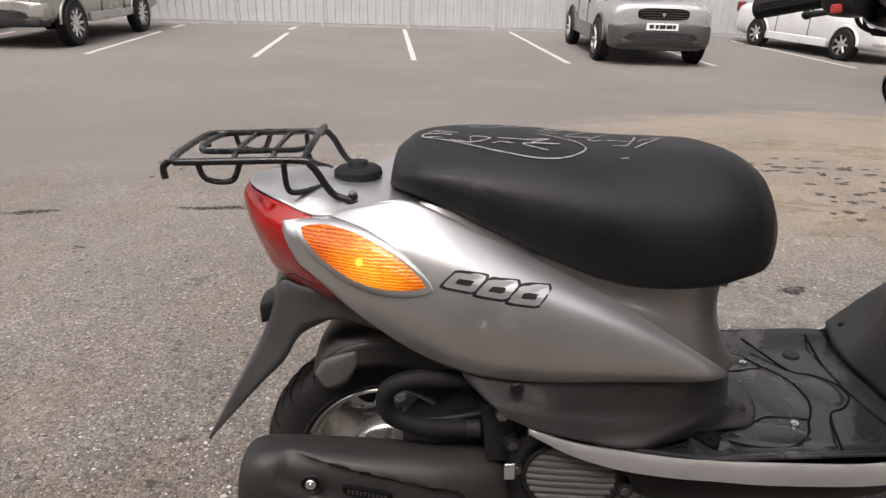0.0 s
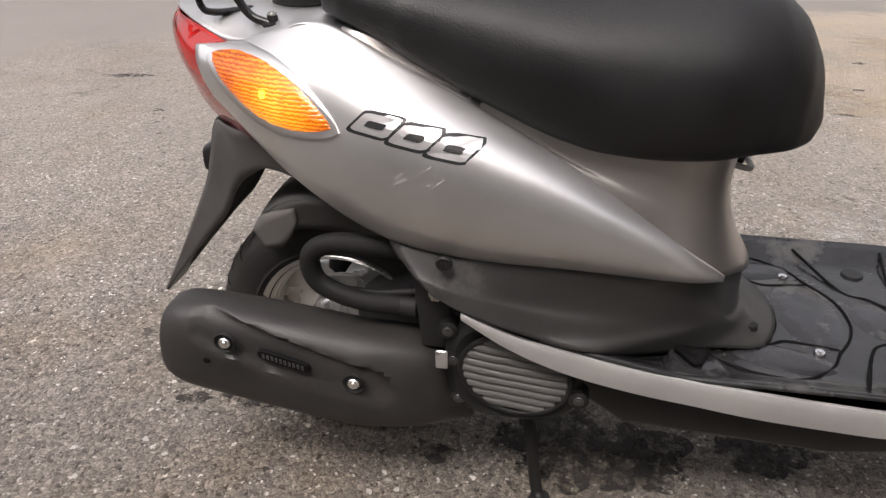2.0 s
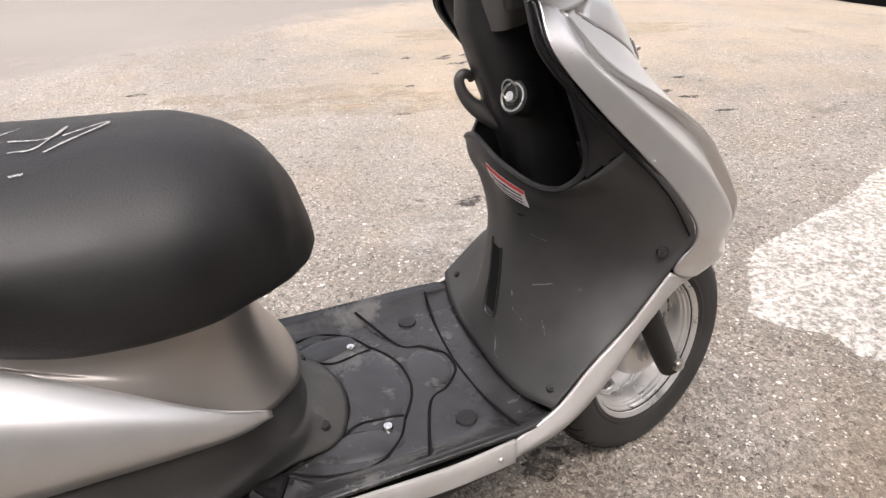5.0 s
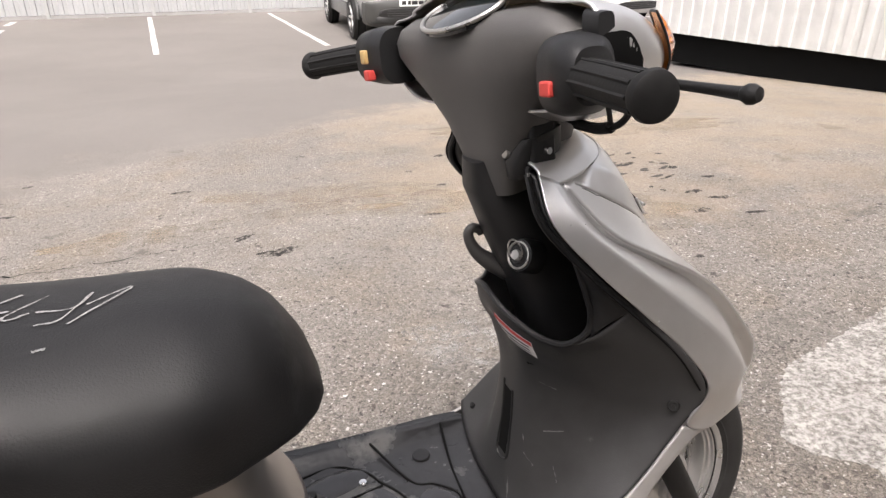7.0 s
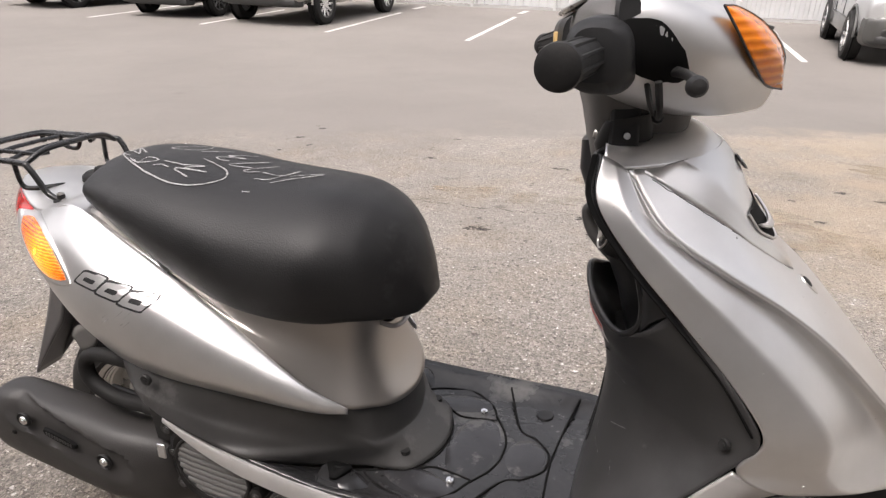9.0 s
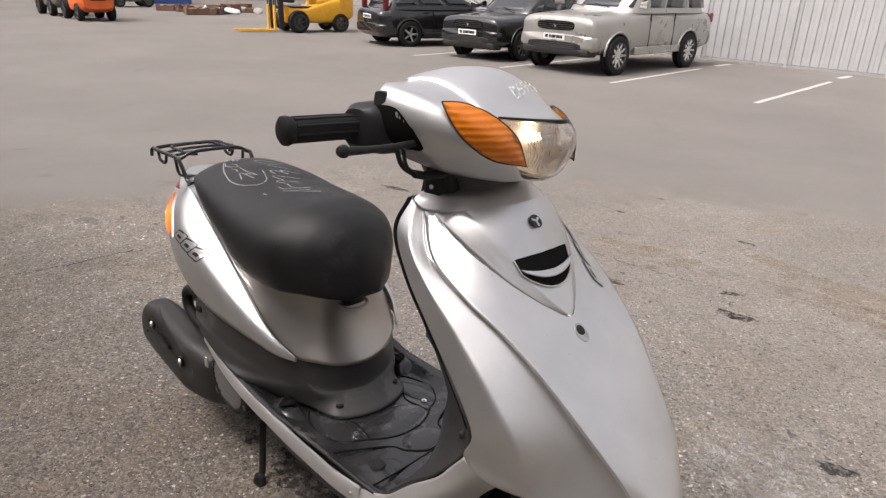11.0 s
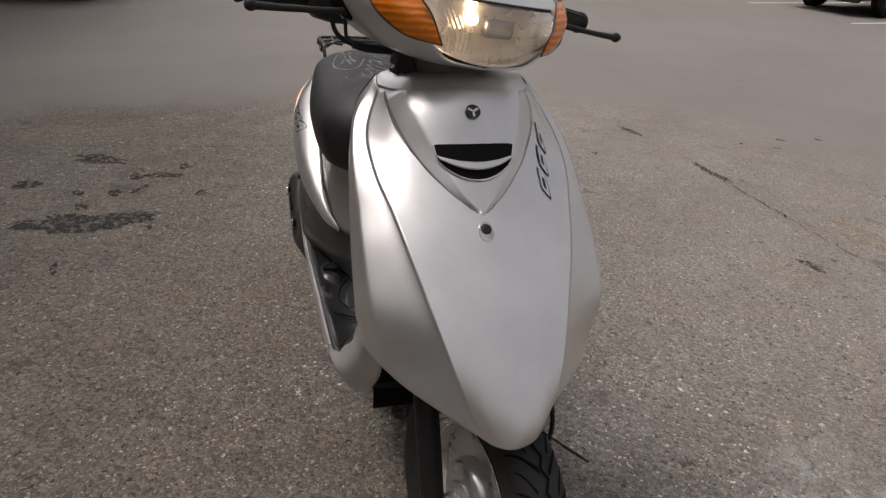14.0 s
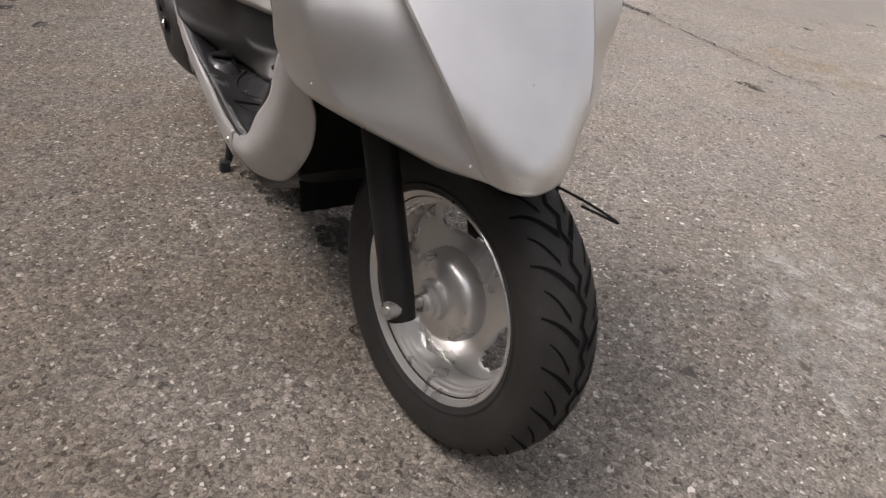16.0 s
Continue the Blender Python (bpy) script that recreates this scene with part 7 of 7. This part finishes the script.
gauge = part("speedometer", moved(lathe([(0.001, 0.004), (0.05, 0.003), (0.056, 0.001), (0.06, -0.006)], 36, Matrix.Translation((0.893, 0, 1.006)) @ Matrix.Rotation(radians(-28), 4, "Y") @ Matrix.Diagonal((0.7, 1.1, 1, 1))), HEAD), glass_dark, scooter, "oval dark speedometer glass")
part("gauge_rim", moved(tube([Matrix.Translation((0.893, 0, 1.007)) @ Matrix.Rotation(radians(-28), 4, "Y") @ Vector((0.042 * math.cos(a), 0.066 * math.sin(a), 0)) for a in np.linspace(0, 6.283, 25)], 0.003, 8, 60), HEAD), steel, gauge)
part("hood_screw", moved(lathe([(0.001, 0.004), (0.005, 0.004), (0.006, 0)], 12, Matrix.Translation((0.906, -0.048, 0.850)) @ Matrix.Rotation(radians(-80), 4, "Y")), HEAD), steel, rear_cover)
hood_skin = Skin(np.swapaxes(COWLG, 0, 1), (1, 0, 0.001))
ctr = np.array([0.99, 0, 0.955])
hood_skin.n *= np.sign((hood_skin.n * (hood_skin.p - ctr)).sum(1, keepdims=True))
# headlight lens between the signals, below the visor
LENS = []
for e in np.linspace(-1, 1, 33):
    row = []
    for v in np.linspace(0, 1, 15):
        y = e * (0.122 - 0.024 * v)
        top_p, low_p = np.array([1.093 - 3.0 * y * y, y, 0.971]), np.array([1.088 - 1.6 * y * y, y, 0.884 + 2.4 * y * y])
        row.append(top_p * (1 - v) + low_p * v + np.array([0.020 * math.sin(math.pi * min(1.0, v * 1.05)) ** 0.7, 0, 0]))
    LENS.append(row)
LENS = np.array(LENS)
BOWL = LENS.copy()
for a, e in enumerate(np.linspace(-1, 1, 33)):
    for b, v in enumerate(np.linspace(0, 1, 15)):
        BOWL[a, b, 0] -= 0.006 + 0.040 * (1 - e ** 4) * math.sin(math.pi * v) ** 0.5
head = part("headlight", moved(grid_mesh(BOWL), HEAD), reflector, scooter, "clear headlight with a lit warm bulb")
part("lens", moved(grid_mesh(LENS), HEAD), clear_lens, head, "clear scratched plastic lens", thick=0.0015)
part("bulb", moved(lathe([(0.001, 0.010), (0.007, 0.008), (0.009, 0), (0.006, -0.008), (0.001, -0.009)], 14, Matrix.Translation((1.066, -0.030, 0.946)) @ Matrix.Rotation(radians(90), 4, "Y")), HEAD), bulb_warm, head, "glowing warm bulb")
part("bulb_shade", moved(block(1.068, 0.018, 0.936, 0.016, 0.050, 0.026), HEAD), steel, head, "grey bulb shade", bevel=0.006)
part("lens_seam", moved(tube(LENS[1:-1, 0] + np.array([0.002, 0, 0.001]), 0.0018, 6, 40), HEAD), black_plastic, head)
for k in range(5):
    part("lens_rib", moved(tube([LENS[4 + k, 3] + np.array([-0.005, 0, 0]), LENS[5 + k, 8] + np.array([-0.005, 0, 0]), LENS[5 + k, 12] + np.array([-0.004, 0, 0])], 0.0011, 5, 10), HEAD), clear_lens, head)
for s in (1, -1):
    up_edge = [(1.001, -0.176, 0.987), (1.022, -0.149, 0.987), (1.054, -0.126, 0.974), (1.083, -0.105, 0.948), (1.094, -0.086, 0.908)]
    low_edge = [(1.001, -0.176, 0.987), (1.018, -0.174, 0.962), (1.037, -0.162, 0.937), (1.063, -0.129, 0.914), (1.094, -0.086, 0.908)]
    SIG, BK = (net([up_edge, [((a + d) / 2 + k * h, (b + e) / 2 - k * h, (c + f) / 2) for (a, b, c), (d, e, f), h in zip(up_edge, low_edge, (0, 0.7, 1, 0.7, 0))], low_edge], 34, 13) for k in (0.008, 0.001))
    RIM = np.concatenate([cr(np.array(up_edge), 30), cr(np.array(low_edge), 30)[::-1]])
    flip = np.array([1, s, 1])
    sob = part("turn_signal", moved(grid_mesh(BK * flip), HEAD), amber_inner, scooter, "amber front turn signal")
    part("lens", moved(grid_mesh(SIG * flip), HEAD), amber, sob, "ribbed amber lens", thick=0.0015)
    part("signal_rim", moved(tube(RIM * flip, 0.0014, 6, 90), HEAD), black_plastic, sob)
# chalk number on the cowl
txt = bpy.data.curves.new("chalk_number", "FONT")
txt.body, txt.size, txt.extrude, txt.offset = "B6950", 0.034, 0.0, -0.0005
tob = new("chalk_number", txt)
bpy.context.view_layer.update()
tme = bpy.data.meshes.new_from_object(tob.evaluated_get(bpy.context.evaluated_depsgraph_get()))
bpy.data.objects.remove(tob)
vs = np.array([v.co for v in tme.vertices])
vs[:, 0] -= vs[:, 0].mean()
flat = np.stack([1.050 - 0.85 * vs[:, 1] - 0.02 * vs[:, 0], -0.016 + 0.92 * vs[:, 0] + 0.12 * vs[:, 1], np.full(len(vs), 1.05)], 1)
tri = [tuple(p.vertices) for p in tme.polygons]
over = hood_skin.p[hood_skin.n[:, 2] > 0.15]
lift = []
for x, y, _ in flat:
    near = np.argsort(((over[:, :2] - (x, y)) ** 2).sum(1))[:3]
    lift.append((x, y, over[near, 2].max() + 0.0075))
part("chalk_number", moved((lift, tri), HEAD), chalk, cowl, "chalk number B6950", smooth=False)

# --- bars, grips, levers, switches
for s in (-1, 1):
    BARS = STEER @ Matrix.Translation((0, 0, -0.035 if s < 0 else -0.014))
    bq = [(0.905, s * 0.10, 0.975), (0.89, s * 0.17, 0.978), (0.868, s * 0.25, 0.973), (0.845, s * 0.332, 0.966)]
    grip = part("grip", moved(tube([bq[1], bq[2], bq[3]], [0.0165, 0.0170, 0.0165], 22, 14), BARS), rubber, scooter, "ribbed black rubber handlebar grip")
    end = Vector(bq[3])
    gd = (Vector(bq[3]) - Vector(bq[2])).normalized()
    eq = Matrix.Translation(end) @ gd.to_track_quat("Z", "Y").to_matrix().to_4x4()
    part("grip_end", moved(lathe([(0.001, 0.004), (0.015, 0.004), (0.0195, 0.001), (0.0205, -0.004), (0.0175, -0.012)], 26), BARS @ eq), rubber, grip)
    for k in range(9):
        a = 2 * math.pi * k / 9
        d = tube([Vector(bq[1]) * 0.75 + Vector(bq[2]) * 0.25, Vector(bq[2]), Vector(bq[2]) * 0.15 + Vector(bq[3]) * 0.85], 0.0022, 6, 10)
        off = gd.orthogonal().normalized()
        off.rotate(Matrix.Rotation(a, 3, gd))
        part("grip_rib", moved(moved(d, Matrix.Translation(off * 0.0165)), BARS), rubber, grip)
    oy = 0.046 if s < 0 else 0.014
    house = part("switch_housing", moved(ring_loft([((0.898, s * (oy + 0.128), 0.974), 0.032, 0.036, (1, 0, 0), (0, 0, 1)), ((0.894, s * (oy + 0.150), 0.975), 0.034, 0.038, (1, 0, 0), (0, 0, 1)), ((0.886, s * (oy + 0.176), 0.975), 0.032, 0.034, (1, 0, 0), (0, 0, 1)), ((0.882, s * (oy + 0.186), 0.975), 0.023, 0.025, (1, 0, 0), (0, 0, 1))], 30, 2.8), BARS), black_plastic, scooter, "black plastic switch housing")
    part("button", moved(block(0.860, s * (oy + 0.152), 0.966 if s < 0 else 0.952, 0.012, 0.015, 0.014), BARS), button_red, house, "red switch button", bevel=0.002)
    if s > 0:
        part("button", moved(block(0.860, 0.172, 0.976, 0.012, 0.013, 0.018), BARS), button_tan, house, "tan switch slider", bevel=0.002)
    lever = part("brake_lever", moved(tube([(0.938, s * 0.150, 0.962), (0.958, s * 0.185, 0.962), (0.966, s * 0.225, 0.960), (0.962, s * 0.285, 0.956), (0.954, s * 0.328, 0.954)], [0.008, 0.006, 0.0048, 0.005, 0.006], 12), BARS), black_matte, scooter, "black brake lever")
    part("lever_ball", moved(lathe([(0.001, 0.009), (0.006, 0.0075), (0.0085, 0.0025), (0.0088, -0.002), (0.006, -0.0075)], 16, Matrix.Translation((0.953, s * 0.334, 0.954)) @ Matrix.Rotation(radians(-90 * s), 4, "X")), BARS), black_matte, lever)
    part("lever_clamp", moved(ring_loft([((0.925, s * 0.118, 0.962), 0.018, 0.014, (1, 0, 0), (0, 0, 1)), ((0.94, s * 0.15, 0.966), 0.016, 0.012, (1, 0, 0), (0, 0, 1))], 16, 3), BARS), black_matte, lever)
    part("mirror_socket", moved(ring_loft([((0.906, s * (oy + 0.150), 0.990), 0.012, 0.014, (1, 0, 0), (0, 1, 0)), ((0.906, s * (oy + 0.150), 1.012), 0.010, 0.012, (1, 0, 0), (0, 1, 0))], 16, 4), BARS), black_matte, house)
    part("lever_pivot", moved(ring_loft([((0.932, s * 0.128, 0.945), 0.016, 0.010, (1, 0, 0), (0, 0, 1)), ((0.936, s * 0.165, 0.948), 0.014, 0.010, (1, 0, 0), (0, 0, 1))], 16, 4), BARS), black_matte, lever)
    part("pivot_bolt", moved(lathe([(0.001, 0.006), (0.005, 0.005), (0.006, 0.0)], 8, Matrix.Translation((0.938, s * 0.15, 0.957))), BARS), steel, lever)
    plug = part("cowl_plug", moved(ring_loft([((0.912, s * 0.180, 0.982), 0.012, 0.014, (1, 0, 0), (0, 0, 1)), ((0.912, s * 0.198, 0.980), 0.010, 0.012, (1, 0, 0), (0, 0, 1))], 16, 4), HEAD), black_plastic, cowl)
    part("cable_guide", moved(tube([(0.938, s * 0.190, 0.950), (0.945, s * 0.188, 0.925), (0.952, s * 0.178, 0.917)], 0.003, 6), BARS), black_matte, scooter)
    part("brake_cable", moved(tube([(0.945, s * 0.215, 0.952), (0.950, s * 0.205, 0.928), (0.955, s * 0.175, 0.914), (0.962, s * 0.13, 0.912), (0.975, s * 0.085, 0.916), (0.985, s * 0.04, 0.90)], 0.0036, 8), BARS), rubber, scooter, "black brake cable")
    part("cable_sleeve", moved(tube([(0.954, s * 0.180, 0.9155), (0.958, s * 0.155, 0.912), (0.964, s * 0.120, 0.913)], 0.0062, 8), BARS), rubber, scooter)
    # near-black leaf laid on the cowl as the painted shade of a hollow
    part("side_hollow_shade", moved(grid_mesh(hood_skin.lay(leaf((0.898, -0.190, 0.962), (0.975, -0.166, 0.926), (0.004, 0, 0.024), (-0.004, 0, -0.022), nu=16, nv=7, power=0.5), 0.002) * np.array([1, 1 if s < 0 else -1, 1])), HEAD), void, cowl)
